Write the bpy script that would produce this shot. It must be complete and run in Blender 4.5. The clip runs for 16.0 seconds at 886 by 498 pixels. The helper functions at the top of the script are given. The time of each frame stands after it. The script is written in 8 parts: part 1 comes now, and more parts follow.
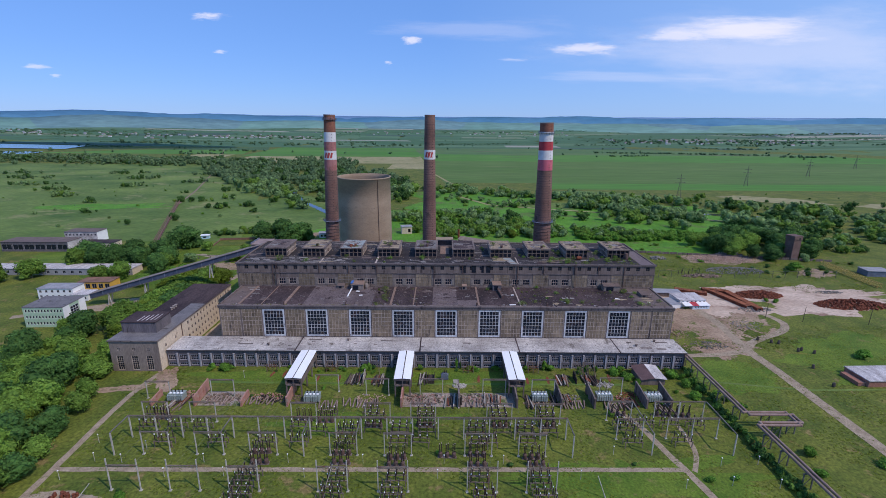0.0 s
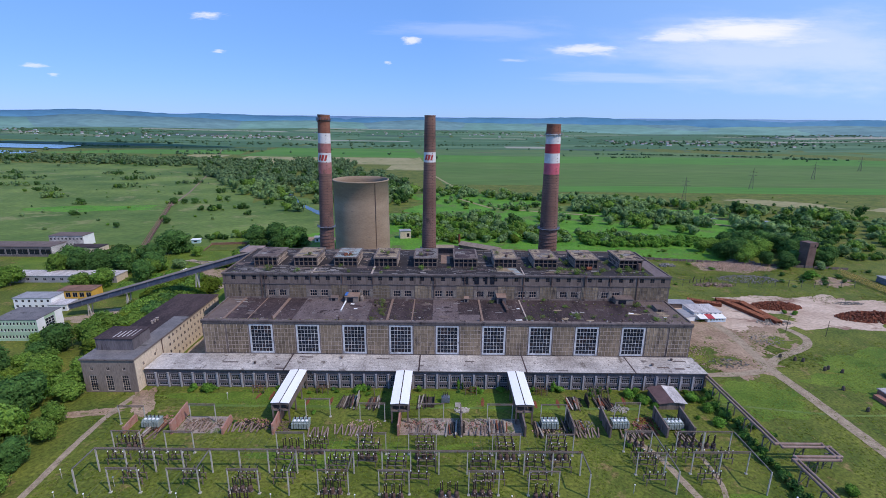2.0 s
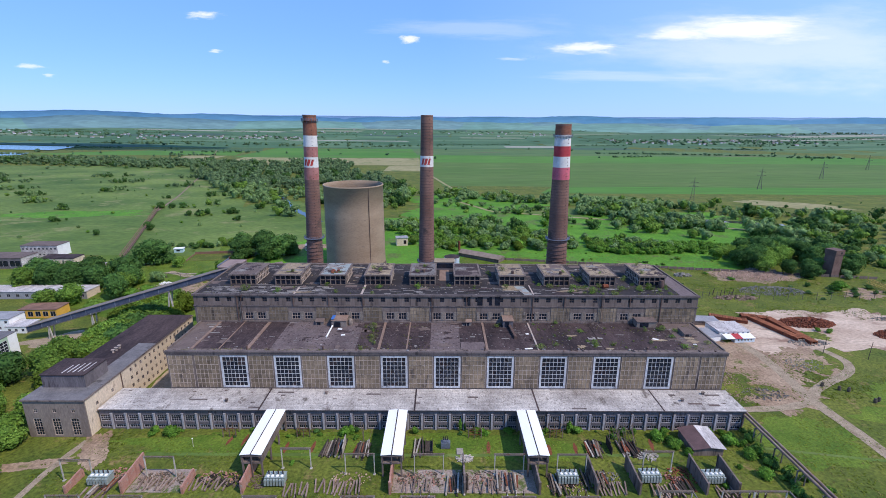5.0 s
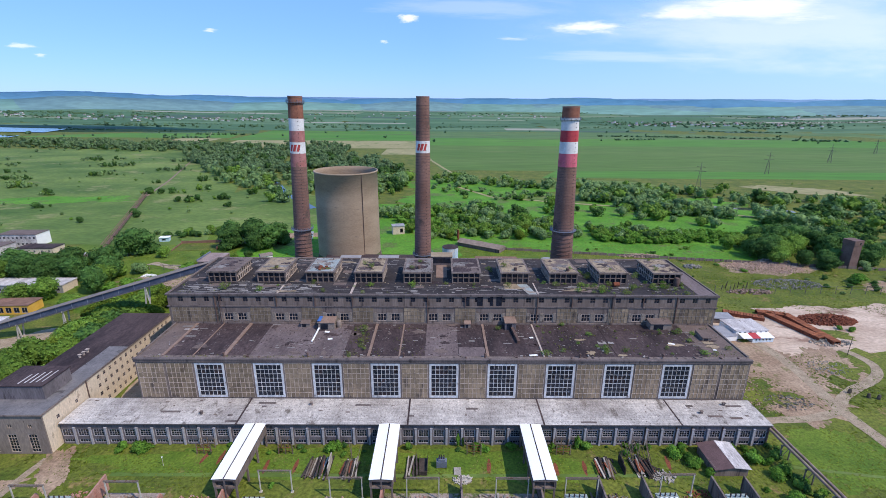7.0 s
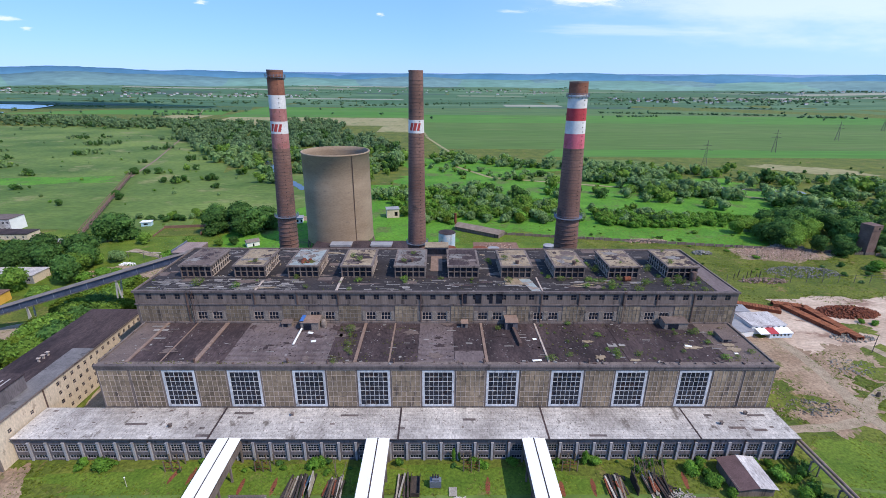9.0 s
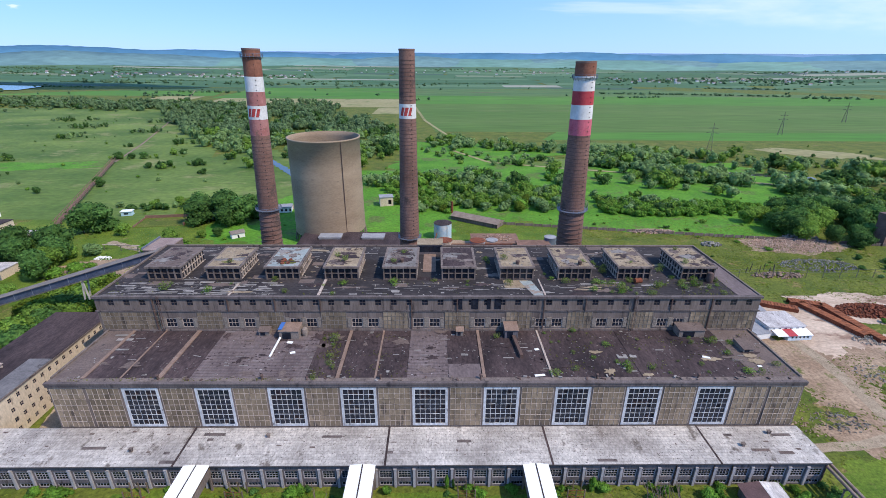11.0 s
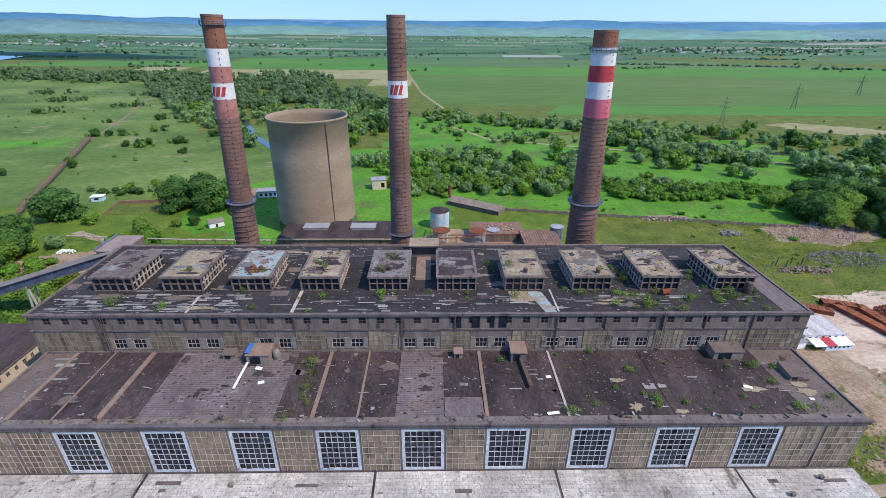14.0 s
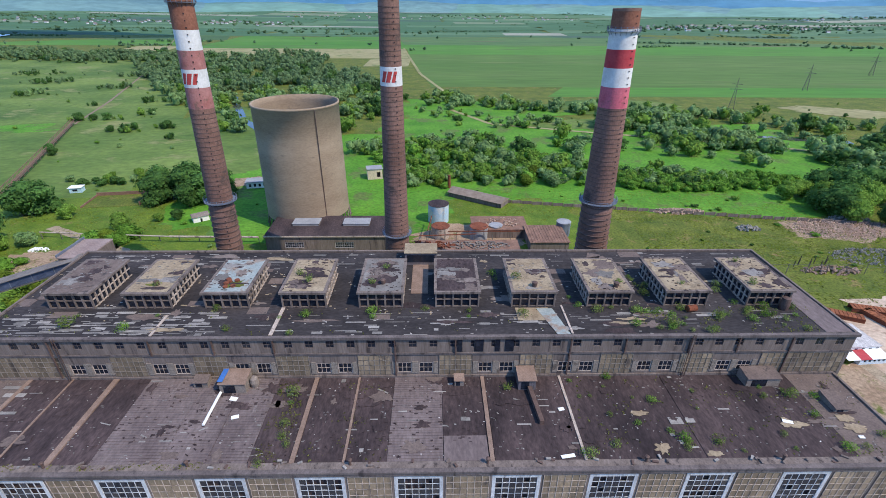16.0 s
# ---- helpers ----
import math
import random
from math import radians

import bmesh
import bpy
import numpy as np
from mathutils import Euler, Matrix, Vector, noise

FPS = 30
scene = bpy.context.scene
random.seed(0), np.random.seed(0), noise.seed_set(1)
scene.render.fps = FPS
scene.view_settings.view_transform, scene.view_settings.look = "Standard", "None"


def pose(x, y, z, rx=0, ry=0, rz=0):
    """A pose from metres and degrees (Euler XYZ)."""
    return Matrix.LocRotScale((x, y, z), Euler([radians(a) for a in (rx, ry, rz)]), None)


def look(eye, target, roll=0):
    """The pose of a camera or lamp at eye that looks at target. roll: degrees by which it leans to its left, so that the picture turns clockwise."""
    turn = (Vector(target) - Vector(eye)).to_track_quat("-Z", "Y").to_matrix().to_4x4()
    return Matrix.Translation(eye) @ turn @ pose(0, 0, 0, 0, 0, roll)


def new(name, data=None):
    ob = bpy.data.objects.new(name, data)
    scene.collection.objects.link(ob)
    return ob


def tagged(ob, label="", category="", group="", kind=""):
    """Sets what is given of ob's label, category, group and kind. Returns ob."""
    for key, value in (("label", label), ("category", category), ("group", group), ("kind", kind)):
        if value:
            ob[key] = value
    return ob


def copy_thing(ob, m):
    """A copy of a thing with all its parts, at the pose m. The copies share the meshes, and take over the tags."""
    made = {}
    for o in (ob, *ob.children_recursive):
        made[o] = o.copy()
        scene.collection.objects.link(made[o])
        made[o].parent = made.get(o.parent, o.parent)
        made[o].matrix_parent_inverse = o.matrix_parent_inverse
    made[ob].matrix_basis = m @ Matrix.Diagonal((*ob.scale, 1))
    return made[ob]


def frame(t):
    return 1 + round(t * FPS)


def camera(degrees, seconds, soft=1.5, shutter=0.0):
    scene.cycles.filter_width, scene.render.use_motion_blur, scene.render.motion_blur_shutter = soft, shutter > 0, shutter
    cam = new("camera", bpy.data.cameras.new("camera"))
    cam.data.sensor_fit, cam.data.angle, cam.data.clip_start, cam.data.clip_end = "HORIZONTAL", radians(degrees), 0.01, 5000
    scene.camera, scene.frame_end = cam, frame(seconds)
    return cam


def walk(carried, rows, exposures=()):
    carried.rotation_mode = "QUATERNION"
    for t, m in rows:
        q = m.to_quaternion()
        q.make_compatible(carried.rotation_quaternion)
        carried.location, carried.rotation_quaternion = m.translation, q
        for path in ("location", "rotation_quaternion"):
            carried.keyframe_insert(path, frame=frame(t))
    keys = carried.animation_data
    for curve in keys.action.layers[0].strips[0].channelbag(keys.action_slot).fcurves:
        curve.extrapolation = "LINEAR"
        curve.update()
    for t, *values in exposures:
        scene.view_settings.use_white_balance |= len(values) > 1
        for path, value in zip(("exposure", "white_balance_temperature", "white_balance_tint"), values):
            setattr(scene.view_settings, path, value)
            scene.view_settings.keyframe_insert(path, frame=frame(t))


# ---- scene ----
# ---- the camera's way ----
cam = camera(86.9, 16.0, soft=0.7)
PATH = [
    (0, (-1.951, -176.714, 106.076), (-1.949, -174.785, 105.549), 0.4),
    (0.5, (-2.176, -172.902, 106.079), (-2.175, -170.973, 105.553), 0.5),
    (1, (-2.403, -168.904, 106.097), (-2.4, -166.974, 105.572), 0.5),
    (1.5, (-2.617, -164.701, 106.133), (-2.612, -162.771, 105.609), 0.5),
    (2, (-2.832, -160.441, 106.234), (-2.826, -158.511, 105.709), 0.6),
    (2.5, (-3.007, -156.11, 106.358), (-3.0, -154.181, 105.832), 0.6),
    (3, (-3.121, -151.759, 106.491), (-3.113, -149.83, 105.966), 0.6),
    (3.5, (-3.147, -147.423, 106.597), (-3.139, -145.493, 106.072), 0.6),
    (4, (-3.052, -143.024, 106.676), (-3.044, -141.094, 106.151), 0.5),
    (6.3, (-1.881, -122.764, 106.952), (-1.871, -120.843, 106.394), 0.3),
    (6.5, (-1.772, -120.981, 106.953), (-1.76, -119.064, 106.384), 0.4),
    (7, (-1.479, -116.426, 106.887), (-1.467, -114.517, 106.29), 0.4),
    (7.5, (-1.186, -111.995, 106.806), (-1.172, -110.094, 106.185), 0.4),
    (8, (-0.862, -107.56, 106.736), (-0.847, -105.666, 106.093), 0.4),
    (8.5, (-0.501, -103.064, 106.66), (-0.484, -101.178, 105.994), 0.4),
    (9, (-0.135, -98.565, 106.595), (-0.115, -96.687, 105.909), 0.4),
    (9.2, (0.028, -96.82, 106.585), (0.049, -94.944, 105.891), 0.4),
    (11.5, (2.096, -77.271, 106.522), (2.125, -75.427, 105.748), 0.4),
    (12, (2.275, -73.012, 106.482), (2.306, -71.176, 105.691), 0.4),
    (12.5, (2.397, -68.805, 106.455), (2.428, -66.976, 105.647), 0.3),
    (13, (2.53, -64.588, 106.467), (2.563, -62.767, 105.641), 0.4),
    (13.5, (2.676, -60.383, 106.488), (2.71, -58.57, 105.645), 0.4),
    (14, (2.85, -56.116, 106.515), (2.885, -54.311, 105.654), 0.4),
    (14.5, (3.014, -51.778, 106.576), (3.05, -49.982, 105.698), 0.4),
    (15, (3.151, -47.394, 106.677), (3.187, -45.606, 105.782), 0.4),
    (15.5, (3.288, -42.894, 106.733), (3.325, -41.114, 105.822), 0.5),
    (16, (3.317, -38.408, 106.792), (3.354, -36.639, 105.86), 0.4),
]
walk(cam, [(t, look(eye, target, roll)) for t, eye, target, roll in PATH], exposures=[(0, -0.73, 6500, 21), (2, -0.56, 6550, 20), (4, -0.38, 6650, 19), (7, -0.25, 6800, 17), (12, -0.16, 6900, 15), (16, -0.10, 6900, 13)])

# ---- daylight ----
SUN_ELEVATION, SUN_AZIMUTH = 51, -33  # degrees; the azimuth counts from +x towards +y
scene.world = bpy.data.worlds.new("sky")
scene.world.use_nodes = True
sky_nodes = scene.world.node_tree.nodes
sky = sky_nodes.new("ShaderNodeTexSky")
sky.sky_type, sky.sun_disc = "NISHITA", False
sky.sun_elevation, sky.sun_rotation = radians(SUN_ELEVATION), radians(90 - SUN_AZIMUTH)
sky.air_density, sky.dust_density, sky.ozone_density, sky.altitude = 1.0, 0.15, 5.0, 150
sky_nodes["Background"].inputs["Strength"].default_value = 0.17
clear_air = sky_nodes.new("ShaderNodeMix")  # a clear blue summer sky
clear_air.data_type, clear_air.blend_type = "RGBA", "MULTIPLY"
clear_air.inputs[0].default_value, clear_air.inputs[7].default_value = 1.0, (0.66, 0.86, 1.24, 1)
scene.world.node_tree.links.new(sky.outputs[0], clear_air.inputs[6])
even_haze = sky_nodes.new("ShaderNodeMix")  # thin even summer haze over the blue
even_haze.data_type = "RGBA"
even_haze.inputs[0].default_value, even_haze.inputs[7].default_value = 0.5, (1.75, 4.45, 9.4, 1)
scene.world.node_tree.links.new(clear_air.outputs[2], even_haze.inputs[6])
sun_side = sky_nodes.new("ShaderNodeTexGradient")  # paler air on the sun's side of the sky
paler = sky_nodes.new("ShaderNodeMix")
paler.data_type, paler.inputs[7].default_value = "RGBA", (4.6, 7.0, 9.9, 1)
half = sky_nodes.new("ShaderNodeMath")
half.operation, half.inputs[1].default_value = "MULTIPLY", 0.5
scene.world.node_tree.links.new(sun_side.outputs["Fac"], half.inputs[0])
scene.world.node_tree.links.new(half.outputs[0], paler.inputs[0])
scene.world.node_tree.links.new(even_haze.outputs[2], paler.inputs[6])
scene.world.node_tree.links.new(paler.outputs[2], sky_nodes["Background"].inputs["Color"])
sun = new("sun", bpy.data.lights.new("sun", "SUN"))
sun.data.energy, sun.data.angle, sun.data.color = 4.25, radians(0.5), (1.0, 0.93, 0.79)
_el, _az = radians(SUN_ELEVATION), radians(SUN_AZIMUTH)
sun.matrix_basis = look((300 * math.cos(_el) * math.cos(_az), 300 * math.cos(_el) * math.sin(_az), 300 * math.sin(_el)), (0, 0, 0))

# ---- building blocks ----
class Geo:
    """Gathers vertices and faces for one mesh."""

    def __init__(self):
        self.v, self.f = [], []

    def face(self, *pts):
        n = len(self.v)
        self.v += [tuple(p) for p in pts]
        self.f.append(tuple(range(n, n + len(pts))))
        return self

    def box(self, x0, x1, y0, y1, z0, z1):
        n = len(self.v)
        self.v += [(x0, y0, z0), (x1, y0, z0), (x1, y1, z0), (x0, y1, z0), (x0, y0, z1), (x1, y0, z1), (x1, y1, z1), (x0, y1, z1)]
        for q in ((3, 2, 1, 0), (4, 5, 6, 7), (0, 1, 5, 4), (1, 2, 6, 5), (2, 3, 7, 6), (3, 0, 4, 7)):
            self.f.append(tuple(n + i for i in q))
        return self

    def obox(self, c, ux, hx, hy, z0, z1):
        """A box at c=(x, y), its long side along the angle ux (degrees)."""
        a = radians(ux)
        dx, dy = (math.cos(a), math.sin(a)), (-math.sin(a), math.cos(a))
        n = len(self.v)
        for z in (z0, z1):
            for sx, sy in ((-1, -1), (1, -1), (1, 1), (-1, 1)):
                self.v.append((c[0] + sx * hx * dx[0] + sy * hy * dy[0], c[1] + sx * hx * dx[1] + sy * hy * dy[1], z))
        for q in ((3, 2, 1, 0), (4, 5, 6, 7), (0, 1, 5, 4), (1, 2, 6, 5), (2, 3, 7, 6), (3, 0, 4, 7)):
            self.f.append(tuple(n + i for i in q))
        return self

    def beam(self, p, q, w, h=None):
        """A square bar from p to q."""
        h = h or w
        p, q = Vector(p), Vector(q)
        d = (q - p).normalized()
        s = d.cross(Vector((0, 0, 1)))
        s = Vector((1, 0, 0)) if s.length < 1e-4 else s.normalized()
        u = s.cross(d)
        n = len(self.v)
        for e in (p, q):
            for a, b in ((-1, -1), (1, -1), (1, 1), (-1, 1)):
                self.v.append(tuple(e + s * (a * w / 2) + u * (b * h / 2)))
        for g in ((3, 2, 1, 0), (4, 5, 6, 7), (0, 1, 5, 4), (1, 2, 6, 5), (2, 3, 7, 6), (3, 0, 4, 7)):
            self.f.append(tuple(n + i for i in g))
        return self

    def lathe(self, profile, n=24, c=(0, 0), close=True):
        """Turns rows of (radius, z) round the upright axis at c."""
        s = len(self.v)
        for r, z in profile:
            for i in range(n):
                a = 2 * math.pi * i / n
                self.v.append((c[0] + r * math.cos(a), c[1] + r * math.sin(a), z))
        for k in range(len(profile) - 1):
            for i in range(n):
                j = (i + 1) % n
                self.f.append((s + k * n + i, s + k * n + j, s + (k + 1) * n + j, s + (k + 1) * n + i))
        if close:
            self.f.append(tuple(s + i for i in reversed(range(n))))
            self.f.append(tuple(s + (len(profile) - 1) * n + i for i in range(n)))
        return self

    def tube(self, p, q, r0, r1=None, n=8):
        r1 = r0 if r1 is None else r1
        p, q = Vector(p), Vector(q)
        d = (q - p).normalized()
        s = d.cross(Vector((0.13, 0.2, 1))).normalized()
        u = s.cross(d)
        k = len(self.v)
        for e, r in ((p, r0), (q, r1)):
            for i in range(n):
                a = 2 * math.pi * i / n
                self.v.append(tuple(e + (s * math.cos(a) + u * math.sin(a)) * r))
        for i in range(n):
            j = (i + 1) % n
            self.f.append((k + j, k + i, k + n + i, k + n + j))
        self.f.append(tuple(k + i for i in range(n)))
        self.f.append(tuple(k + n + i for i in reversed(range(n))))
        return self

    def mesh(self, name, material, smooth=False):
        me = bpy.data.meshes.new(name)
        me.from_pydata(self.v, [], self.f)
        me.materials.append(material)
        if smooth:
            me.polygons.foreach_set("use_smooth", [True] * len(me.polygons))
        me.update()
        return me


def part(name, geo, material, parent, label="", smooth=False, at=None):
    """One mesh object under a thing or a part. geo: a Geo, or a mesh that is already built."""
    me = geo.mesh(name, material, smooth) if isinstance(geo, Geo) else geo
    ob = new(name, me)
    ob.parent = parent
    if at is not None:
        ob.matrix_basis = at
    return tagged(ob, label)


def thing(name, label, category, group="", kind="", at=None):
    ob = new(name)
    ob.empty_display_size = 0.5
    if at is not None:
        ob.matrix_basis = at
    return tagged(ob, label, category, group, kind)


def solid(name, geo, material, label, category="", group="", kind="", smooth=False, at=None):
    """A top-level thing that is one mesh."""
    me = geo.mesh(name, material, smooth) if isinstance(geo, Geo) else geo
    ob = new(name, me)
    if at is not None:
        ob.matrix_basis = at
    return tagged(ob, label, category, group, kind)


def weld(geo):
    """Joins equal corners and drops the doubled faces between touching cells."""
    key, new_v, index = {}, [], []
    for v in geo.v:
        k = tuple(round(c, 4) for c in v)
        if k not in key:
            key[k] = len(new_v)
            new_v.append(v)
        index.append(key[k])
    seen = {}
    for f in geo.f:
        g_ = tuple(index[i] for i in f)
        k = frozenset(g_)
        if k in seen:
            seen[k] = None
        else:
            seen[k] = g_
    geo.v, geo.f = new_v, [f for f in seen.values() if f]
    return geo


def cells(lo, hi, z0, z1, holes):
    us = sorted({lo, hi, *[h[0] for h in holes], *[h[1] for h in holes]})
    zs = sorted({z0, z1, *[h[2] for h in holes], *[h[3] for h in holes]})
    for a, b in zip(us, us[1:]):
        for c, d in zip(zs, zs[1:]):
            m, n = (a + b) / 2, (c + d) / 2
            if not any(h[0] < m < h[1] and h[2] < n < h[3] for h in holes):
                yield a, b, c, d


def wall_x(geo, x0, x1, y0, y1, z0, z1, holes):
    """A wall along x between y0 and y1, with holes (xa, xb, za, zb) right through it."""
    for a, b, c, d in cells(x0, x1, z0, z1, holes):
        geo.box(a, b, y0, y1, c, d)
    return weld(geo)


def wall_y(geo, y0, y1, x0, x1, z0, z1, holes):
    """The same along y."""
    for a, b, c, d in cells(y0, y1, z0, z1, holes):
        geo.box(x0, x1, a, b, c, d)
    return weld(geo)


def window_meshes(w, h, nx, nz, frame_w, bar, material_frame, material_pane, split=False):
    """A window's frame with its bars, and its pane, centred in x, standing on z = 0, facing -y."""
    g = Geo()
    g.box(-w / 2, -w / 2 + frame_w, -0.12, 0.12, 0, h).box(w / 2 - frame_w, w / 2, -0.12, 0.12, 0, h)  # jambs
    g.box(-w / 2 + frame_w, w / 2 - frame_w, -0.12, 0.12, h - frame_w, h)
    g.box(-w / 2 + frame_w, w / 2 - frame_w, -0.12, 0.12, 0, frame_w)
    iw, ih = w - 2 * frame_w, h - 2 * frame_w
    bars = []

    def put(*c):
        if split:
            bars.append(Geo().box(*c).mesh("glazing_bar", material_frame))
        else:
            g.box(*c)

    for i in range(1, nx):
        x = -iw / 2 + iw * i / nx
        put(x - bar / 2, x + bar / 2, -0.07, 0.07, frame_w, h - frame_w)
    for k in range(1, nz):
        z = frame_w + ih * k / nz
        put(-w / 2 + frame_w, w / 2 - frame_w, -0.06, 0.06, z - bar / 2, z + bar / 2)
    p = Geo().box(-w / 2 + frame_w, w / 2 - frame_w, -0.02, 0.02, frame_w, h - frame_w)
    return weld(g).mesh("window_frame", material_frame), p.mesh("pane", material_pane), bars


def put_window(parent, meshes, x, y, z, turn=0):
    fr = part("window", meshes[0], None, parent, at=pose(x, y, z, 0, 0, turn))
    part("pane", meshes[1], None, fr)
    for b in meshes[2]:
        part("glazing_bar", b, None, fr)
    return fr


# ---- materials ----
def mat(name, c1, c2, scale=0.15, rough=0.9, metal=0.0, bump=0.15, fine=6.0, fine_amount=0.25, stain=None, stain_scale=0.4, stain_cut=0.58,
        stretch=(1, 1, 1), vary=0.0, spec=0.3, island=0.0):
    """Two colours mixed at a large and a small scale, an optional stain of its own shape, bump, and a shift from piece to piece."""
    m = bpy.data.materials.new(name)
    m.use_nodes = True
    n, l = m.node_tree.nodes, m.node_tree.links
    b = n["Principled BSDF"]
    b.inputs["Roughness"].default_value, b.inputs["Metallic"].default_value = rough, metal
    b.inputs["Specular IOR Level"].default_value = spec
    geo = n.new("ShaderNodeNewGeometry")
    mp = n.new("ShaderNodeVectorMath")
    mp.operation = "MULTIPLY"
    mp.inputs[1].default_value = stretch
    l.new(geo.outputs["Position"], mp.inputs[0])

    def noise_of(s, detail, rough_=0.6):
        t = n.new("ShaderNodeTexNoise")
        t.inputs["Scale"].default_value, t.inputs["Detail"].default_value, t.inputs["Roughness"].default_value = s, detail, rough_
        l.new(mp.outputs[0], t.inputs["Vector"])
        return t

    def ramp(src, lo, hi):
        r = n.new("ShaderNodeMapRange")
        r.inputs["From Min"].default_value, r.inputs["From Max"].default_value = lo, hi
        l.new(src, r.inputs["Value"])
        return r.outputs[0]

    def mix(kind, fac, a, c):
        x = n.new("ShaderNodeMix")
        x.data_type, x.blend_type = "RGBA", kind
        if isinstance(fac, float):
            x.inputs[0].default_value = fac
        else:
            l.new(fac, x.inputs[0])
        for s, val in ((x.inputs[6], a), (x.inputs[7], c)):
            if isinstance(val, tuple):
                s.default_value = (*val, 1)
            else:
                l.new(val, s)
        return x.outputs[2]

    big, small = noise_of(scale, 6), noise_of(fine, 4)
    col = mix("MIX", ramp(big.outputs[0], 0.32, 0.68), c1, c2)
    if stain:
        st = noise_of(stain_scale, 8, 0.7)
        col = mix("MIX", ramp(st.outputs[0], stain_cut, stain_cut + 0.08), col, stain)
    g = n.new("ShaderNodeMapRange")
    g.inputs["From Min"].default_value, g.inputs["From Max"].default_value = 0.25, 0.75
    g.inputs["To Min"].default_value, g.inputs["To Max"].default_value = 1 - fine_amount, 1 + fine_amount
    l.new(small.outputs[0], g.inputs["Value"])
    gr = n.new("ShaderNodeVectorMath")
    gr.operation = "SCALE"
    l.new(col, gr.inputs[0])
    l.new(g.outputs[0], gr.inputs["Scale"])
    out = gr.outputs[0]
    if vary:
        oi = n.new("ShaderNodeObjectInfo")
        pr = n.new("ShaderNodeMapRange")
        pr.inputs["To Min"].default_value, pr.inputs["To Max"].default_value = 1 - vary, 1 + vary
        l.new(oi.outputs["Random"], pr.inputs["Value"])
        v2 = n.new("ShaderNodeVectorMath")
        v2.operation = "SCALE"
        l.new(out, v2.inputs[0])
        l.new(pr.outputs[0], v2.inputs["Scale"])
        out = v2.outputs[0]
    if island:
        ir = n.new("ShaderNodeMapRange")
        ir.inputs["To Min"].default_value, ir.inputs["To Max"].default_value = 1 - island, 1 + island
        l.new(geo.outputs["Random Per Island"], ir.inputs["Value"])
        v3 = n.new("ShaderNodeVectorMath")
        v3.operation = "SCALE"
        l.new(out, v3.inputs[0])
        l.new(ir.outputs[0], v3.inputs["Scale"])
        out = v3.outputs[0]
    l.new(out, b.inputs["Base Color"])
    if bump:
        bp = n.new("ShaderNodeBump")
        bp.inputs["Strength"].default_value, bp.inputs["Distance"].default_value = bump, 0.15
        l.new(small.outputs[0], bp.inputs["Height"])
        l.new(bp.outputs[0], b.inputs["Normal"])
    return m


GRASS = mat("grass", (0.0594, 0.0936, 0.01144), (0.1518, 0.1685, 0.02496), scale=0.06, fine=0.9, fine_amount=0.6, stain=(0.209, 0.156, 0.0572), stain_scale=0.11, stain_cut=0.57, bump=0.4)
GRASS_FRESH = mat("fresh_grass", (0.05824, 0.12, 0.0099), (0.14, 0.2, 0.022), scale=0.08, fine=1.2, fine_amount=0.5, stain=(0.168, 0.165, 0.044), stain_scale=0.12, stain_cut=0.58, bump=0.4)
MEADOW = mat("meadow", (0.05, 0.108, 0.018), (0.165, 0.23, 0.052), scale=0.012, fine=0.22, fine_amount=0.3, stain=(0.205, 0.215, 0.08), stain_scale=0.02, stain_cut=0.56, stretch=(0.7, 1, 1))
LUSH = mat("lush_grass", (0.05237, 0.178, 0.01164), (0.1099, 0.278, 0.02523), scale=0.045, fine=0.5, fine_amount=0.4, stain=(0.105, 0.1537, 0.03773), stain_scale=0.035, stain_cut=0.53)
CROP = mat("crop_field", (0.07056, 0.1472, 0.025), (0.1078, 0.1702, 0.04), scale=0.006, fine=0.06, fine_amount=0.22, stain=(0.1176, 0.161, 0.045), stain_scale=0.008, stain_cut=0.58, stretch=(0.2, 1, 1))
CROP_LIGHT = mat("light_crop_field", (0.0589, 0.1852, 0.0209), (0.095, 0.2137, 0.03325), scale=0.006, fine=0.05, fine_amount=0.22, stain=(0.08075, 0.1568, 0.03325), stain_scale=0.01, stain_cut=0.54, stretch=(0.2, 1, 1))
# crop green darkened to stand for a cloud's shadow
CROP_SHADED = mat("shadowed_crop_field", (0.045, 0.1, 0.035), (0.065, 0.125, 0.045), scale=0.006, fine=0.05, fine_amount=0.2, stretch=(0.3, 1, 1))
STRAW = mat("stubble_field", (0.25, 0.23, 0.1), (0.33, 0.29, 0.15), scale=0.01, fine=0.1, fine_amount=0.25, stain=(0.13, 0.17, 0.05), stain_scale=0.015, stain_cut=0.56)
DIRT = mat("dirt", (0.2422, 0.1569, 0.1026), (0.3857, 0.2756, 0.19), scale=0.1, fine=0.9, fine_amount=0.42, stain=(0.1166, 0.1272, 0.0304), stain_scale=0.13, stain_cut=0.55, bump=0.5)
DIRT_PALE = mat("pale_bare_earth", (0.4, 0.285, 0.21), (0.6, 0.465, 0.36), scale=0.07, fine=0.8, fine_amount=0.3, stain=(0.27, 0.165, 0.12), stain_scale=0.09, stain_cut=0.55, stretch=(0.6, 1, 1), bump=0.4)
PATH_DIRT = mat("path", (0.25, 0.185, 0.125), (0.4, 0.315, 0.225), scale=0.3, fine=2.0, fine_amount=0.35, stain=(0.11, 0.135, 0.04), stain_scale=0.4, stain_cut=0.58)
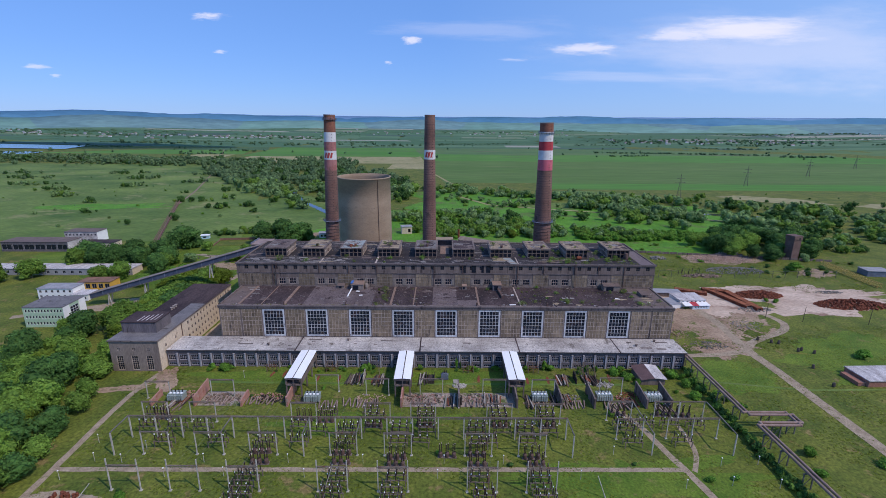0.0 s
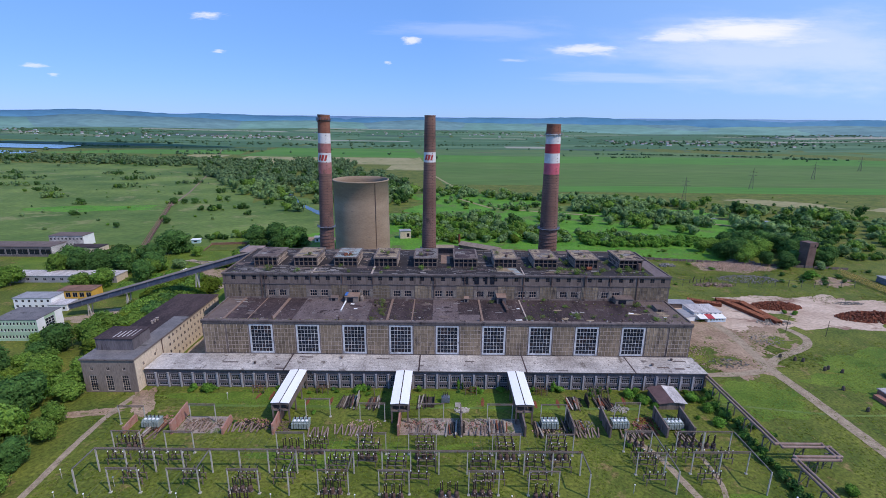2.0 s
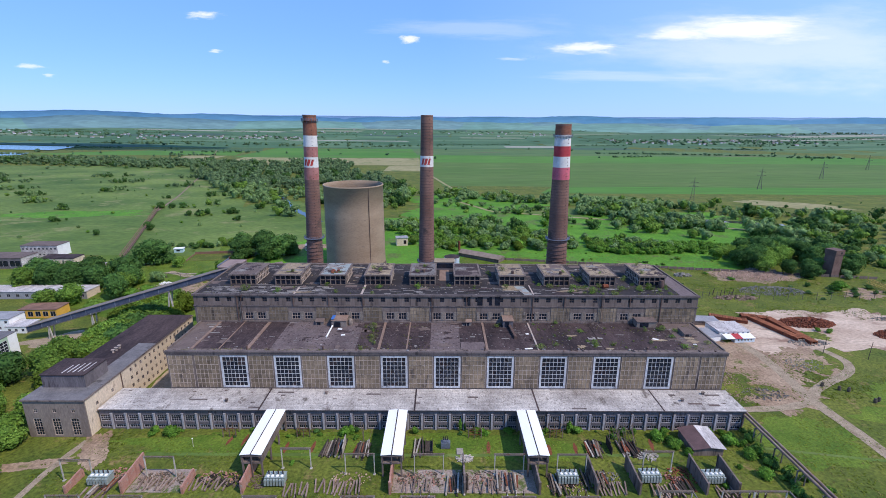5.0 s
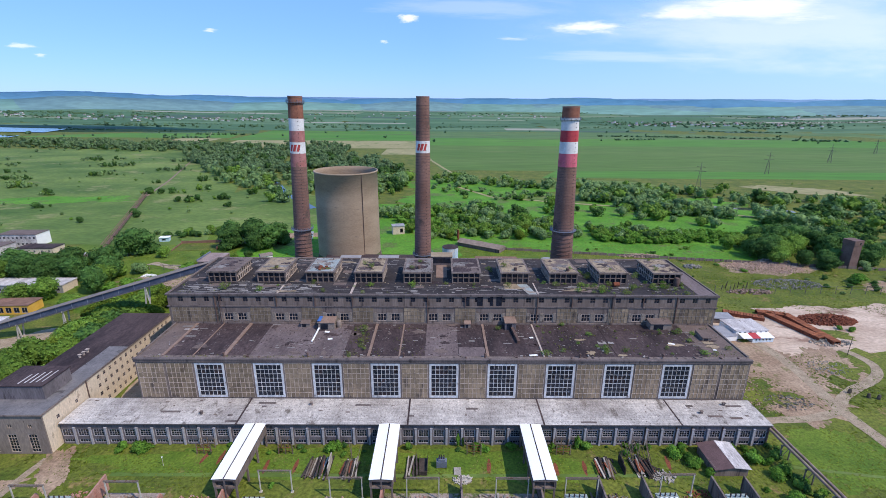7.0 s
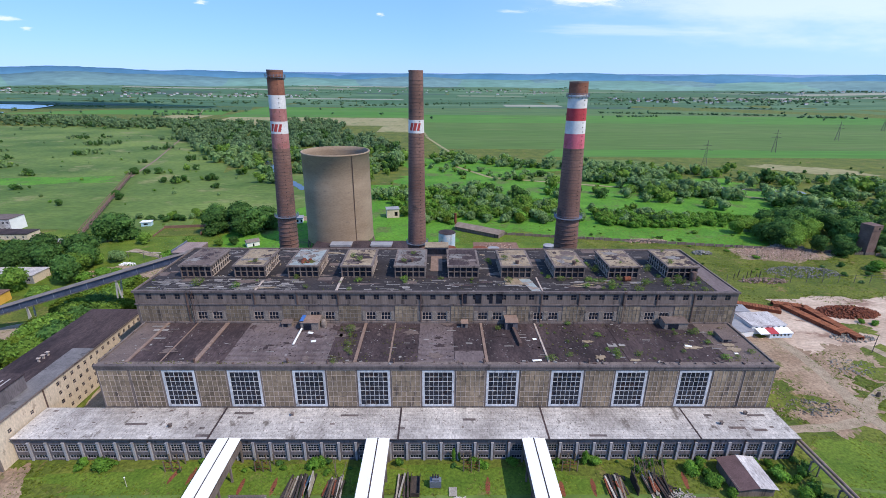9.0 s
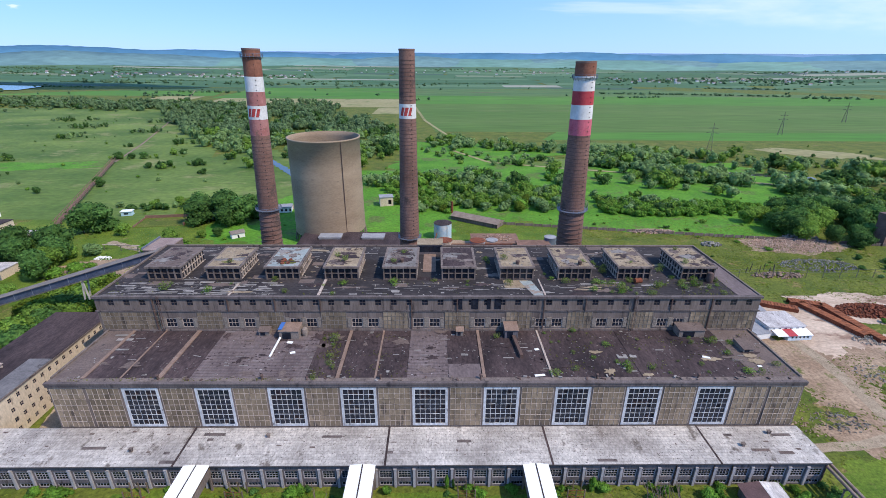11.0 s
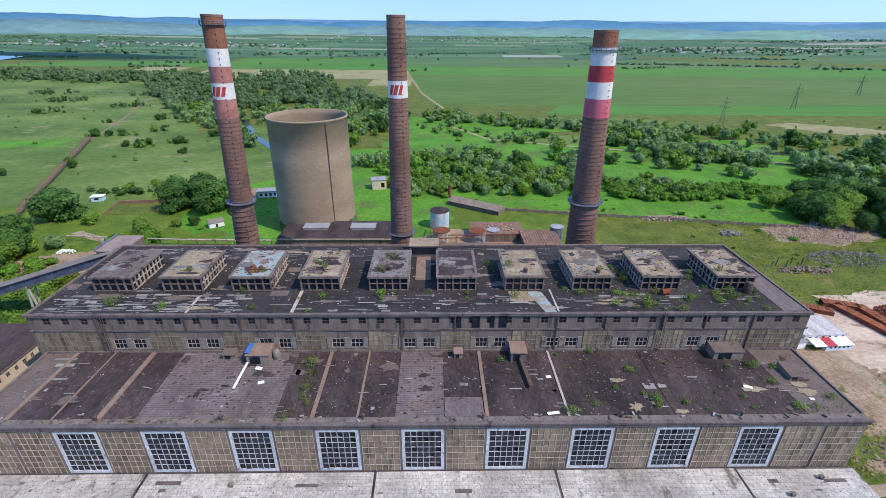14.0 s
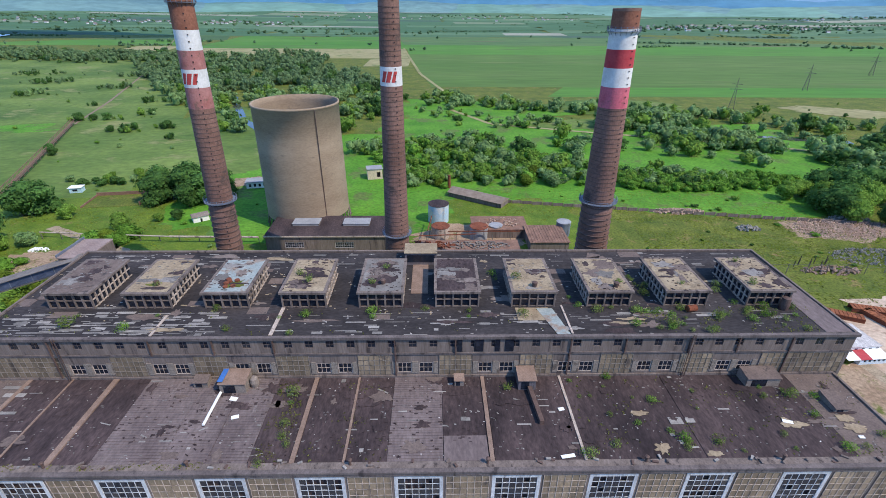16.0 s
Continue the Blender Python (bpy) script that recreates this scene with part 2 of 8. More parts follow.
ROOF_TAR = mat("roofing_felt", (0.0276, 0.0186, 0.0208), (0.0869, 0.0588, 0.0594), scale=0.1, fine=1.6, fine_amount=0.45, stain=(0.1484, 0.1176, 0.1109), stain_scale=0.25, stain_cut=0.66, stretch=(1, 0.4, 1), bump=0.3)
ROOF_PALE = mat("bleached_roofing", (0.34, 0.308, 0.304), (0.62, 0.585, 0.578), scale=0.2, fine=1.8, fine_amount=0.4, stain=(0.2, 0.165, 0.155), stain_scale=0.5, stain_cut=0.58, stretch=(1.2, 0.45, 1), bump=0.3)
ROOF_SHEET = mat("bleached_roofing_sheets", (0.3002, 0.2712, 0.2536), (0.5796, 0.5403, 0.5071), scale=0.09, fine=2.0, fine_amount=0.38, stain=(0.176, 0.15, 0.1346), stain_scale=0.22, stain_cut=0.57, stretch=(1.0, 0.6, 1), bump=0.3, island=0.12)
CONCRETE = mat("weathered_concrete", (0.1345, 0.1041, 0.09306), (0.2242, 0.1769, 0.1582), scale=0.2, fine=2.0, fine_amount=0.35, stain=(0.06176, 0.04794, 0.04653), stain_scale=0.5, stain_cut=0.55, stretch=(1.4, 1, 0.14))
LEANWALL = mat("grey_plaster", (0.1113, 0.098, 0.1069), (0.1802, 0.1568, 0.1683), scale=0.25, fine=2.5, fine_amount=0.3, stain=(0.0742, 0.0627, 0.0653), stain_scale=0.5, stain_cut=0.56, stretch=(1.2, 1, 0.2))
PANEL = mat("glass_brick_infill", (0.1654, 0.1238, 0.08858), (0.2921, 0.2204, 0.151), scale=0.12, fine=1.6, fine_amount=0.3, stain=(0.0937, 0.07348, 0.06244), stain_scale=0.4, stain_cut=0.56, stretch=(1, 1, 0.35), vary=0.2, island=0.25)
LATTICE = mat("pale_concrete_ribs", (0.3504, 0.2793, 0.237), (0.5679, 0.4636, 0.4006), scale=0.25, fine=2.4, fine_amount=0.4, stain=(0.1813, 0.1396, 0.1186), stain_scale=0.25, stain_cut=0.53)
RIB_DULL = mat("dull_concrete_ribs", (0.2, 0.165, 0.14), (0.32, 0.27, 0.23), scale=0.25, fine=2.4, fine_amount=0.4, stain=(0.12, 0.095, 0.08), stain_scale=0.25, stain_cut=0.53)
FRAME_PAINT = mat("pale_blue_window_paint", (0.4, 0.415, 0.45), (0.62, 0.63, 0.66), scale=0.4, fine=2, fine_amount=0.3, stain=(0.2, 0.19, 0.2), stain_scale=0.7, stain_cut=0.58, stretch=(1, 1, 0.4), rough=0.6)
GREY_FRAME = mat("grey_window_paint", (0.318, 0.3038, 0.3267), (0.4452, 0.4214, 0.4455), scale=0.4, fine=3, rough=0.6)
COOLING = mat("cooling_tower_concrete", (0.255, 0.185, 0.13), (0.36, 0.275, 0.2), scale=0.06, fine=1.1, fine_amount=0.16, stain=(0.215, 0.168, 0.132), stain_scale=0.22, stain_cut=0.6, stretch=(0.6, 0.6, 1.7))
PLASTER = mat("ochre_plaster", (0.552, 0.45, 0.342), (0.696, 0.582, 0.456), scale=0.15, fine=2, fine_amount=0.22, stain=(0.36, 0.282, 0.216), stain_scale=0.3, stain_cut=0.58, stretch=(1, 1, 0.4))
GREENWALL = mat("pale_green_render", (0.37, 0.52, 0.36), (0.45, 0.6, 0.43), scale=0.2, fine=2, fine_amount=0.12)
WING_SHEET = mat("dull_grey_roof_sheet", (0.125, 0.118, 0.125), (0.2, 0.188, 0.192), scale=0.2, fine=2, fine_amount=0.25, stain=(0.085, 0.078, 0.08), stain_scale=0.3, stain_cut=0.58)
WING_FRONT = mat("brown_grey_render", (0.19, 0.15, 0.13), (0.275, 0.222, 0.19), scale=0.25, fine=2.2, fine_amount=0.25, stain=(0.12, 0.095, 0.085), stain_scale=0.35, stain_cut=0.6, stretch=(1, 1, 0.3))
WHITE = mat("white_paint", (0.78, 0.78, 0.77), (0.86, 0.86, 0.85), scale=0.3, fine=2, fine_amount=0.06, rough=0.6)
GREYROOF = mat("grey_roof_sheet", (0.24, 0.24, 0.26), (0.34, 0.34, 0.36), scale=0.2, fine=2, fine_amount=0.2, stain=(0.16, 0.14, 0.13), stain_scale=0.3, stain_cut=0.62)
BLUEMETAL = mat("blue_grey_sheet_metal", (0.13, 0.15, 0.2), (0.2, 0.23, 0.29), scale=0.2, fine=2, rough=0.55, metal=0.2)
RUST = mat("rusty_steel", (0.15, 0.042, 0.022), (0.25, 0.08, 0.042), scale=0.25, fine=2.5, fine_amount=0.45, stain=(0.06, 0.022, 0.016), stain_scale=0.5, stain_cut=0.54)
RUST_BRIGHT = mat("bright_rusty_sheet", (0.21, 0.065, 0.03), (0.32, 0.11, 0.05), scale=0.25, fine=2.5, fine_amount=0.4, stain=(0.11, 0.035, 0.02), stain_scale=0.4, stain_cut=0.55, vary=0.2)
RED = mat("red_paint", (0.4, 0.035, 0.05), (0.5, 0.07, 0.08), scale=0.3, fine=2, fine_amount=0.15, rough=0.7)
OCHRE = mat("orange_render", (0.6, 0.33, 0.05), (0.68, 0.4, 0.08), scale=0.3, fine=2, fine_amount=0.1)
STEEL = mat("galvanised_steel", (0.1, 0.092, 0.082), (0.19, 0.178, 0.158), scale=0.4, fine=4, rough=0.75, metal=0.0, stain=(0.13, 0.075, 0.05), stain_scale=0.8, stain_cut=0.58)
GLASS = mat("dark_window_glass", (0.008, 0.011, 0.02), (0.022, 0.028, 0.042), scale=0.5, fine=1.2, fine_amount=0.5, rough=0.15, bump=0.03, spec=0.4)
BRICK_RED = mat("red_brick", (0.28, 0.12, 0.085), (0.38, 0.19, 0.14), scale=0.3, fine=3, fine_amount=0.3)
WATER = mat("water", (0.05, 0.06, 0.05), (0.07, 0.08, 0.07), scale=0.1, fine=0.8, rough=0.08, bump=0.05, spec=0.5)
# far fields: bluish distance haze is mixed into these colours
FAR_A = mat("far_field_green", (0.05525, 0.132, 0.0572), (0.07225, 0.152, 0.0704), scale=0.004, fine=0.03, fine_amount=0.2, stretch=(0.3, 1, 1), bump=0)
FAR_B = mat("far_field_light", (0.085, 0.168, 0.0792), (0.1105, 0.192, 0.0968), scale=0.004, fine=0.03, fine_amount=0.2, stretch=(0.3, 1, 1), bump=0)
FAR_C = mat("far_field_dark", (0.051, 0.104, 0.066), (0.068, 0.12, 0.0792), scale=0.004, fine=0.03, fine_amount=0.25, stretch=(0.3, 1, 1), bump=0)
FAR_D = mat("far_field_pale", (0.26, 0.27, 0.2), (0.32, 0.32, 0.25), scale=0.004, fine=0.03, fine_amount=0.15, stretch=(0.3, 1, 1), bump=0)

MARSH = mat("marsh_grass", (0.065, 0.14, 0.045), (0.11, 0.175, 0.055), scale=0.008, fine=0.05, fine_amount=0.3, stain=(0.125, 0.125, 0.06), stain_scale=0.01, stain_cut=0.57, stretch=(0.25, 1, 1))
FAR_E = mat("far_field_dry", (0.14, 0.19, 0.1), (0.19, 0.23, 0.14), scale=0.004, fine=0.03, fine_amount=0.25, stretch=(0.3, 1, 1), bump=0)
SOOTED = mat("sooted_concrete", (0.1007, 0.0804, 0.0792), (0.1749, 0.1421, 0.1366), scale=0.2, fine=2.0, fine_amount=0.35, stain=(0.053, 0.0431, 0.0436), stain_scale=0.5, stain_cut=0.56, stretch=(1.2, 1, 0.3))


# ---- the ground sheet, before all else ----
def rise(x, y):
    """Height of the land: flat round the works, swelling far away."""
    d = math.hypot(x, y - 60)
    s = min(max((d - 1700) / 3000, 0), 1)
    h = 46 * s * s * (3 - 2 * s)
    h += 26 * s * noise.noise((x * 0.0011, y * 0.0011, 3.1))
    return h


g = Geo()
rings = [0, 40, 80, 120, 170, 230, 300, 400, 520, 660, 820, 1000, 1250, 1500, 1800, 2150, 2500, 2900, 3300, 3700, 4100, 4500, 4900]
NSEG = 96
g.v.append((0, 60, 0))
for r in rings[1:]:
    for i in range(NSEG):
        a = 2 * math.pi * i / NSEG
        x, y = r * math.cos(a), 60 + r * math.sin(a)
        g.v.append((x, y, rise(x, y)))
for i in range(NSEG):
    g.f.append((0, 1 + i, 1 + (i + 1) % NSEG))
for k in range(len(rings) - 2):
    for i in range(NSEG):
        j = (i + 1) % NSEG
        b = 1 + k * NSEG
        g.f.append((b + i, b + NSEG + i, b + NSEG + j, b + j))
solid("ground", g, GRASS, "flat grassland reaching far hills", "ground", kind="structure", smooth=True)


# ---- low switchgear annex in front ----
annex = thing("switchgear_annex", "long low grey annex with a bleached flat roof", "building")
X0, X1, YF, YB, ZR = -123.4, 106.0, 10.7, 23.7, 8.3
wx = [-121.6 + 5.0 * i for i in range(46)]
holes = []
for x in wx:
    holes += [(x - 1.75, x + 1.75, 3.0, 5.7), (x - 1.75, x + 1.75, 0.5, 1.8)]
part("wall", wall_x(Geo(), X0, X1, YF, YF + 0.4, 0, 7.6, holes).box(X1 - 0.4, X1, YF + 0.4, YB, 0, 7.6), LEANWALL, annex)
up = window_meshes(3.5, 2.7, 4, 3, 0.2, 0.08, GREY_FRAME, GLASS)
lo = window_meshes(3.5, 1.3, 4, 1, 0.18, 0.09, GREY_FRAME, GLASS)
for x in wx:
    put_window(annex, up, x, YF + 0.2, 3.0)
    put_window(annex, lo, x, YF + 0.2, 0.5)
pil = Geo().box(-0.32, 0.32, -0.38, 0, 0, 6.2).box(-0.42, 0.42, -0.45, 0, 6.2, 6.5).mesh("pilaster", GREY_FRAME)
for x in wx[:-1]:
    part("pilaster", pil, None, annex, at=pose(x + 2.5, YF, 0))
part("eave_beam", Geo().box(X0, X1, YF - 0.55, YF + 0.4, 7.6, 8.05), CONCRETE, annex)
ROOFCUTS = [-123.4, -66.5, -11.5, 32.5, 77.0, 106.4]
for a, b in zip(ROOFCUTS, ROOFCUTS[1:]):
    part("roof_slab", Geo().box(a + 0.12, b - 0.12, YF - 0.8, YB, 8.05, ZR), SOOTED, annex)
    q = Geo()
    frg = random.Random(int(a) + 500)
    y, row = YF - 0.75, 0
    while y < YB - 0.4:
        d = min(frg.uniform(0.85, 1.1), YB - 0.02 - y)
        x = a + 0.14
        while x < b - 0.5:
            w = min(frg.uniform(1.5, 7.5), b - 0.14 - x)
            if frg.random() > 0.01:
                q.box(x, x + w - 0.035, y, y + d - 0.04, ZR - 0.01, ZR + frg.uniform(0.015, 0.035))
            x += w
        y += d
    tagged(part("roofing_felt", q, ROOF_SHEET, annex), kind="stuff")
for a in ROOFCUTS[1:-1]:
    part("roof_joint", Geo().box(a - 0.12, a + 0.12, YF - 0.8, YB, 8.05, ZR - 0.02).box(a - 0.45, a - 0.12, YF - 0.8, YB, ZR, ZR + 0.06), ROOF_TAR, annex)

# ---- turbine hall ----
hall = thing("turbine_hall", "long turbine hall with tall gridded windows and infill", "building")
HX, HY, HZ, BY, BZ = 105.0, 24.0, 23.8, 51.0, 36.0
holes = [(20 * k - 5.0, 20 * k + 5.0, 8.6, 22.0) for k in range(-4, 5)]
part("wall", wall_x(Geo(), -HX, HX, HY, HY + 0.5, 0, 22.4, holes).box(-HX, -HX + 0.5, HY + 0.5, BY, 0, 22.4).box(HX - 0.5, HX, HY + 0.5, BY, 0, 22.4), CONCRETE, hall)
part("cornice", Geo().box(-HX - 0.3, HX + 0.3, HY - 0.35, HY + 0.5, 22.4, HZ).box(-HX - 0.3, HX + 0.3, HY - 0.55, HY - 0.35, 23.3, HZ), SOOTED, hall)
big = window_meshes(10.0, 13.4, 6, 7, 0.74, 0.125, FRAME_PAINT, GLASS, True)
pane_rg = random.Random(17)
for k in range(-4, 5):
    # loose panes at slightly different tilts, some of them gone
    loose = Geo()
    for i in range(6):
        for j in range(7):
            if pane_rg.random() < 0.2:
                continue
            x0, z0 = -4.26 + 1.42 * i + 0.06, 0.74 + 1.703 * j + 0.06
            t0, t1 = pane_rg.gauss(0, 0.035), pane_rg.gauss(0, 0.035)
            c = [(x0, -t0 - t1, z0), (x0 + 1.3, t0 - t1, z0), (x0 + 1.3, t0 + t1, z0 + 1.58), (x0, t1 - t0, z0 + 1.58)]
            n = len(loose.v)
            loose.v += c + [(p[0], p[1] + 0.02, p[2]) for p in c]
            loose.f += [(n, n + 1, n + 2, n + 3), (n + 7, n + 6, n + 5, n + 4), (n, n + 4, n + 5, n + 1), (n + 1, n + 5, n + 6, n + 2), (n + 2, n + 6, n + 7, n + 3), (n + 3, n + 7, n + 4, n)]
    fr = part("window", big[0], None, hall, at=pose(20 * k, HY + 0.05, 8.6))
    tagged(part("panes", loose, GLASS, fr), kind="stuff")
    for b in big[2]:
        part("glazing_bar", b, None, fr)
    # a dark sheet behind the panes stands for the unlit hall
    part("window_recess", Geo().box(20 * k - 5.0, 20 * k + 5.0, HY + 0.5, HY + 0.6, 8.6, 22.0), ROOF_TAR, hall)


def infill(parent, xa, xb, y, za, zb, nx, nz, single=False, rib=LATTICE):
    """A field of thin infill panels between pale ribs."""
    w, h = (xb - xa) / nx, (zb - za) / nz
    if single:
        cell = Geo().box(-w / 2 + 0.03, w / 2 - 0.03, -0.08, 0, 0.03, h - 0.03).mesh("infill_panel", PANEL)
    cells_ = Geo()
    for i in range(nx):
        for k in range(nz):
            if single:
                part("infill_panel", cell, None, parent, at=pose(xa + (i + 0.5) * w, y, za + k * h))
            else:
                cells_.box(xa + i * w + 0.03, xa + (i + 1) * w - 0.03, y - 0.08, y, za + k * h + 0.03, za + (k + 1) * h - 0.03)
    if not single:
        tagged(part("infill", cells_, PANEL, parent), kind="stuff")
    r = Geo()
    for i in range(nx + 1):
        x = xa + w * i
        r.box(x - 0.065, x + 0.065, y - 0.17, y - 0.085, za, zb)
    for k in range(1, nz + 1):
        z = za + h * k
        r.box(xa, xb, y - 0.16, y - 0.085, z - 0.06, z + 0.06)
    part("rib_grid", r, rib, parent)


for k in range(-4, 4):
    infill(hall, 20 * k + 5.6, 20 * k + 14.4, HY, 8.6, 22.0, 6, 7, k > -4)
infill(hall, -104.4, -95.5, HY, 8.6, 22.0, 6, 7)
infill(hall, -94.5, -85.7, HY, 8.6, 22.0, 6, 7)
infill(hall, 85.7, 94.5, HY, 8.6, 22.0, 6, 7)
infill(hall, 95.5, 104.4, HY, 8.6, 22.0, 6, 7)

# ---- boiler house ----
boiler = thing("boiler_house", "high grey boiler house with rows of small windows", "building")
holes = [(x - 1.0, x + 1.0, 32.7, 34.8) for x in [-102 + 5 * i for i in range(42)]]
pairs = [-81.5 + 20 * i for i in range(9)]
for p in pairs:
    holes += [(p - 4.4, p - 0.9, 24.8, 28.0), (p + 0.9, p + 4.4, 24.8, 28.0)]
part("wall", wall_x(Geo(), -107, 106.7, BY, BY + 0.5, 0, 35.4, holes).box(-107, -106.5, BY + 0.5, 95, 0, 35.4).box(106.2, 106.7, BY + 0.5, 95, 0, 35.4).box(-106.5, 106.2, 94.5, 95, 0, 35.4), CONCRETE, boiler)
sw = window_meshes(2.0, 2.1, 2, 2, 0.12, 0.07, SOOTED, GLASS)
pw = window_meshes(3.5, 3.2, 3, 2, 0.2, 0.13, LATTICE, GLASS, True)
for x in [-102 + 5 * i for i in range(42)]:
    put_window(boiler, sw, x, BY + 0.2, 32.7)
for p in pairs:
    put_window(boiler, pw, p - 2.65, BY + 0.15, 24.8)
    put_window(boiler, pw, p + 2.65, BY + 0.15, 24.8)
    for x0, x1 in ((p - 5.7, p - 4.5), (p - 0.8, p + 0.8), (p + 4.5, p + 5.7)):
        part("jamb_panel", Geo().box(x0, x1, BY - 0.14, BY, 24.6, 28.3), RIB_DULL, boiler)
part("cornice", Geo().box(-107.4, 107.1, BY - 0.5, BY + 0.5, 35.4, BZ + 0.1).box(-107.4, 107.1, BY - 0.25, BY, 30.6, 31.1), SOOTED, boiler)
for x0, x1 in [(-106.0, -87.6)] + [(p + 6.0, p + 14.0) for p in pairs[:-1]] + [(84.8, 105.8)]:
    infill(boiler, x0, x1, BY, 24.2, 30.4, 6 if x1 - x0 < 12 else 13, 4, rib=RIB_DULL)
# ---- roof of the hall ----
part("roof_slab", Geo().box(-HX, HX, HY + 0.5, BY, 22.9, 23.4), ROOF_TAR, hall)

# ---- chimneys and cooling tower ----
BRICK = mat("dark_chimney_brick", (0.16, 0.085, 0.068), (0.25, 0.14, 0.115), scale=0.08, fine=1.5, fine_amount=0.3, stain=(0.085, 0.06, 0.055), stain_scale=0.12, stain_cut=0.58)
PINK = mat("faded_red_paint", (0.33, 0.12, 0.11), (0.42, 0.2, 0.19), scale=0.25, fine=1.6, fine_amount=0.2, stain=(0.22, 0.12, 0.1), stain_scale=0.35, stain_cut=0.56)
WORNWHITE = mat("worn_white_paint", (0.58, 0.57, 0.57), (0.72, 0.71, 0.71), scale=0.3, fine=1.6, fine_amount=0.12, stain=(0.4, 0.33, 0.3), stain_scale=0.5, stain_cut=0.64)
PINK_BRIGHT = mat("bleached_pink_red_paint", (0.5, 0.1, 0.14), (0.62, 0.16, 0.21), scale=0.25, fine=1.6, fine_amount=0.2, stain=(0.36, 0.12, 0.13), stain_scale=0.35, stain_cut=0.58)
RUSTBRICK = mat("rust_red_brick", (0.2, 0.075, 0.05), (0.28, 0.12, 0.08), scale=0.25, fine=1.6, fine_amount=0.25)


HOOP = mat("sooty_steel_band", (0.09, 0.056, 0.048), (0.14, 0.088, 0.075), scale=0.4, fine=3, rough=0.7)
EMBLEM = mat("deep_red_paint", (0.42, 0.05, 0.05), (0.5, 0.08, 0.07), scale=0.4, fine=3, fine_amount=0.15)


def chimney(x, y, h, r0, r1, bands, label, ribs=0, decks=(), emblem=(), lean=0.0):
    ch = thing("chimney", label, "chimney", "tall brick chimneys", at=pose(x, y, 0, 0, lean, 0))

    def rad(z):
        return r0 + (r1 - r0) * (z / h) ** 0.85

    part("shaft", Geo().lathe([(rad(z), z) for z in np.linspace(0, h - 0.8, 24)] + [(r1 + 0.12, h - 0.7), (r1 + 0.12, h), (r1 - 0.6, h), (r1 - 0.7, h - 6)], 40), BRICK, ch, smooth=False)
    for z0, z1, m in bands:
        part("painted_band", Geo().lathe([(rad(z0) + 0.04, z0), (rad(z1) + 0.04, z1)], 40, close=False), m, ch, smooth=True)
    z = 20.0
    while z < h - 3:
        r = rad(z)
        k = 0.26 if z < ribs else 0.07
        if any(b0 - 0.3 < z < b1 + 0.3 for b0, b1, _ in bands):
            z += 1.9
            continue
        part("steel_hoop", Geo().lathe([(r - 0.05, z - 0.1 - k * 0.4), (r + k, z - 0.1), (r + k, z + 0.1), (r - 0.05, z + 0.1 + k * 0.4)], 40, close=False), HOOP, ch)
        z += 2.1 if z < ribs else 1.5
    # rungs up the lit side
    a = radians(-62)
    rung = Geo()
    for z in np.arange(18, h - 1, 1.9):
        r = rad(z) + 0.12
        rung.box(r * math.cos(a) - 0.16, r * math.cos(a) + 0.16, r * math.sin(a) - 0.14, r * math.sin(a) + 0.1, z, z + 0.32)
    tagged(part("climbing_rungs", rung, ROOF_TAR, ch), kind="stuff")
    for z, depth in decks:
        r = rad(z)
        part("gallery_floor", Geo().lathe([(r - 0.05, z - 0.12), (r + depth, z - 0.12), (r + depth, z), (r - 0.05, z)], 32, close=False), BLUEMETAL, ch)
        for zz in (0.55, 1.15):
            part("gallery_rail", Geo().lathe([(r + depth - 0.06, z + zz), (r + depth + 0.02, z + zz), (r + depth + 0.02, z + zz + 0.09), (r + depth - 0.06, z + zz + 0.09)], 32, close=False), BLUEMETAL, ch)
        for i in range(18):
            b = 2 * math.pi * i / 18
            x, y_ = (r + depth) * math.cos(b), (r + depth) * math.sin(b)
            part("gallery_post", Geo().box(x - 0.07, x + 0.07, y_ - 0.07, y_ + 0.07, z - 0.1, z + 1.2), BLUEMETAL, ch)
            part("gallery_bracket", Geo().beam((x, y_, z - 0.1), ((r - 0.1) * math.cos(b), (r - 0.1) * math.sin(b), z - 1.3), 0.1), BLUEMETAL, ch)
    for zc in emblem:
        r = rad(zc) + 0.1
        # a plain red emblem: three slanting bars of unequal width
        for a0, a1, lean, z0, z1 in ((-140, -120, 14, -1.7, 1.6), (-114, -92, 14, -1.7, 1.6), (-84, -66, 14, -1.7, 1.6)):
            q = Geo()
            n = 6
            for k in range(n + 1):
                for zz, sh_ in ((zc + z0, 0), (zc + z1, lean)):
                    b = radians(a0 + (a1 - a0) * k / n + sh_)
                    q.v.append((r * math.cos(b), r * math.sin(b), zz))
            for k in range(n):
                q.f.append((2 * k, 2 * k + 2, 2 * k + 3, 2 * k + 1))
            part("emblem_shape", q, EMBLEM, ch)
    return ch, rad


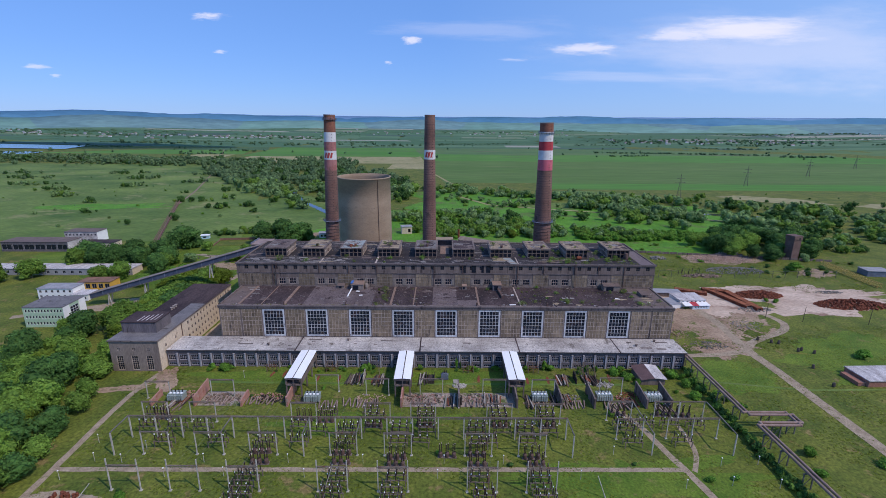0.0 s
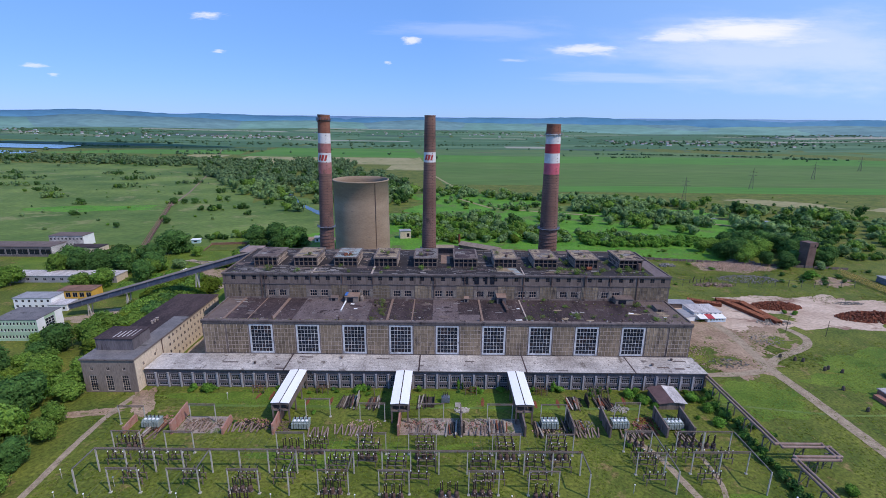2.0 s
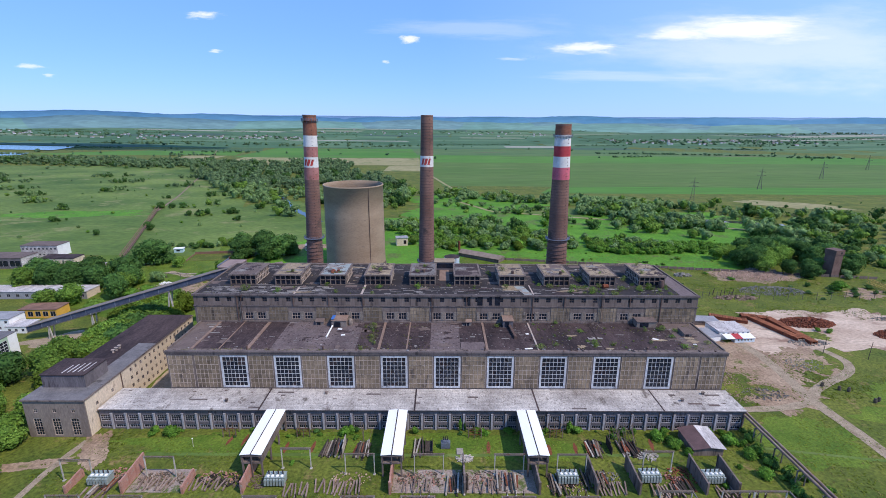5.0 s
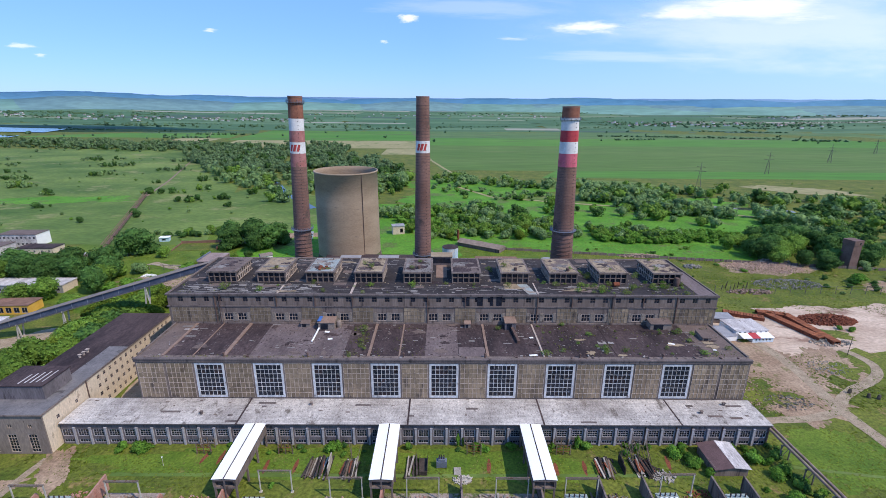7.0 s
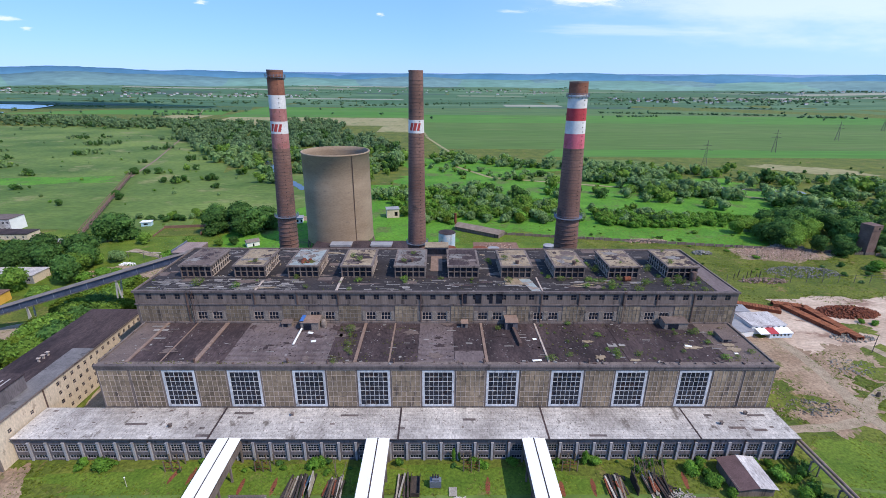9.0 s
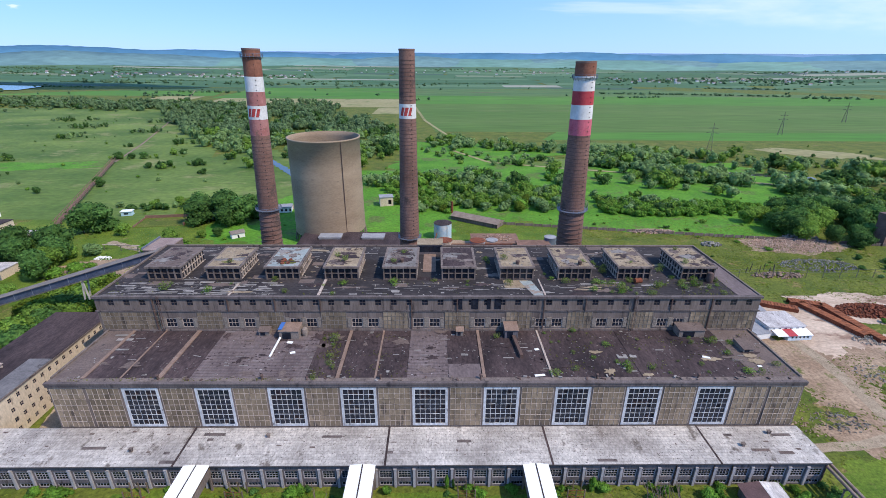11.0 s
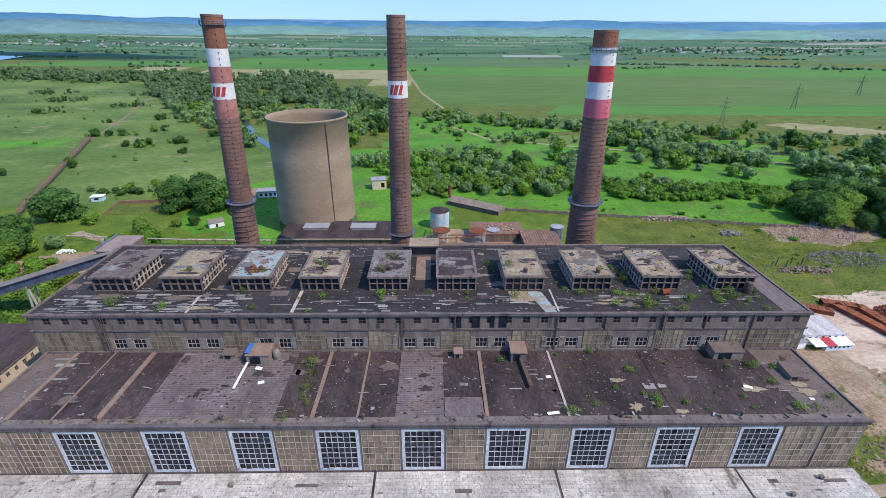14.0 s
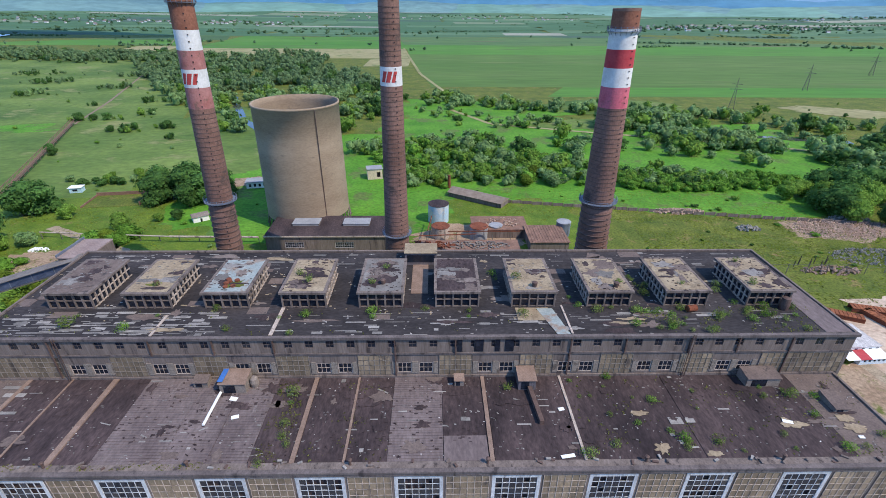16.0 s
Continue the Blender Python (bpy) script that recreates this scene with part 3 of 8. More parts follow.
c1, rad1 = chimney(-74.3, 119.2, 109.6, 4.9, 3.4, [(99.2, 109.0, RUSTBRICK), (93.5, 99.2, WORNWHITE), (88.1, 93.5, PINK), (82.7, 88.1, WORNWHITE), (76.2, 82.7, PINK)], "dark brick chimney with faded red and white bands", 43, ((44.0, 1.3), (106.6, 0.8)), (85.4,), 1.5)
c2, rad2 = chimney(-10.8, 120.0, 109.8, 5.0, 3.15, [(83.2, 89.0, WORNWHITE)], "dark brick chimney with one white band", 0, ((30.5, 1.0),), (86.1,), 0.3)
c3, rad3 = chimney(62.6, 116.8, 105.7, 6.3, 4.0, [(100.3, 105.2, RUSTBRICK), (94.6, 100.3, WORNWHITE), (89.3, 94.6, RED), (83.7, 89.3, WORNWHITE), (77.3, 83.7, PINK_BRIGHT)], "brick chimney with bright red and white bands", 44, ((44.8, 1.4), (99.6, 0.8)), (), -0.95)

ct = thing("cooling_tower", "wide weathered concrete cooling tower shell on legs", "cooling tower", at=pose(-65.9, 203.3, 0))
part("shell", Geo().lathe([(21.7, 5.5), (21.5, 15), (21.35, 30), (21.2, 45), (21.2, 61.8), (21.55, 62.0), (21.55, 62.9), (20.7, 62.9), (20.7, 60), (20.9, 30), (21.1, 5.5), (21.7, 5.5)], 72, close=False), COOLING, ct, smooth=True)
a = radians(-52)
part("ladder", Geo().box(21.6 * math.cos(a) - 0.14, 21.6 * math.cos(a) + 0.14, 21.6 * math.sin(a) - 0.2, 21.6 * math.sin(a) + 0.2, 7, 62), HOOP, ct)
for i in range(36):
    a, b = 2 * math.pi * i / 36, 2 * math.pi * (i + 0.5) / 36
    part("leg", Geo().tube((22.4 * math.cos(a), 22.4 * math.sin(a), 0), (21.4 * math.cos(b), 21.4 * math.sin(b), 5.7), 0.35, n=6), CONCRETE, ct)



# ---- far land: fields, water, hills ----
def field(name, x0, x1, y0, y1, material, off, skew=0.0, label="broad green field", n=None):
    """A sheet of land over the ground between two edges; skew shifts its far edge in x."""
    nx = n or max(2, int((x1 - x0) / 160))
    ny = n or max(2, int((y1 - y0) / 120))
    q = Geo()
    for k in range(ny + 1):
        y = y0 + (y1 - y0) * k / ny
        for i in range(nx + 1):
            x = x0 + (x1 - x0) * i / nx + skew * k / ny
            q.v.append((x, y, rise(x, y) + off))
    for k in range(ny):
        for i in range(nx):
            b = k * (nx + 1) + i
            q.f.append((b, b + 1, b + nx + 2, b + nx + 1))
    return solid(name, q, material, label, "field", kind="structure", smooth=True)


def patch(name, cx, cy, rx, ry, material, off, turn=0.0, rough_edge=0.18, seed=1, label="", n=150, category="ground"):
    """A patch of ground with an uneven edge."""
    q = Geo()
    q.v.append((cx, cy, off))
    a0 = radians(turn)
    for i in range(n):
        a = 2 * math.pi * i / n
        r = 1 + rough_edge * (noise.noise((math.cos(a) * 1.6 + seed * 7.1, math.sin(a) * 1.6, seed * 3.3)) * 1.6 + 0.7 * noise.noise((math.cos(a) * 5 + seed, math.sin(a) * 5, seed * 1.7)) + 0.5 * noise.noise((math.cos(a) * 17 + seed, math.sin(a) * 17, seed * 2.7)))
        u, w = rx * r * math.cos(a), ry * r * math.sin(a)
        q.v.append((cx + u * math.cos(a0) - w * math.sin(a0), cy + u * math.sin(a0) + w * math.cos(a0), off))
    for i in range(n):
        q.f.append((0, 1 + i, 1 + (i + 1) % n))
    return solid(name, q, material, label or "bare worn patch of ground", category, kind="structure")


def ribbon(name, pts, width, material, off, label, category="path", uneven=0.12):
    """A way along a few turning points, its edges a little uneven."""
    pts = [Vector((*p, 0)) for p in pts]
    row = []
    for a, b in zip(pts, pts[1:]):
        n = max(2, int((b - a).length / 2.5))
        row += [a.lerp(b, i / n) for i in range(n)]
    row.append(pts[-1])
    for _ in range(6):
        row = [row[0]] + [(row[i - 1] + row[i] * 2 + row[i + 1]) / 4 for i in range(1, len(row) - 1)] + [row[-1]]
    q = Geo()
    for i, p in enumerate(row):
        d = (row[min(i + 1, len(row) - 1)] - row[max(i - 1, 0)]).normalized()
        s = Vector((-d.y, d.x, 0))
        for e in (-1, 1):
            w = width / 2 * (1 + uneven * noise.noise((p.x * 0.25 + e * 9, p.y * 0.25, 1)) * 2)
            c = p + s * (e * w)
            q.v.append((c.x, c.y, rise(c.x, c.y) + off))
    for i in range(len(row) - 1):
        q.f.append((2 * i, 2 * i + 1, 2 * i + 3, 2 * i + 2))
    return solid(name, q, material, label, category, kind="structure")


rnd = random.Random(11)
# patchwork of the far plain, strip after strip
y = 1750.0
k = 0
while y < 4300:
    depth = rnd.uniform(55, 150) * (1 + (y - 1700) / 2600)
    x = -4200.0
    while x < 4200:
        w = rnd.uniform(220, 900)
        if math.hypot(x + w / 2, y) < 4550:
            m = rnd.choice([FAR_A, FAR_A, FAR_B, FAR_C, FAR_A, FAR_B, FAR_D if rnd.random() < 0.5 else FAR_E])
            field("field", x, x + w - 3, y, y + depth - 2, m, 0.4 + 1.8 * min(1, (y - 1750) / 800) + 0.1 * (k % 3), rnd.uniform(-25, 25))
        x += w
        k += 1
    y += depth
# the near plain
field("field", 150, 2300, 585, 664, CROP_LIGHT, 0.1, 40, label="bright green strip of field")
field("field", 0, 2300, 662, 1136, CROP, 0.14, -60, label="wide flat crop field")
field("field", -55, 2300, 1134, 1406, CROP_LIGHT, 0.18, -20, label="light green crop field")
field("field", -80, 2300, 1404, 1752, MARSH, 0.22, -40, label="rough green marshy grassland")
field("field", -560, -50, 1040, 1270, STRAW, 0.2, -25, label="pale mown stubble field")
field("field", -130, -45, 900, 1035, STRAW, 0.22, 0, label="pale mown stubble field")
field("field", -760, -640, 1150, 1330, STRAW, 0.2, -20, label="pale mown stubble field")
field("field", -620, -65, 1275, 1745, CROP_LIGHT, 0.12, -30, label="light green field")
field("field", -1750, -640, 1340, 1560, CROP_LIGHT, 0.14, -60, label="light green field")
# a band of cloud shadow, painted as a darker strip of crop
field("field", -2300, -640, 1565, 1745, CROP_SHADED, 0.16, -60, label="green field painted dark as a cloud shadow")
field("meadow", -900, -185, 232, 520, MEADOW, 0.12, -90, label="rough meadow with scattered bushes", n=6)
field("meadow", -1250, -290, 520.5, 980, MEADOW, 0.12, -160, label="rough meadow with scattered bushes", n=6)
patch("meadow", -190, 380, 60, 130, MEADOW, 0.1, 18, 0.15, 4, "rough sloping meadow")
patch("lush_meadow", 40, 470, 120, 90, LUSH, 0.14, -12, 0.35, 2, "bright green wet meadow")
patch("lush_meadow", 170, 345, 90, 40, LUSH, 0.16, 8, 0.4, 3, "bright green wet meadow")
patch("lush_meadow", -110, 182, 205, 84, GRASS_FRESH, 0.03, 0, 0.12, 14, "bright green grass round the back of the works")
patch("lush_meadow", 140, 330, 230, 110, LUSH, 0.08, 2, 0.2, 12, "bright green wet grass behind the works")
patch("lush_meadow", -60, 250, 90, 70, LUSH, 0.12, 0, 0.2, 5, "bright green grass behind the works")
patch("pasture", 150, 430, 60, 22, MEADOW, 0.22, 5, 0.25, 16, "pale green pasture")
patch("pasture", 215, 520, 85, 42, MEADOW, 0.2, 5, 0.15, 6, "pale green pasture")
patch("pasture", 470, 490, 62, 26, STRAW, 0.22, -25, 0.3, 7, "dry yellowed pasture")
patch("pasture", 600, 430, 46, 22, STRAW, 0.22, -10, 0.3, 8, "dry yellowed pasture")
patch("pasture", -430, 400, 70, 20, LUSH, 0.2, 10, 0.3, 9, "yellow-green strip of meadow")
ribbon("farm_track", [(-75, 1290), (-20, 800), (20, 610), (22, 500), (60, 430), (140, 400), (230, 370), (330, 330)], 5, STRAW, 0.4, "pale earth farm track")
ribbon("river", [(-330, 660), (-250, 580), (-222, 515), (-190, 446), (-160, 404), (-135, 365)], 8, WATER, 0.3, "narrow still river between willows", "river", 0.25)
ribbon("river", [(290, 385), (330, 372), (370, 362)], 11, WATER, 0.3, "narrow still river between willows", "river", 0.3)
field("lake", -2500, -1330, 1500, 1690, WATER, 2.6, -60, "long shallow lake")
field("lake", -2200, -1240, 1250, 1370, WATER, 2.6, -60, "long shallow lake")

# the blue haze of distance is mixed into the hills' base colours
HAZE_DARK = mat("hazed_wooded_hills", (0.055, 0.185, 0.29), (0.09, 0.24, 0.36), scale=0.002, fine=0.01, fine_amount=0.15, bump=0)
HAZE_MID = mat("haze_blue_hills", (0.1339, 0.2525, 0.408), (0.1785, 0.3086, 0.4692), scale=0.002, fine=0.008, fine_amount=0.1, bump=0)
HAZE_GREEN = mat("hazed_green_slopes", (0.12, 0.2464, 0.1976), (0.18, 0.3248, 0.2704), scale=0.003, fine=0.01, fine_amount=0.2, bump=0, stain=(0.26, 0.3024, 0.2496), stain_scale=0.003, stain_cut=0.62)


def ridge(r, a0, a1, h, material, seed, label, foot=420, taper=0.25):
    """A far ridge seen between two bearings (degrees from +y, clockwise), h metres high."""
    q = Geo()
    n = 120
    for i in range(n + 1):
        a = radians(a0 + (a1 - a0) * i / n)
        e = min(1, min(i, n - i) / (taper * n))
        e = e * e * (3 - 2 * e)
        hh = h * e * (0.95 + 0.11 * noise.noise((i * 0.06, seed, 0)) + 0.05 * noise.noise((i * 0.2, seed, 3)) + 0.025 * noise.noise((i * 0.9, seed, 6)))
        for rr, z in ((r - foot, 20), (r - foot * 0.45, 25 + hh * 0.55), (r, 25 + max(hh, 0)), (r + 60, 10)):
            q.v.append((rr * math.sin(a), -100 + rr * math.cos(a), z))
    for i in range(n):
        for k in range(3):
            b = i * 4 + k
            q.f.append((b, b + 4, b + 5, b + 1))
    solid("hill", q, material, label, "hill", kind="structure", smooth=True)


# the same painted haze in a teal mix
HAZE_TEAL = mat("hazed_mixed_slopes", (0.1094, 0.211, 0.226), (0.1609, 0.2814, 0.2691), scale=0.003, fine=0.012, fine_amount=0.2, bump=0)
hill_rg = random.Random(8)


def skyline(a):
    """Height of the far hills by bearing."""
    return 136 + 34 / (1 + math.exp((a + 29) / 6)) + 4 * math.sin(a * 0.13)


ridge(4790, -80, 84, 132, HAZE_MID, 21.0, "distant ridge, pale blue with painted haze", taper=0.12)
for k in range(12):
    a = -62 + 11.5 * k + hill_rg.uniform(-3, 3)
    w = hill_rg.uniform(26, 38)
    ridge(4720 + 8 * (k % 4), a - w, a + w, skyline(a) * hill_rg.uniform(0.9, 1.0), HAZE_DARK, 30.0 + 3.7 * k, "wooded ridge far away, blue with painted haze", taper=0.5)
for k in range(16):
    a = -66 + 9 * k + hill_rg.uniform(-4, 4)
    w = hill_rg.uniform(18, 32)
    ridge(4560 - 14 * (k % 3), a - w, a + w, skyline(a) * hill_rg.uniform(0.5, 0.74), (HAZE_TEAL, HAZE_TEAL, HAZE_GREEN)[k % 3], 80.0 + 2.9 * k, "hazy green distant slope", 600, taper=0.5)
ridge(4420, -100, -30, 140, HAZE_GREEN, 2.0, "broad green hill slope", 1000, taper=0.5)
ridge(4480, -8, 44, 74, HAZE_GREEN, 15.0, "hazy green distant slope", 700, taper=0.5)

# ---- clouds ----
def cloud(x, z, w, h, seed, strength):
    m = bpy.data.materials.new("cloud")
    m.use_nodes = True
    n, l = m.node_tree.nodes, m.node_tree.links
    n.remove(n["Principled BSDF"])
    tc = n.new("ShaderNodeTexCoord")
    ln = n.new("ShaderNodeVectorMath")
    ln.operation = "LENGTH"
    l.new(tc.outputs["Object"], ln.inputs[0])
    no = n.new("ShaderNodeTexNoise")
    no.noise_dimensions = "4D"
    no.inputs["W"].default_value, no.inputs["Scale"].default_value, no.inputs["Detail"].default_value, no.inputs["Roughness"].default_value = seed, 1.7, 9, 0.62
    l.new(tc.outputs["Object"], no.inputs["Vector"])
    a = n.new("ShaderNodeMath")
    a.operation = "MULTIPLY_ADD"
    a.inputs[1].default_value, a.inputs[2].default_value = -0.62, 0.16
    l.new(ln.outputs["Value"], a.inputs[0])
    s = n.new("ShaderNodeMath")
    s.operation = "ADD"
    l.new(a.outputs[0], s.inputs[0])
    l.new(no.outputs[0], s.inputs[1])
    r = n.new("ShaderNodeMapRange")
    r.interpolation_type = "SMOOTHSTEP"
    r.inputs["From Min"].default_value, r.inputs["From Max"].default_value, r.inputs["To Max"].default_value = 0.23, 0.6, strength
    l.new(s.outputs[0], r.inputs["Value"])
    # the sheet glows white by itself instead of catching the sun
    tr, em, mx = n.new("ShaderNodeBsdfTransparent"), n.new("ShaderNodeEmission"), n.new("ShaderNodeMixShader")
    em.inputs["Color"].default_value, em.inputs["Strength"].default_value = (0.86, 0.94, 1.1, 1), 1.5
    l.new(r.outputs[0], mx.inputs[0])
    l.new(tr.outputs[0], mx.inputs[1])
    l.new(em.outputs[0], mx.inputs[2])
    l.new(mx.outputs[0], n["Material Output"].inputs["Surface"])
    q = Geo()
    for k in range(7):
        for i in range(13):
            u, v = -1 + i / 6, -1 + k / 3
            q.v.append((u, 0.25 * (u * u + v * v), v))
    for k in range(6):
        for i in range(12):
            b = k * 13 + i
            q.f.append((b, b + 1, b + 14, b + 13))
    ob = solid("cloud", q, m, "glowing white cloud sheet, small puff or wide faint veil", "cloud", "clouds", kind="backdrop")
    ob.matrix_basis = pose(x, 4300, z) @ Matrix.Diagonal((w, 60, h, 1))
    ob.visible_shadow = False


cloud(2620, 895, 1320, 175, 1.3, 1.0)
# wide faint glowing veil, added to brighten the hazy sun side of the sky
cloud(2900, 700, 3000, 620, 12.3, 0.42)
cloud(300, 900, 1500, 160, 15.8, 0.2)
cloud(1700, 500, 1500, 90, 17.1, 0.25)
cloud(2050, 850, 500, 100, 3.3, 0.8)
cloud(1270, 735, 520, 95, 4.7, 0.85)
cloud(-2050, 980, 290, 60, 9.1, 0.8)
cloud(-285, 797, 135, 58, 2.2, 0.85)
cloud(-2000, 690, 110, 30, 6.4, 0.6)
cloud(-500, 610, 60, 25, 7.7, 0.55)
cloud(620, 640, 230, 30, 3.9, 0.35)
cloud(-3650, 555, 210, 35, 5.2, 0.6)
cloud(-3500, 480, 90, 30, 8.8, 0.5)


# a drifting cloud overhead, out of sight, that shades the plain
q = Geo()
for i in range(14):
    a = 2.4 * i
    q.lathe([(0.02, -0.5), (0.6, -0.35), (0.85, 0), (0.6, 0.35), (0.02, 0.5)], 12, (0.9 * (i / 14) * math.cos(a), 0.9 * (i / 14) * math.sin(a)))
solid("overhead_cloud", q, WHITE, "white fair-weather cloud drifting over the plain", "cloud", "clouds", kind="backdrop", at=pose(-900, 1330, 920) @ Matrix.Diagonal((430, 130, 70, 1)))


# ---- trees and bushes ----
def leaf_mat(name, dark, light):
    m = mat(name, dark, light, scale=0.22, fine=1.4, fine_amount=0.3, bump=0, vary=0.22, spec=0.15)
    n, l = m.node_tree.nodes, m.node_tree.links
    b = n["Principled BSDF"]
    src = b.inputs["Base Color"].links[0].from_socket
    ge = n.new("ShaderNodeNewGeometry")
    mr = n.new("ShaderNodeMapRange")
    mr.inputs["To Min"].default_value, mr.inputs["To Max"].default_value = 0.68, 1.32
    l.new(ge.outputs["Random Per Island"], mr.inputs["Value"])
    sc = n.new("ShaderNodeVectorMath")
    sc.operation = "SCALE"
    l.new(src, sc.inputs[0])
    l.new(mr.outputs[0], sc.inputs["Scale"])
    l.new(sc.outputs[0], b.inputs["Base Color"])
    tl, mx = n.new("ShaderNodeBsdfTranslucent"), n.new("ShaderNodeMixShader")
    mx.inputs[0].default_value = 0.3
    l.new(sc.outputs[0], tl.inputs["Color"])
    l.new(b.outputs[0], mx.inputs[1])
    l.new(tl.outputs[0], mx.inputs[2])
    l.new(mx.outputs[0], n["Material Output"].inputs["Surface"])
    return m


LEAF = leaf_mat("green_leaves", (0.1089, 0.2162, 0.03171), (0.1867, 0.3136, 0.05712))
LEAF_DARK = leaf_mat("dark_leaves", (0.05309, 0.1315, 0.03091), (0.08996, 0.19, 0.0483))
LEAF_WILLOW = leaf_mat("grey_green_leaves", (0.1408, 0.2466, 0.08421), (0.2252, 0.3464, 0.1386))
LEAF_LUSH = leaf_mat("bright_leaves", (0.09853, 0.2298, 0.02773), (0.1577, 0.3194, 0.04994))
# the next two leaf greens have the haze of distance mixed in
LEAF_FAR = leaf_mat("hazed_far_leaves", (0.075, 0.15, 0.075), (0.11, 0.19, 0.1))
LEAF_HAZY = leaf_mat("hazed_grey_green_leaves", (0.088, 0.154, 0.066), (0.132, 0.2068, 0.0968))
LEAF_WEED = leaf_mat("yellow_green_leaves", (0.09946, 0.1616, 0.01554), (0.1492, 0.2176, 0.03108))
LEAF_MOSS = leaf_mat("moss", (0.13, 0.14, 0.03), (0.2, 0.21, 0.06))
BARK = mat("bark", (0.07, 0.055, 0.04), (0.12, 0.1, 0.08), scale=1.5, fine=8)


def core(q, c, rad, rg, seg=8, rings=5):
    """The dense inner mass of a lobe, lumpy."""
    b = len(q.v)
    o = rg.uniform(0, 50)
    for k in range(rings):
        a = math.pi * (k + 0.5) / rings
        for i in range(seg):
            f = 2 * math.pi * (i + 0.5 * (k % 2)) / seg
            d = Vector((math.sin(a) * math.cos(f), math.sin(a) * math.sin(f), math.cos(a)))
            t = 0.74 + 0.34 * noise.noise(d * 2.2 + Vector((o, 0, 0)))
            q.v.append((c[0] + d.x * rad[0] * t, c[1] + d.y * rad[1] * t, c[2] + d.z * rad[2] * t))
    for k in range(rings - 1):
        for i in range(seg):
            i2 = (i + 1) % seg
            q.f.append((b + k * seg + i, b + (k + 1) * seg + i, b + (k + 1) * seg + i2, b + k * seg + i2))
    q.f.append(tuple(b + i for i in range(seg)))


def leaves(q, r, lobes, count, size, rg, loose=0.75):
    """Leaf sprays round the lobes (centre, radii), facing mostly outwards."""
    weight = [(l[1][0] * l[1][2]) for l in lobes]
    for c, rad in rg.choices(lobes, weight, k=count):
        d = Vector((rg.gauss(0, 1), rg.gauss(0, 1), rg.gauss(0.3, 0.9))).normalized()
        t = rg.uniform(0.84, 1.1)
        p = Vector((c[0] + d.x * rad[0] * t, c[1] + d.y * rad[1] * t, c[2] + d.z * rad[2] * t))
        nrm = (d + Vector((rg.uniform(-loose, loose), rg.uniform(-loose, loose), rg.uniform(-0.1, 0.7)))).normalized()
        u = nrm.orthogonal().normalized()
        u.rotate(Matrix.Rotation(rg.uniform(0, 6.28), 3, nrm))
        w = nrm.cross(u)
        s = size * rg.uniform(0.5, 1.3)
        k = len(q.v)
        q.v += [tuple(p - u * s - w * s * 0.5), tuple(p + u * s * 0.9 - w * s * 0.5), tuple(p + w * s * 0.95 - nrm * s * 0.15)]
        q.f.append((k, k + 1, k + 2))


def lobes_for(rg, h, w, n, low=0.32):
    out = []
    for _ in range(n):
        a, d = rg.uniform(0, 6.28), rg.uniform(0.1, 0.62) * w
        z = h * rg.uniform(low, 0.82)
        k = rg.uniform(0.34, 0.52) * (1.15 - 0.5 * abs(z / h - 0.5))
        out.append(((d * math.cos(a), d * math.sin(a), z), (w * k * 1.2, w * k * 1.2, h * k * 0.5)))
    out.append(((0, 0, h * 0.55), (w * 0.6, w * 0.6, h * 0.4)))
    return out


def make_tree(seed, h, w, leaf, count, size, nlobes=9, low=0.32, dense=True):
    """The meshes of a tree: a tapered trunk with limbs, and its crown."""
    rg = random.Random(seed)
    t = Geo()
    t.tube((0, 0, -0.3), (0.1, 0.05, h * 0.4), 0.045 * h * 0.6, 0.03 * h * 0.5, 7)
    lb = lobes_for(rg, h, w, nlobes, low)
    for c, _ in lb[:6]:
        t.tube((0.1, 0.05, h * 0.3), c, 0.012 * h, 0.004 * h, 5)
    q = Geo()
    for c, rad in lb if dense else ():
        core(q, c, rad, rg, 7, 5)
    leaves(q, 0, lb, count, size, rg)
    return t.mesh("trunk", BARK), q.mesh("crown", leaf, True)


TREES = {
    "broad": [make_tree(s, 10, 5.2, LEAF, 2300, 0.5, 15, 0.18) for s in (1, 2, 3)],
    "fresh": [make_tree(s, 9, 5.4, LEAF_WEED, 2200, 0.5, 14, 0.16) for s in (14, 15)],
    "dark": [make_tree(s, 12, 6.5, LEAF_DARK, 2700, 0.54, 16, 0.2) for s in (4, 5)],
    "willow": [make_tree(s, 9, 5.6, LEAF_WILLOW, 1600, 0.58, 12, 0.16) for s in (6, 7, 8)],
    "bush": [make_tree(s, 4, 3.4, LEAF_LUSH, 620, 0.34, 7, 0.15) for s in (9, 10)],
    "shrub": [make_tree(s, 3, 2.6, LEAF_DARK, 480, 0.3, 6, 0.15) for s in (12, 13)],
}
LABELS = {
    "broad": ("leafy green broadleaf tree in full summer leaf", "tree"),
    "fresh": ("leafy yellow-green young broadleaf tree", "tree"),
    "dark": ("large dark green spreading tree", "tree"),
    "willow": ("rounded grey-green willow tree in the meadow", "tree"),
    "bush": ("bright green bush growing in the grass", "bush"),
    "shrub": ("low dark green shrub on the grass", "bush"),
}
trg = random.Random(5)


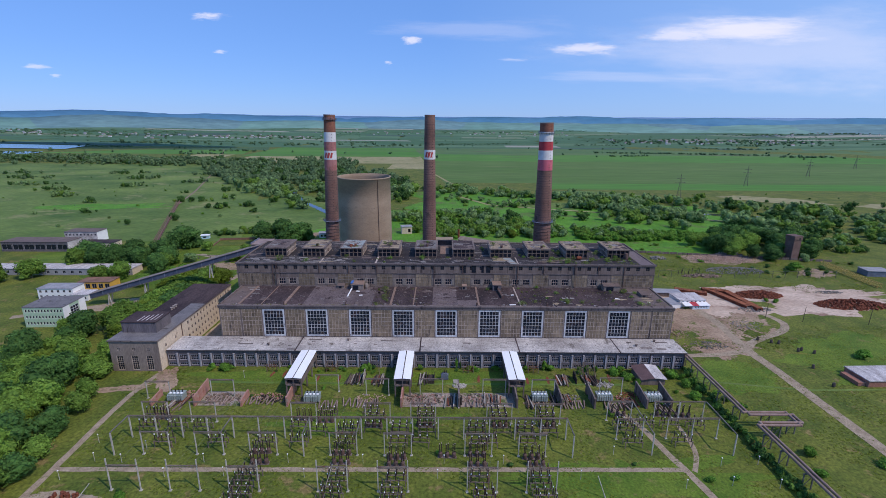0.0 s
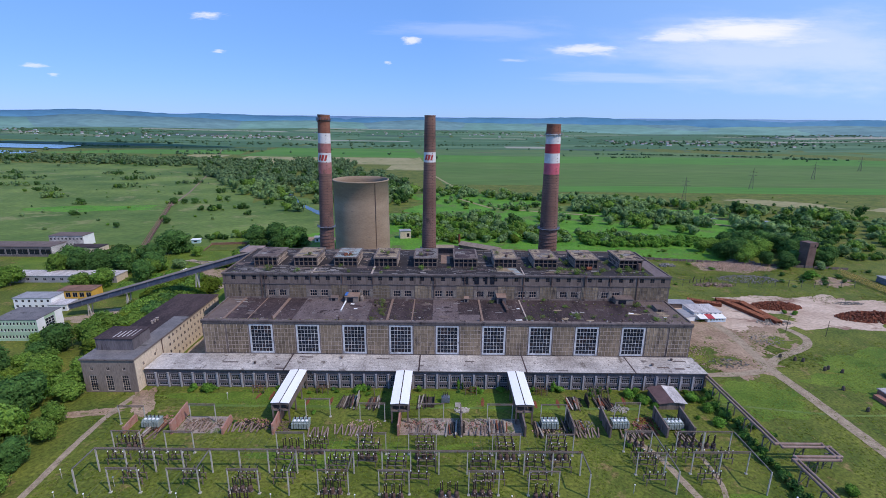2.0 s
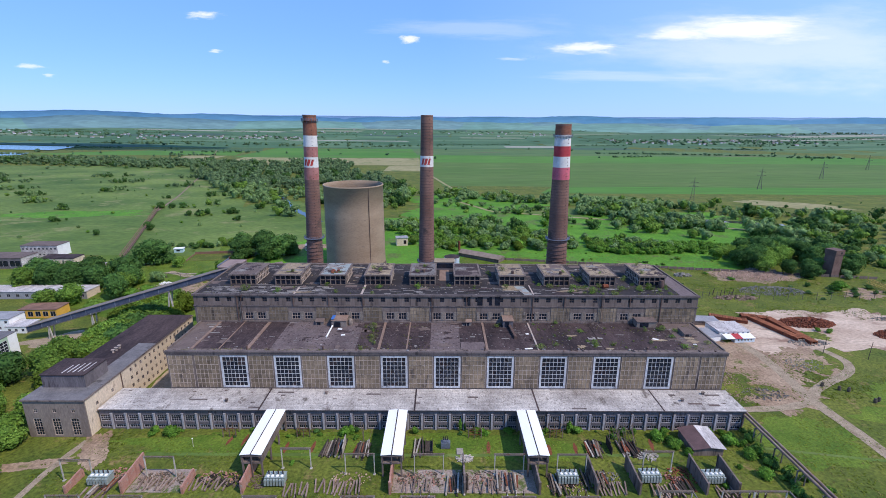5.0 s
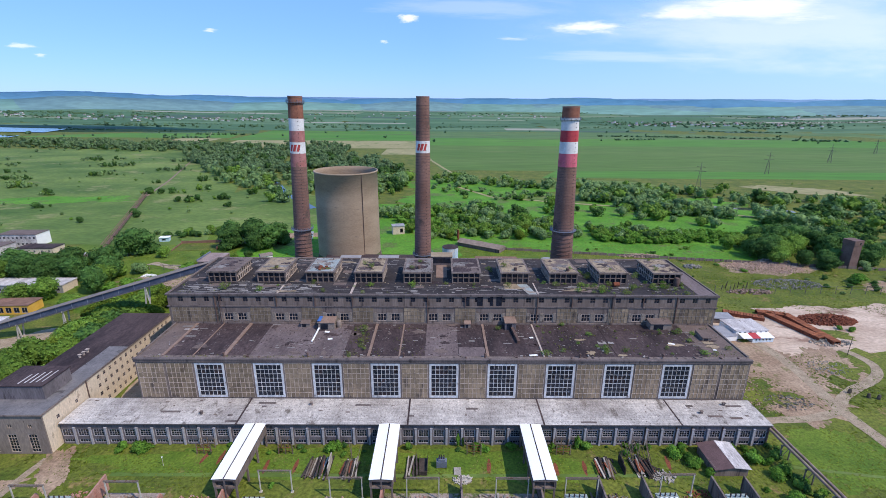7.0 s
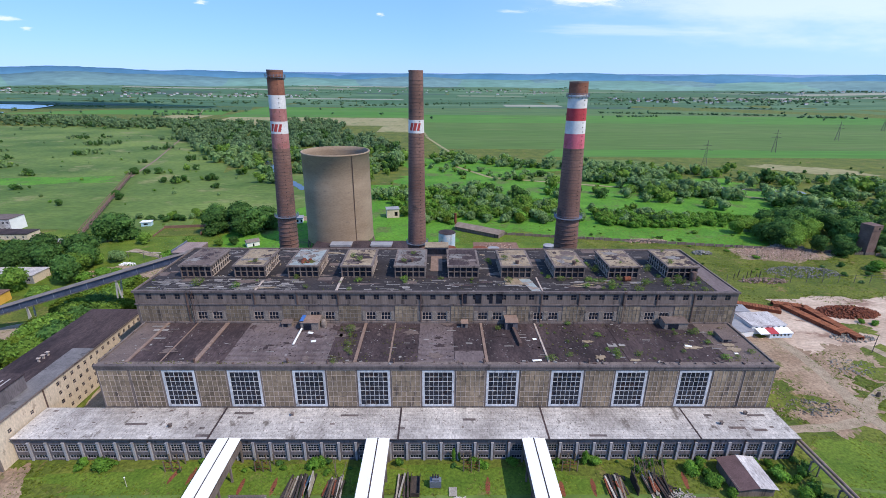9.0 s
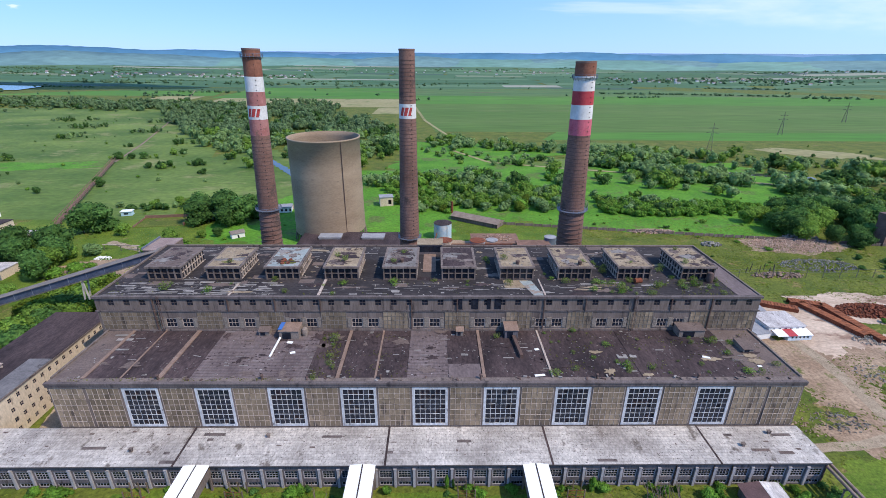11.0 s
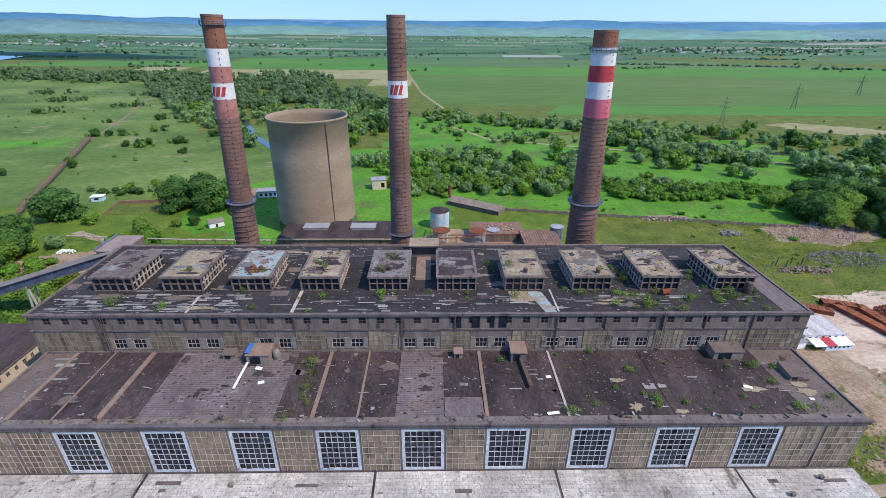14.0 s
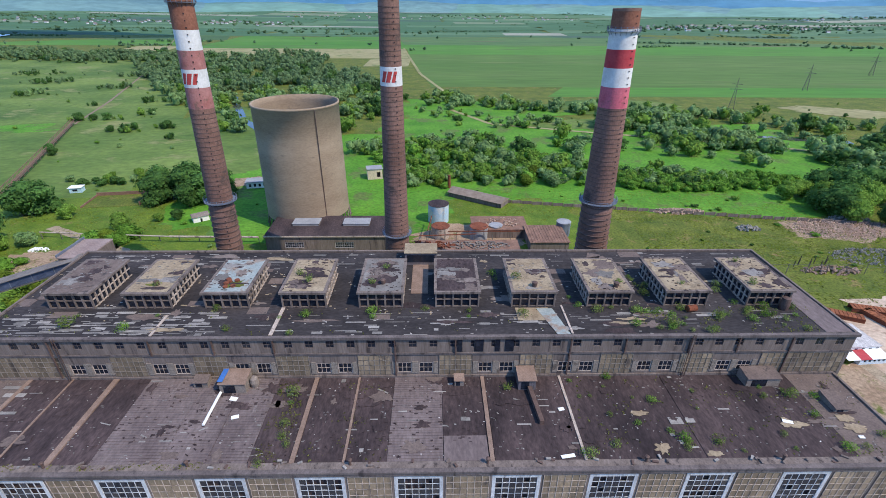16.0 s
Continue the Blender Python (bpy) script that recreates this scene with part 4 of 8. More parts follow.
def tree(kind, x, y, s=1.0, z=0.0, sz=None):
    tm, cm = TREES[kind][trg.randrange(len(TREES[kind]))]
    lab, cat = LABELS[kind]
    ob = thing(cat, lab, cat, kind + " trees" if cat == "tree" else kind + " bushes")
    sz = sz or s * trg.uniform(0.88, 1.12)
    ob.matrix_basis = pose(x, y, z, 0, 0, trg.uniform(0, 360)) @ Matrix.Diagonal((s, s, sz, 1))
    part("trunk", tm, None, ob)
    part("crown", cm, None, ob)


def wood(name, spots, leaf, label, count=210, size=0.6, lobes=5, grain=(6, 4)):
    """A joined far wood: clumps at (x, y, height, width)."""
    rg = random.Random(len(spots))
    q = Geo()
    for x, y, h, w in spots:
        b = rise(x, y)
        lb = [((x, y, b + h * 0.4), (w * 0.46, w * 0.46, h * 0.48))]
        lb += [((x + rg.uniform(-0.42, 0.42) * w, y + rg.uniform(-0.42, 0.42) * w, b + h * rg.uniform(0.3, 0.75)), (w * rg.uniform(0.2, 0.34), w * rg.uniform(0.2, 0.34), h * rg.uniform(0.2, 0.32))) for _ in range(lobes - 1)]
        far = min(1.0, 330 / math.hypot(x, y + 40))  # fewer, larger sprays on clumps far away
        for c, rad in lb:
            core(q, c, rad, rg, *(grain if far > 0.55 else (5, 3)))
        leaves(q, 0, lb, int(count * far ** 1.35), size * w / 8 * far ** -0.45, rg)
    return solid(name, q, leaf, label, "trees", kind="stuff", smooth=True)


def thicket(cx, cy, rx, ry, n, h0, h1, turn=0.0, wide=1.05):
    """Clump spots crowding round a centre, small ones towards the rim."""
    out = []
    a0 = radians(turn)
    for _ in range(n):
        a, d = trg.uniform(0, 6.28), trg.random() ** 0.6
        u, v = rx * d * math.cos(a), ry * d * math.sin(a)
        h = h0 + (h1 - h0) * trg.random() ** 1.4 * (1.15 - 0.5 * d)
        out.append((cx + u * math.cos(a0) - v * math.sin(a0), cy + u * math.sin(a0) + v * math.cos(a0), h, h * wide * trg.uniform(0.8, 1.35)))
    return out


def belt(pts, spread, n, h0, h1):
    """Clump spots along a line."""
    out = []
    for _ in range(n):
        u = trg.random() * (len(pts) - 1)
        i = min(int(u), len(pts) - 2)
        f = u - i
        h = h0 + (h1 - h0) * trg.random() ** 1.4
        out.append((pts[i][0] + (pts[i + 1][0] - pts[i][0]) * f + trg.gauss(0, spread), pts[i][1] + (pts[i + 1][1] - pts[i][1]) * f + trg.gauss(0, spread), h, h * trg.uniform(0.85, 1.4)))
    return out


# dense trees beside the switchyard
def edge_of(yy):
    return -131 - 0.36 * (yy + 62) if yy < 14 else -160 - 0.7 * (yy - 14)


for _ in range(165):
    yy = trg.uniform(-95, 46)
    xx = edge_of(yy) - 4 - abs(trg.gauss(0, 1)) * 36
    if xx < -192 and yy > 14:
        xx, yy = xx + 30, yy - 40
    tree(trg.choice(["broad", "broad", "fresh", "broad", "dark", "broad", "dark"]), xx, yy, trg.uniform(0.75, 1.25))
for _ in range(18):
    yy = trg.uniform(-95, 46)
    xx = edge_of(yy) - 2 - abs(trg.gauss(0, 1)) * 36
    if xx < -192 and yy > 14:
        xx, yy = xx + 30, yy - 40
    tree("bush", xx, yy, trg.uniform(0.9, 1.7))
for x, y, s in ((-147, 0, 0.9), (-142, -14, 0.8), (-138, -24, 0.8), (-137, -36, 0.75), (-133, -48, 0.8), (-131, -58, 0.7), (-152, 6, 0.9), (-156, 18, 0.9)):
    tree("broad" if s > 0.75 else "dark", x, y, s)
for x, y, s in ((-168, 44, 1), (-160, 56, 0.9), (-172, 58, 1), (-164, 70, 1), (-156, 82, 1), (-166, 96, 1.1), (-152, 98, 1), (-158, 112, 1), (-170, 78, 0.9), (-178, 62, 0.9), (-150, 118, 1), (-160, 126, 1), (-158, 62, 1), (-150, 88, 1.1), (-160, 90, 1.1), (-152, 106, 1.1), (-174, 48, 1), (-186, 38, 0.6), (-154, 40, 0.9), (-150, 34, 0.8), (-162, 36, 1)):
    tree(trg.choice(["broad", "broad", "fresh"]), x, y, s * 1.2)
for x, y in ((-268, 150), (-256, 152), (-244, 154), (-262, 162), (-250, 165), (-236, 158), (-226, 156), (-238, 168), (-216, 168), (-272, 166), (-208, 160), (-284, 128), (-300, 118), (-222, 128), (-232, 122)):
    tree("dark" if y > 150 else "broad", x, y, trg.uniform(1.15, 1.45))
for x, y, s in ((-173, 97, 1.1), (-174, 107, 1.2), (-174, 118, 1.2), (-173, 126, 1.2), (-168, 61, 0.9), (-202, 138, 1.2), (-207, 152, 1.2), (-199, 114, 0.9), (-166, 66, 1.2), (-160, 74, 1.3), (-154, 84, 1.2), (-150, 92, 1.2), (-161, 58, 1.1), (-153, 68, 1.1), (-156, 96, 1.2), (-149, 104, 1.1)):
    tree(trg.choice(["broad", "fresh", "dark"]), x, y, s)
# great dark trees and bushes beyond the works
tree("dark", -220, 209, 1.75)
tree("dark", -226, 205, 1.3)
tree("broad", -199, 203, 0.9)
for x, y, s in ((-160, 226, 1.6), (-146, 232, 1.7), (-134, 226, 1.6), (-150, 244, 1.5), (-128, 238, 1.4), (-166, 240, 1.3), (-140, 218, 1.2)):
    tree("dark", x, y, s)
tree("broad", -160, 185, 1.0)
tree("bush", -152, 178, 2.0)
tree("broad", -238, 176, 0.9)
tree("broad", -250, 180, 0.9)
for _ in range(16):
    tree("broad", trg.uniform(-215, -150), trg.uniform(258, 275), trg.uniform(0.35, 0.6))
# trees and bushes by the coal gallery
for x, y, k, s in ((-158, 172, "fresh", 0.85), (-153, 170, "bush", 1.7), (-164, 171, "bush", 1.8), (-196, 169, "willow", 0.8), (-212, 168, "broad", 0.8), (-222, 166, "broad", 0.9), (-205, 164, "broad", 0.7), (-189, 145, "bush", 1.5), (-194, 139, "bush", 1.5), (-184, 150, "bush", 1.0),
                   (-226, 256, "shrub", 1.6), (-218, 258, "dark", 0.4), (-206, 257, "dark", 0.42), (-196, 262, "willow", 0.5), (-238, 262, "willow", 0.5), (-212, 254, "shrub", 1.5), (-201, 256, "shrub", 1.5), (-138, 200, "dark", 0.5), (-147, 198, "broad", 0.5)):
    tree(k, x, y, s)
# meadow bushes
for x, y, s in ((-392, 287, 0.6), (-330, 300, 0.8), (-300, 330, 0.9), (-292, 322, 0.8), (-420, 360, 0.9), (-255, 345, 0.6), (-350, 440, 1.0), (-338, 444, 0.9), (-326, 446, 1.0), (-292, 396, 0.8),
                (-275, 404, 0.9), (-250, 416, 0.8), (-460, 430, 0.9), (-225, 420, 0.5), (-210, 340, 0.5), (-370, 330, 0.5)):
    tree("dark" if s > 0.75 else "willow", x, y, s * 0.62)
# tall trees round the brick tower
for x, y, s in ((236, 196, 1.23), (246, 206, 1.40), (240, 222, 1.34), (256, 230, 1.46), (228, 212, 1.12), (272, 226, 1.34), (284, 212, 1.29), (276, 196, 1.01), (290, 230, 1.34), (222, 230, 1.12), (262, 244, 1.34), (250, 190, 0.90), (232, 204, 1.34), (241, 214, 1.46), (250, 220, 1.46), (262, 218, 1.23), (266, 234, 1.46), (280, 240, 1.46), (296, 216, 1.34), (302, 226, 1.34), (234, 236, 1.23), (246, 240, 1.34), (292, 198, 1.12), (300, 204, 1.23)):
    tree(trg.choice(["dark", "broad"]), x, y, s)
for x, y, s in ((262, 182, 0.9), (268, 192, 1.0), (290, 186, 0.6), (296, 192, 1.0), (304, 196, 1.1), (287, 180, 0.45)):
    tree("willow" if s < 0.7 else "dark", x, y, s)
# the nearest trees behind the works
for _ in range(26):
    tree(trg.choice(["willow", "broad", "fresh"]), trg.uniform(-35, 130), trg.uniform(252, 275), trg.uniform(0.55, 0.95))

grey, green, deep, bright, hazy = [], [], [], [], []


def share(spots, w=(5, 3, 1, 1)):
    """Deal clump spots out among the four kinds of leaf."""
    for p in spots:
        # beyond 600 m most clumps take the haze-tinted leaves
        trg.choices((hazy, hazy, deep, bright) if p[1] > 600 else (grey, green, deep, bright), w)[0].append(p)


# clusters in the meadow
for cx, cy, rx, n in ((-415, 364, 8, 6), (-345, 442, 16, 10), (-320, 448, 10, 6), (-284, 400, 20, 14), (-252, 412, 9, 6), (-465, 432, 12, 8), (-540, 480, 24, 12), (-600, 540, 30, 14), (-500, 585, 30, 16), (-680, 600, 40, 18), (-430, 640, 30, 16),
                      (-760, 690, 50, 22), (-560, 690, 40, 22), (-860, 760, 60, 26), (-640, 780, 50, 24), (-460, 760, 40, 22), (-960, 700, 60, 20), (-390, 520, 16, 8), (-300, 470, 9, 5), (-330, 540, 16, 8), (-720, 500, 30, 10), (-820, 560, 40, 10), (-230, 372, 6, 4)):
    share(thicket(cx, cy, rx, rx * 0.45, n, 3.0, 10.0, 0, 0.85), (4, 2, 4, 0))
for _ in range(90):
    share(thicket(trg.uniform(-1000, -230), trg.uniform(300, 860), 3, 3, 1, 1.2, 4.5), (3, 3, 2, 1))
# the long wood beyond the meadow
share(belt([(-1900, 1170), (-1350, 1130), (-980, 1090), (-700, 1040), (-480, 1000)], 38, 640, 8, 18), (6, 3, 2, 0))
share(belt([(-1500, 1060), (-980, 1010), (-640, 960)], 24, 150, 4, 10), (5, 4, 2, 0))


def within(x, y, rim):
    """Whether a spot lies inside the outline of a wood."""
    hit = False
    for (xa, ya), (xb, yb) in zip(rim, rim[1:] + rim[:1]):
        if (ya > y) != (yb > y) and x < (xb - xa) * (y - ya) / (yb - ya) + xa:
            hit = not hit
    return hit


# the broad wood along the river
RIM = [(-150, 372), (-185, 390), (-245, 455), (-330, 570), (-430, 720), (-560, 905), (-470, 1030), (-300, 1120), (-215, 1020), (-215, 860), (-120, 790), (-70, 640), (-40, 540), (-60, 430), (-95, 370)]
BANK = [(-330, 660), (-250, 580), (-222, 515), (-190, 446), (-160, 404), (-135, 365)]
placed = 0
while placed < 760:
    x, y = trg.uniform(-560, -40), trg.uniform(360, 1120)
    if not within(x, y, RIM) or noise.noise((x * 0.013, y * 0.013, 4.0)) < -0.27:
        continue
    if any(math.hypot(x - (xa + (xb - xa) * k / 8), y - (ya + (yb - ya) * k / 8)) < 11 for (xa, ya), (xb, yb) in zip(BANK[2:], BANK[3:]) for k in range(9)):
        continue
    h = 8 + 11 * trg.random() ** 1.5
    share([(x, y, h, h * trg.uniform(0.8, 1.25))], (7, 4, 2, 0))
    placed += 1
# bushes behind the works
share(belt([(-18, 270), (40, 276), (130, 268), (200, 262)], 10, 140, 4, 10), (4, 5, 1, 3))
share(belt([(-60, 320), (20, 345), (100, 330), (190, 345), (260, 330)], 18, 58, 6, 16), (6, 3, 2, 1))
share(thicket(188, 258, 62, 17, 170, 4, 7.5, 4), (0, 3, 0, 12))
share(thicket(60, 300, 80, 24, 62, 4, 13), (5, 4, 1, 2))
share(thicket(-8, 330, 46, 40, 60, 4, 12), (4, 5, 1, 2))
share(belt([(-10, 560), (50, 530), (120, 500), (200, 486), (300, 470)], 15, 90, 6, 15), (7, 3, 1, 0))
share(belt([(0, 480), (60, 440), (130, 420)], 16, 46, 3, 9), (6, 3, 2, 0))
share(thicket(215, 420, 56, 26, 60, 8, 18), (7, 2, 2, 0))
share(thicket(240, 355, 50, 22, 40, 7, 17), (7, 3, 2, 0))
share(belt([(230, 480), (320, 430), (390, 400), (480, 400)], 20, 56, 7, 16), (7, 3, 2, 0))
share(belt([(280, 300), (330, 330), (400, 340), (500, 350), (640, 380), (800, 400)], 24, 110, 7, 16), (7, 3, 2, 0))
share(thicket(330, 250, 50, 50, 60, 6, 14), (3, 3, 6, 0))
share(thicket(440, 270, 100, 50, 55, 6, 15), (6, 4, 2, 0))
share(thicket(600, 330, 120, 40, 44, 6, 15), (6, 4, 2, 0))
for _ in range(60):
    share(thicket(trg.uniform(-60, 620), trg.uniform(290, 560), 4, 3, 1, 1.2, 5), (5, 4, 2, 1))
for _ in range(110):
    x, y = trg.uniform(-260, 330), trg.uniform(132, 250)
    if not (-90 < x < 110 and y < 222) and not (-100 < x < -40) and not (-235 < x < -165 and 190 < y < 245):
        share(thicket(x, y, 3, 2, 1, 0.8, 2.4, 0, 1.6), (2, 5, 2, 4))
for spots in (grey, green, deep, bright):
    # clear ground in front of the brick hut
    spots[:] = [p for p in spots if not (-52 < p[0] < -24 and 238 < p[1] < 278)]
for spots, leaf, txt in ((grey, LEAF_WILLOW, "grey-green willow scrub along the river"), (green, LEAF, "green scrub and young trees along the river"), (deep, LEAF_DARK, "dark green trees among the river scrub"), (bright, LEAF_LUSH, "bright green dense bushes behind the works"), (hazy, LEAF_HAZY, "broad grey-green wood beyond the meadow, tinted with haze")):
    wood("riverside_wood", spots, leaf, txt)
# hedges, rows of trees and copses of the far plain
spots = [(trg.uniform(-3000, 3000), trg.uniform(1200, 4000), trg.uniform(5, 10), trg.uniform(8, 16)) for _ in range(460)]
for _ in range(64):
    x, y, a, n = trg.uniform(-2900, 2800), 1250 + 2600 * trg.random() ** 1.3, trg.gauss(0, 0.12), trg.randrange(8, 26)
    spots += [(x + 14 * i * math.cos(a) + trg.uniform(-5, 5), y + 14 * i * math.sin(a) + trg.uniform(-4, 4), trg.uniform(4, 9), trg.uniform(10, 18)) for i in range(n)]
for x0, x1, y, sp, n in ((800, 1850, 2240, 90, 150), (-2500, -650, 2470, 70, 110), (-3000, -1700, 2750, 70, 120), (1900, 3600, 3000, 50, 130), (-1500, 0, 1950, 40, 60), (-60, 500, 3500, 60, 40), (900, 2000, 3700, 40, 70)):
    spots += [(trg.uniform(x0, x1), y + trg.gauss(0, sp), trg.uniform(7, 14), trg.uniform(14, 28)) for _ in range(n)]
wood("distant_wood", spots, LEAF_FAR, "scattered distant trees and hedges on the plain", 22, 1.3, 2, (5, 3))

# villages of the far plain
hg = random.Random(77)
qw, qr = Geo(), Geo()
for x0, x1, y0, sp, n in ((-2500, -650, 2480, 100, 90), (850, 1800, 2250, 80, 60), (-900, 900, 3300, 130, 50), (2000, 3300, 2900, 90, 30)):
    for _ in range(n):
        x, y, w, h = hg.uniform(x0, x1), y0 + hg.gauss(0, sp), hg.uniform(3, 7), hg.uniform(3, 6)
        z, d = rise(x, y) + 1, hg.uniform(4, 6)
        qw.box(x - w, x + w, y - d, y + d, z, z + h)
        k = len(qr.v)
        qr.v += [(x - w - 1, y - d - 1, z + h), (x + w + 1, y - d - 1, z + h), (x + w + 1, y + d + 1, z + h), (x - w - 1, y + d + 1, z + h), (x - w - 1, y, z + h + 3), (x + w + 1, y, z + h + 3)]
        qr.f += [(k, k + 1, k + 5, k + 4), (k + 2, k + 3, k + 4, k + 5), (k, k + 4, k + 3), (k + 1, k + 2, k + 5)]
FAR_ROOF = mat("faded_roof_tiles", (0.2, 0.16, 0.16), (0.3, 0.23, 0.21), scale=0.01, fine=0.03, fine_amount=0.3, bump=0)
village = thing("village", "far villages of pale houses with tiled roofs", "village", kind="stuff")
part("wall", qw.mesh("wall", WHITE), None, village)
part("roof", qr.mesh("roof", FAR_ROOF), None, village)

# ---- office wing ----
wing = thing("office_wing", "long three-storey office wing in ochre plaster", "building")
WX0, WX1 = -145.0, -124.0
fh = []
for x in (-141.2, -134.8, -128.4):
    fh += [(x - 1.5, x + 1.5, 0.6, 7.4), (x - 0.7, x + 0.7, 9.6, 11.0)]
part("front_wall", wall_x(Geo(), WX0, WX1, 6, 6.4, 0, 14.2, fh), WING_FRONT, wing)
fw = window_meshes(3.0, 6.8, 3, 6, 0.25, 0.12, LATTICE, GLASS, True)
fs = window_meshes(1.4, 1.4, 2, 2, 0.16, 0.1, LATTICE, GLASS)
for x in (-141.2, -134.8, -128.4):
    put_window(wing, fw, x, 6.2, 0.6)
    put_window(wing, fs, x, 6.2, 9.6)
sh_ = [(y, y + 1.3, z, z + 1.5) for z in (11.4, 8.0, 4.6, 1.2) for y in [30 + 3.1 * i for i in range(15)]]
sh_ += [(y, y + 1.2, 9.2, 10.6) for y in (11, 19)]
part("side_wall", wall_y(Geo(), 6.4, 78, WX1 - 0.4, WX1, 0, 14.2, sh_), PLASTER, wing)
part("rear_wall", Geo().box(WX0, WX1 - 0.4, 77.6, 78, 0, 14.2).box(WX0, WX0 + 0.4, 6.4, 77.6, 0, 14.2), PLASTER, wing)
so = window_meshes(1.3, 1.5, 2, 2, 0.12, 0.08, LATTICE, GLASS)
for y0, y1, z0, z1 in sh_:
    put_window(wing, so, WX1 - 0.2, (y0 + y1) / 2, z0, 90)
part("eave", Geo().box(WX0 - 0.4, WX1 + 0.4, 5.5, 78.4, 14.2, 14.6), CONCRETE, wing)
part("roof_felt", Geo().box(WX0 - 0.2, -131.2, 26, 78.2, 14.6, 14.75), ROOF_TAR, wing)
part("roof_felt", Geo().box(-131.15, WX1 + 0.2, 48, 78.2, 14.6, 14.75), ROOF_TAR, wing)
part("roof_sheet", Geo().box(-131.15, WX1 + 0.2, 5.7, 47.9, 14.6, 14.78).box(WX0 - 0.2, -131.2, 5.7, 25.9, 14.6, 14.74), WING_SHEET, wing)
part("attic", Geo().box(-143.6, -128.4, 13.5, 25, 14.7, 19.6), LEANWALL, wing)
part("attic_roof", Geo().box(-143.9, -128.1, 13.2, 25.3, 19.6, 19.9), ROOF_TAR, wing)
q = Geo()
for i in range(5):
    q.box(-137 + 1.7 * i, -136.6 + 1.7 * i, 14.5 + i * 0.3, 20 + i * 0.6, 19.9, 19.98)
tagged(part("torn_felt", q, ROOF_PALE, wing), kind="stuff")
part("downpipe", Geo().box(-123.98, -123.7, 24.6, 24.9, 0, 14.2), HOOP, wing)
for y in (39, 41, 43):
    part("roof_vent", Geo().box(-136.5, -135.9, y, y + 0.5, 14.75, 16).box(-136.8, -135.6, y - 0.2, y + 0.7, 16, 16.2), LATTICE, wing)
# hut and cars' yard between wing and hall
patch("paved_court", -114.5, 50, 8.5, 26, PATH_DIRT, 0.06, 0, 0.05, 61, "rubble-strewn court between the buildings")

# ---- roof of the turbine hall ----
CORR = mat("purple_grey_corrugated_roofing", (0.125, 0.094, 0.094), (0.195, 0.152, 0.15), scale=0.12, fine=1.6, fine_amount=0.3, stain=(0.24, 0.2, 0.19), stain_scale=0.25, stain_cut=0.62, stretch=(1, 0.4, 1))
BROWN_STRIP = mat("rust_brown_flashing", (0.2, 0.13, 0.1), (0.29, 0.2, 0.16), scale=0.4, fine=3, fine_amount=0.25)
PALE_FELT = mat("pale_torn_felt", (0.19, 0.172, 0.162), (0.29, 0.265, 0.25), scale=0.4, fine=3, fine_amount=0.25, vary=0.3, island=0.35)
TAN = mat("crumbling_tan_screed", (0.24, 0.175, 0.115), (0.37, 0.29, 0.2), scale=0.25, fine=1.8, fine_amount=0.3, stain=(0.1, 0.09, 0.08), stain_scale=0.35, stain_cut=0.58)
ROOF_BROWN = mat("brown_felt", (0.12, 0.088, 0.08), (0.18, 0.135, 0.12), scale=0.2, fine=2, fine_amount=0.3, stain=(0.06, 0.05, 0.05), stain_scale=0.4, stain_cut=0.58)
ROOF_BLUE = mat("pale_blue_grey_sheet", (0.24, 0.28, 0.28), (0.34, 0.37, 0.36), scale=0.3, fine=2, fine_amount=0.2, stain=(0.27, 0.2, 0.16), stain_scale=0.2, stain_cut=0.52)
TAR_BLACK = mat("black_roofing_felt", (0.022, 0.0185, 0.02), (0.056, 0.047, 0.049), scale=0.1, fine=1.6, fine_amount=0.45, stain=(0.11, 0.098, 0.095), stain_scale=0.22, stain_cut=0.66, stretch=(0.5, 1, 1), bump=0.3)
SEC = [(-105, -97, ROOF_BROWN), (-96, -86.2, ROOF_TAR), (-86, -76.2, ROOF_TAR), (-74.8, -67, ROOF_TAR), (-67, -53, CORR), (-53, -43.5, CORR), (-43.5, -35, CORR), (-35, -26.6, ROOF_TAR), (-25.4, -15.7, ROOF_TAR), (-15.1, -6.6, ROOF_TAR), (-6.6, 5.1, CORR), (5.1, 14.6, ROOF_TAR), (15.8, 34.2, ROOF_TAR), (35.0, 60, ROOF_TAR), (60.05, 92, ROOF_TAR), (92.05, 105, ROOF_BROWN)]
for i, (a, b, m) in enumerate(SEC):
    q = Geo()
    top = 23.5 + 0.02 * (i % 3)
    if m is CORR:
        y = 26.2
        while y < 50.6:
            q.box(a + 0.05, b - 0.05, y, y + 0.42, 23.4, top + 0.06)
            q.box(a + 0.05, b - 0.05, y + 0.42, y + 0.72, 23.4, top - 0.03)
            y += 0.72
        q = weld(q)
    else:
        q.box(a + 0.05, b - 0.05, 26.2, 50.95, 23.4, top)
    part("roof_section", q, m, hall)
part("roof_section", Geo().box(5.2, 14.5, 26.2, 32.5, 23.56, 23.62), CORR, hall)
for x, w, m in ((-96.5, 1.0, BROWN_STRIP), (-75.5, 1.3, BROWN_STRIP), (-26.0, 1.0, BROWN_STRIP), (-15.4, 0.55, BROWN_STRIP), (15.2, 0.9, BROWN_STRIP), (34.6, 0.6, LATTICE), (-86.1, 0.4, BROWN_STRIP)):
    part("roof_flashing", Geo().box(x - w / 2, x + w / 2, 26.0, 50.9, 23.4, 23.72), m, hall)
part("gutter_kerb", Geo().box(-105.1, 105.1, 24.5, 26.15, 23.4, 23.62), CONCRETE, hall)
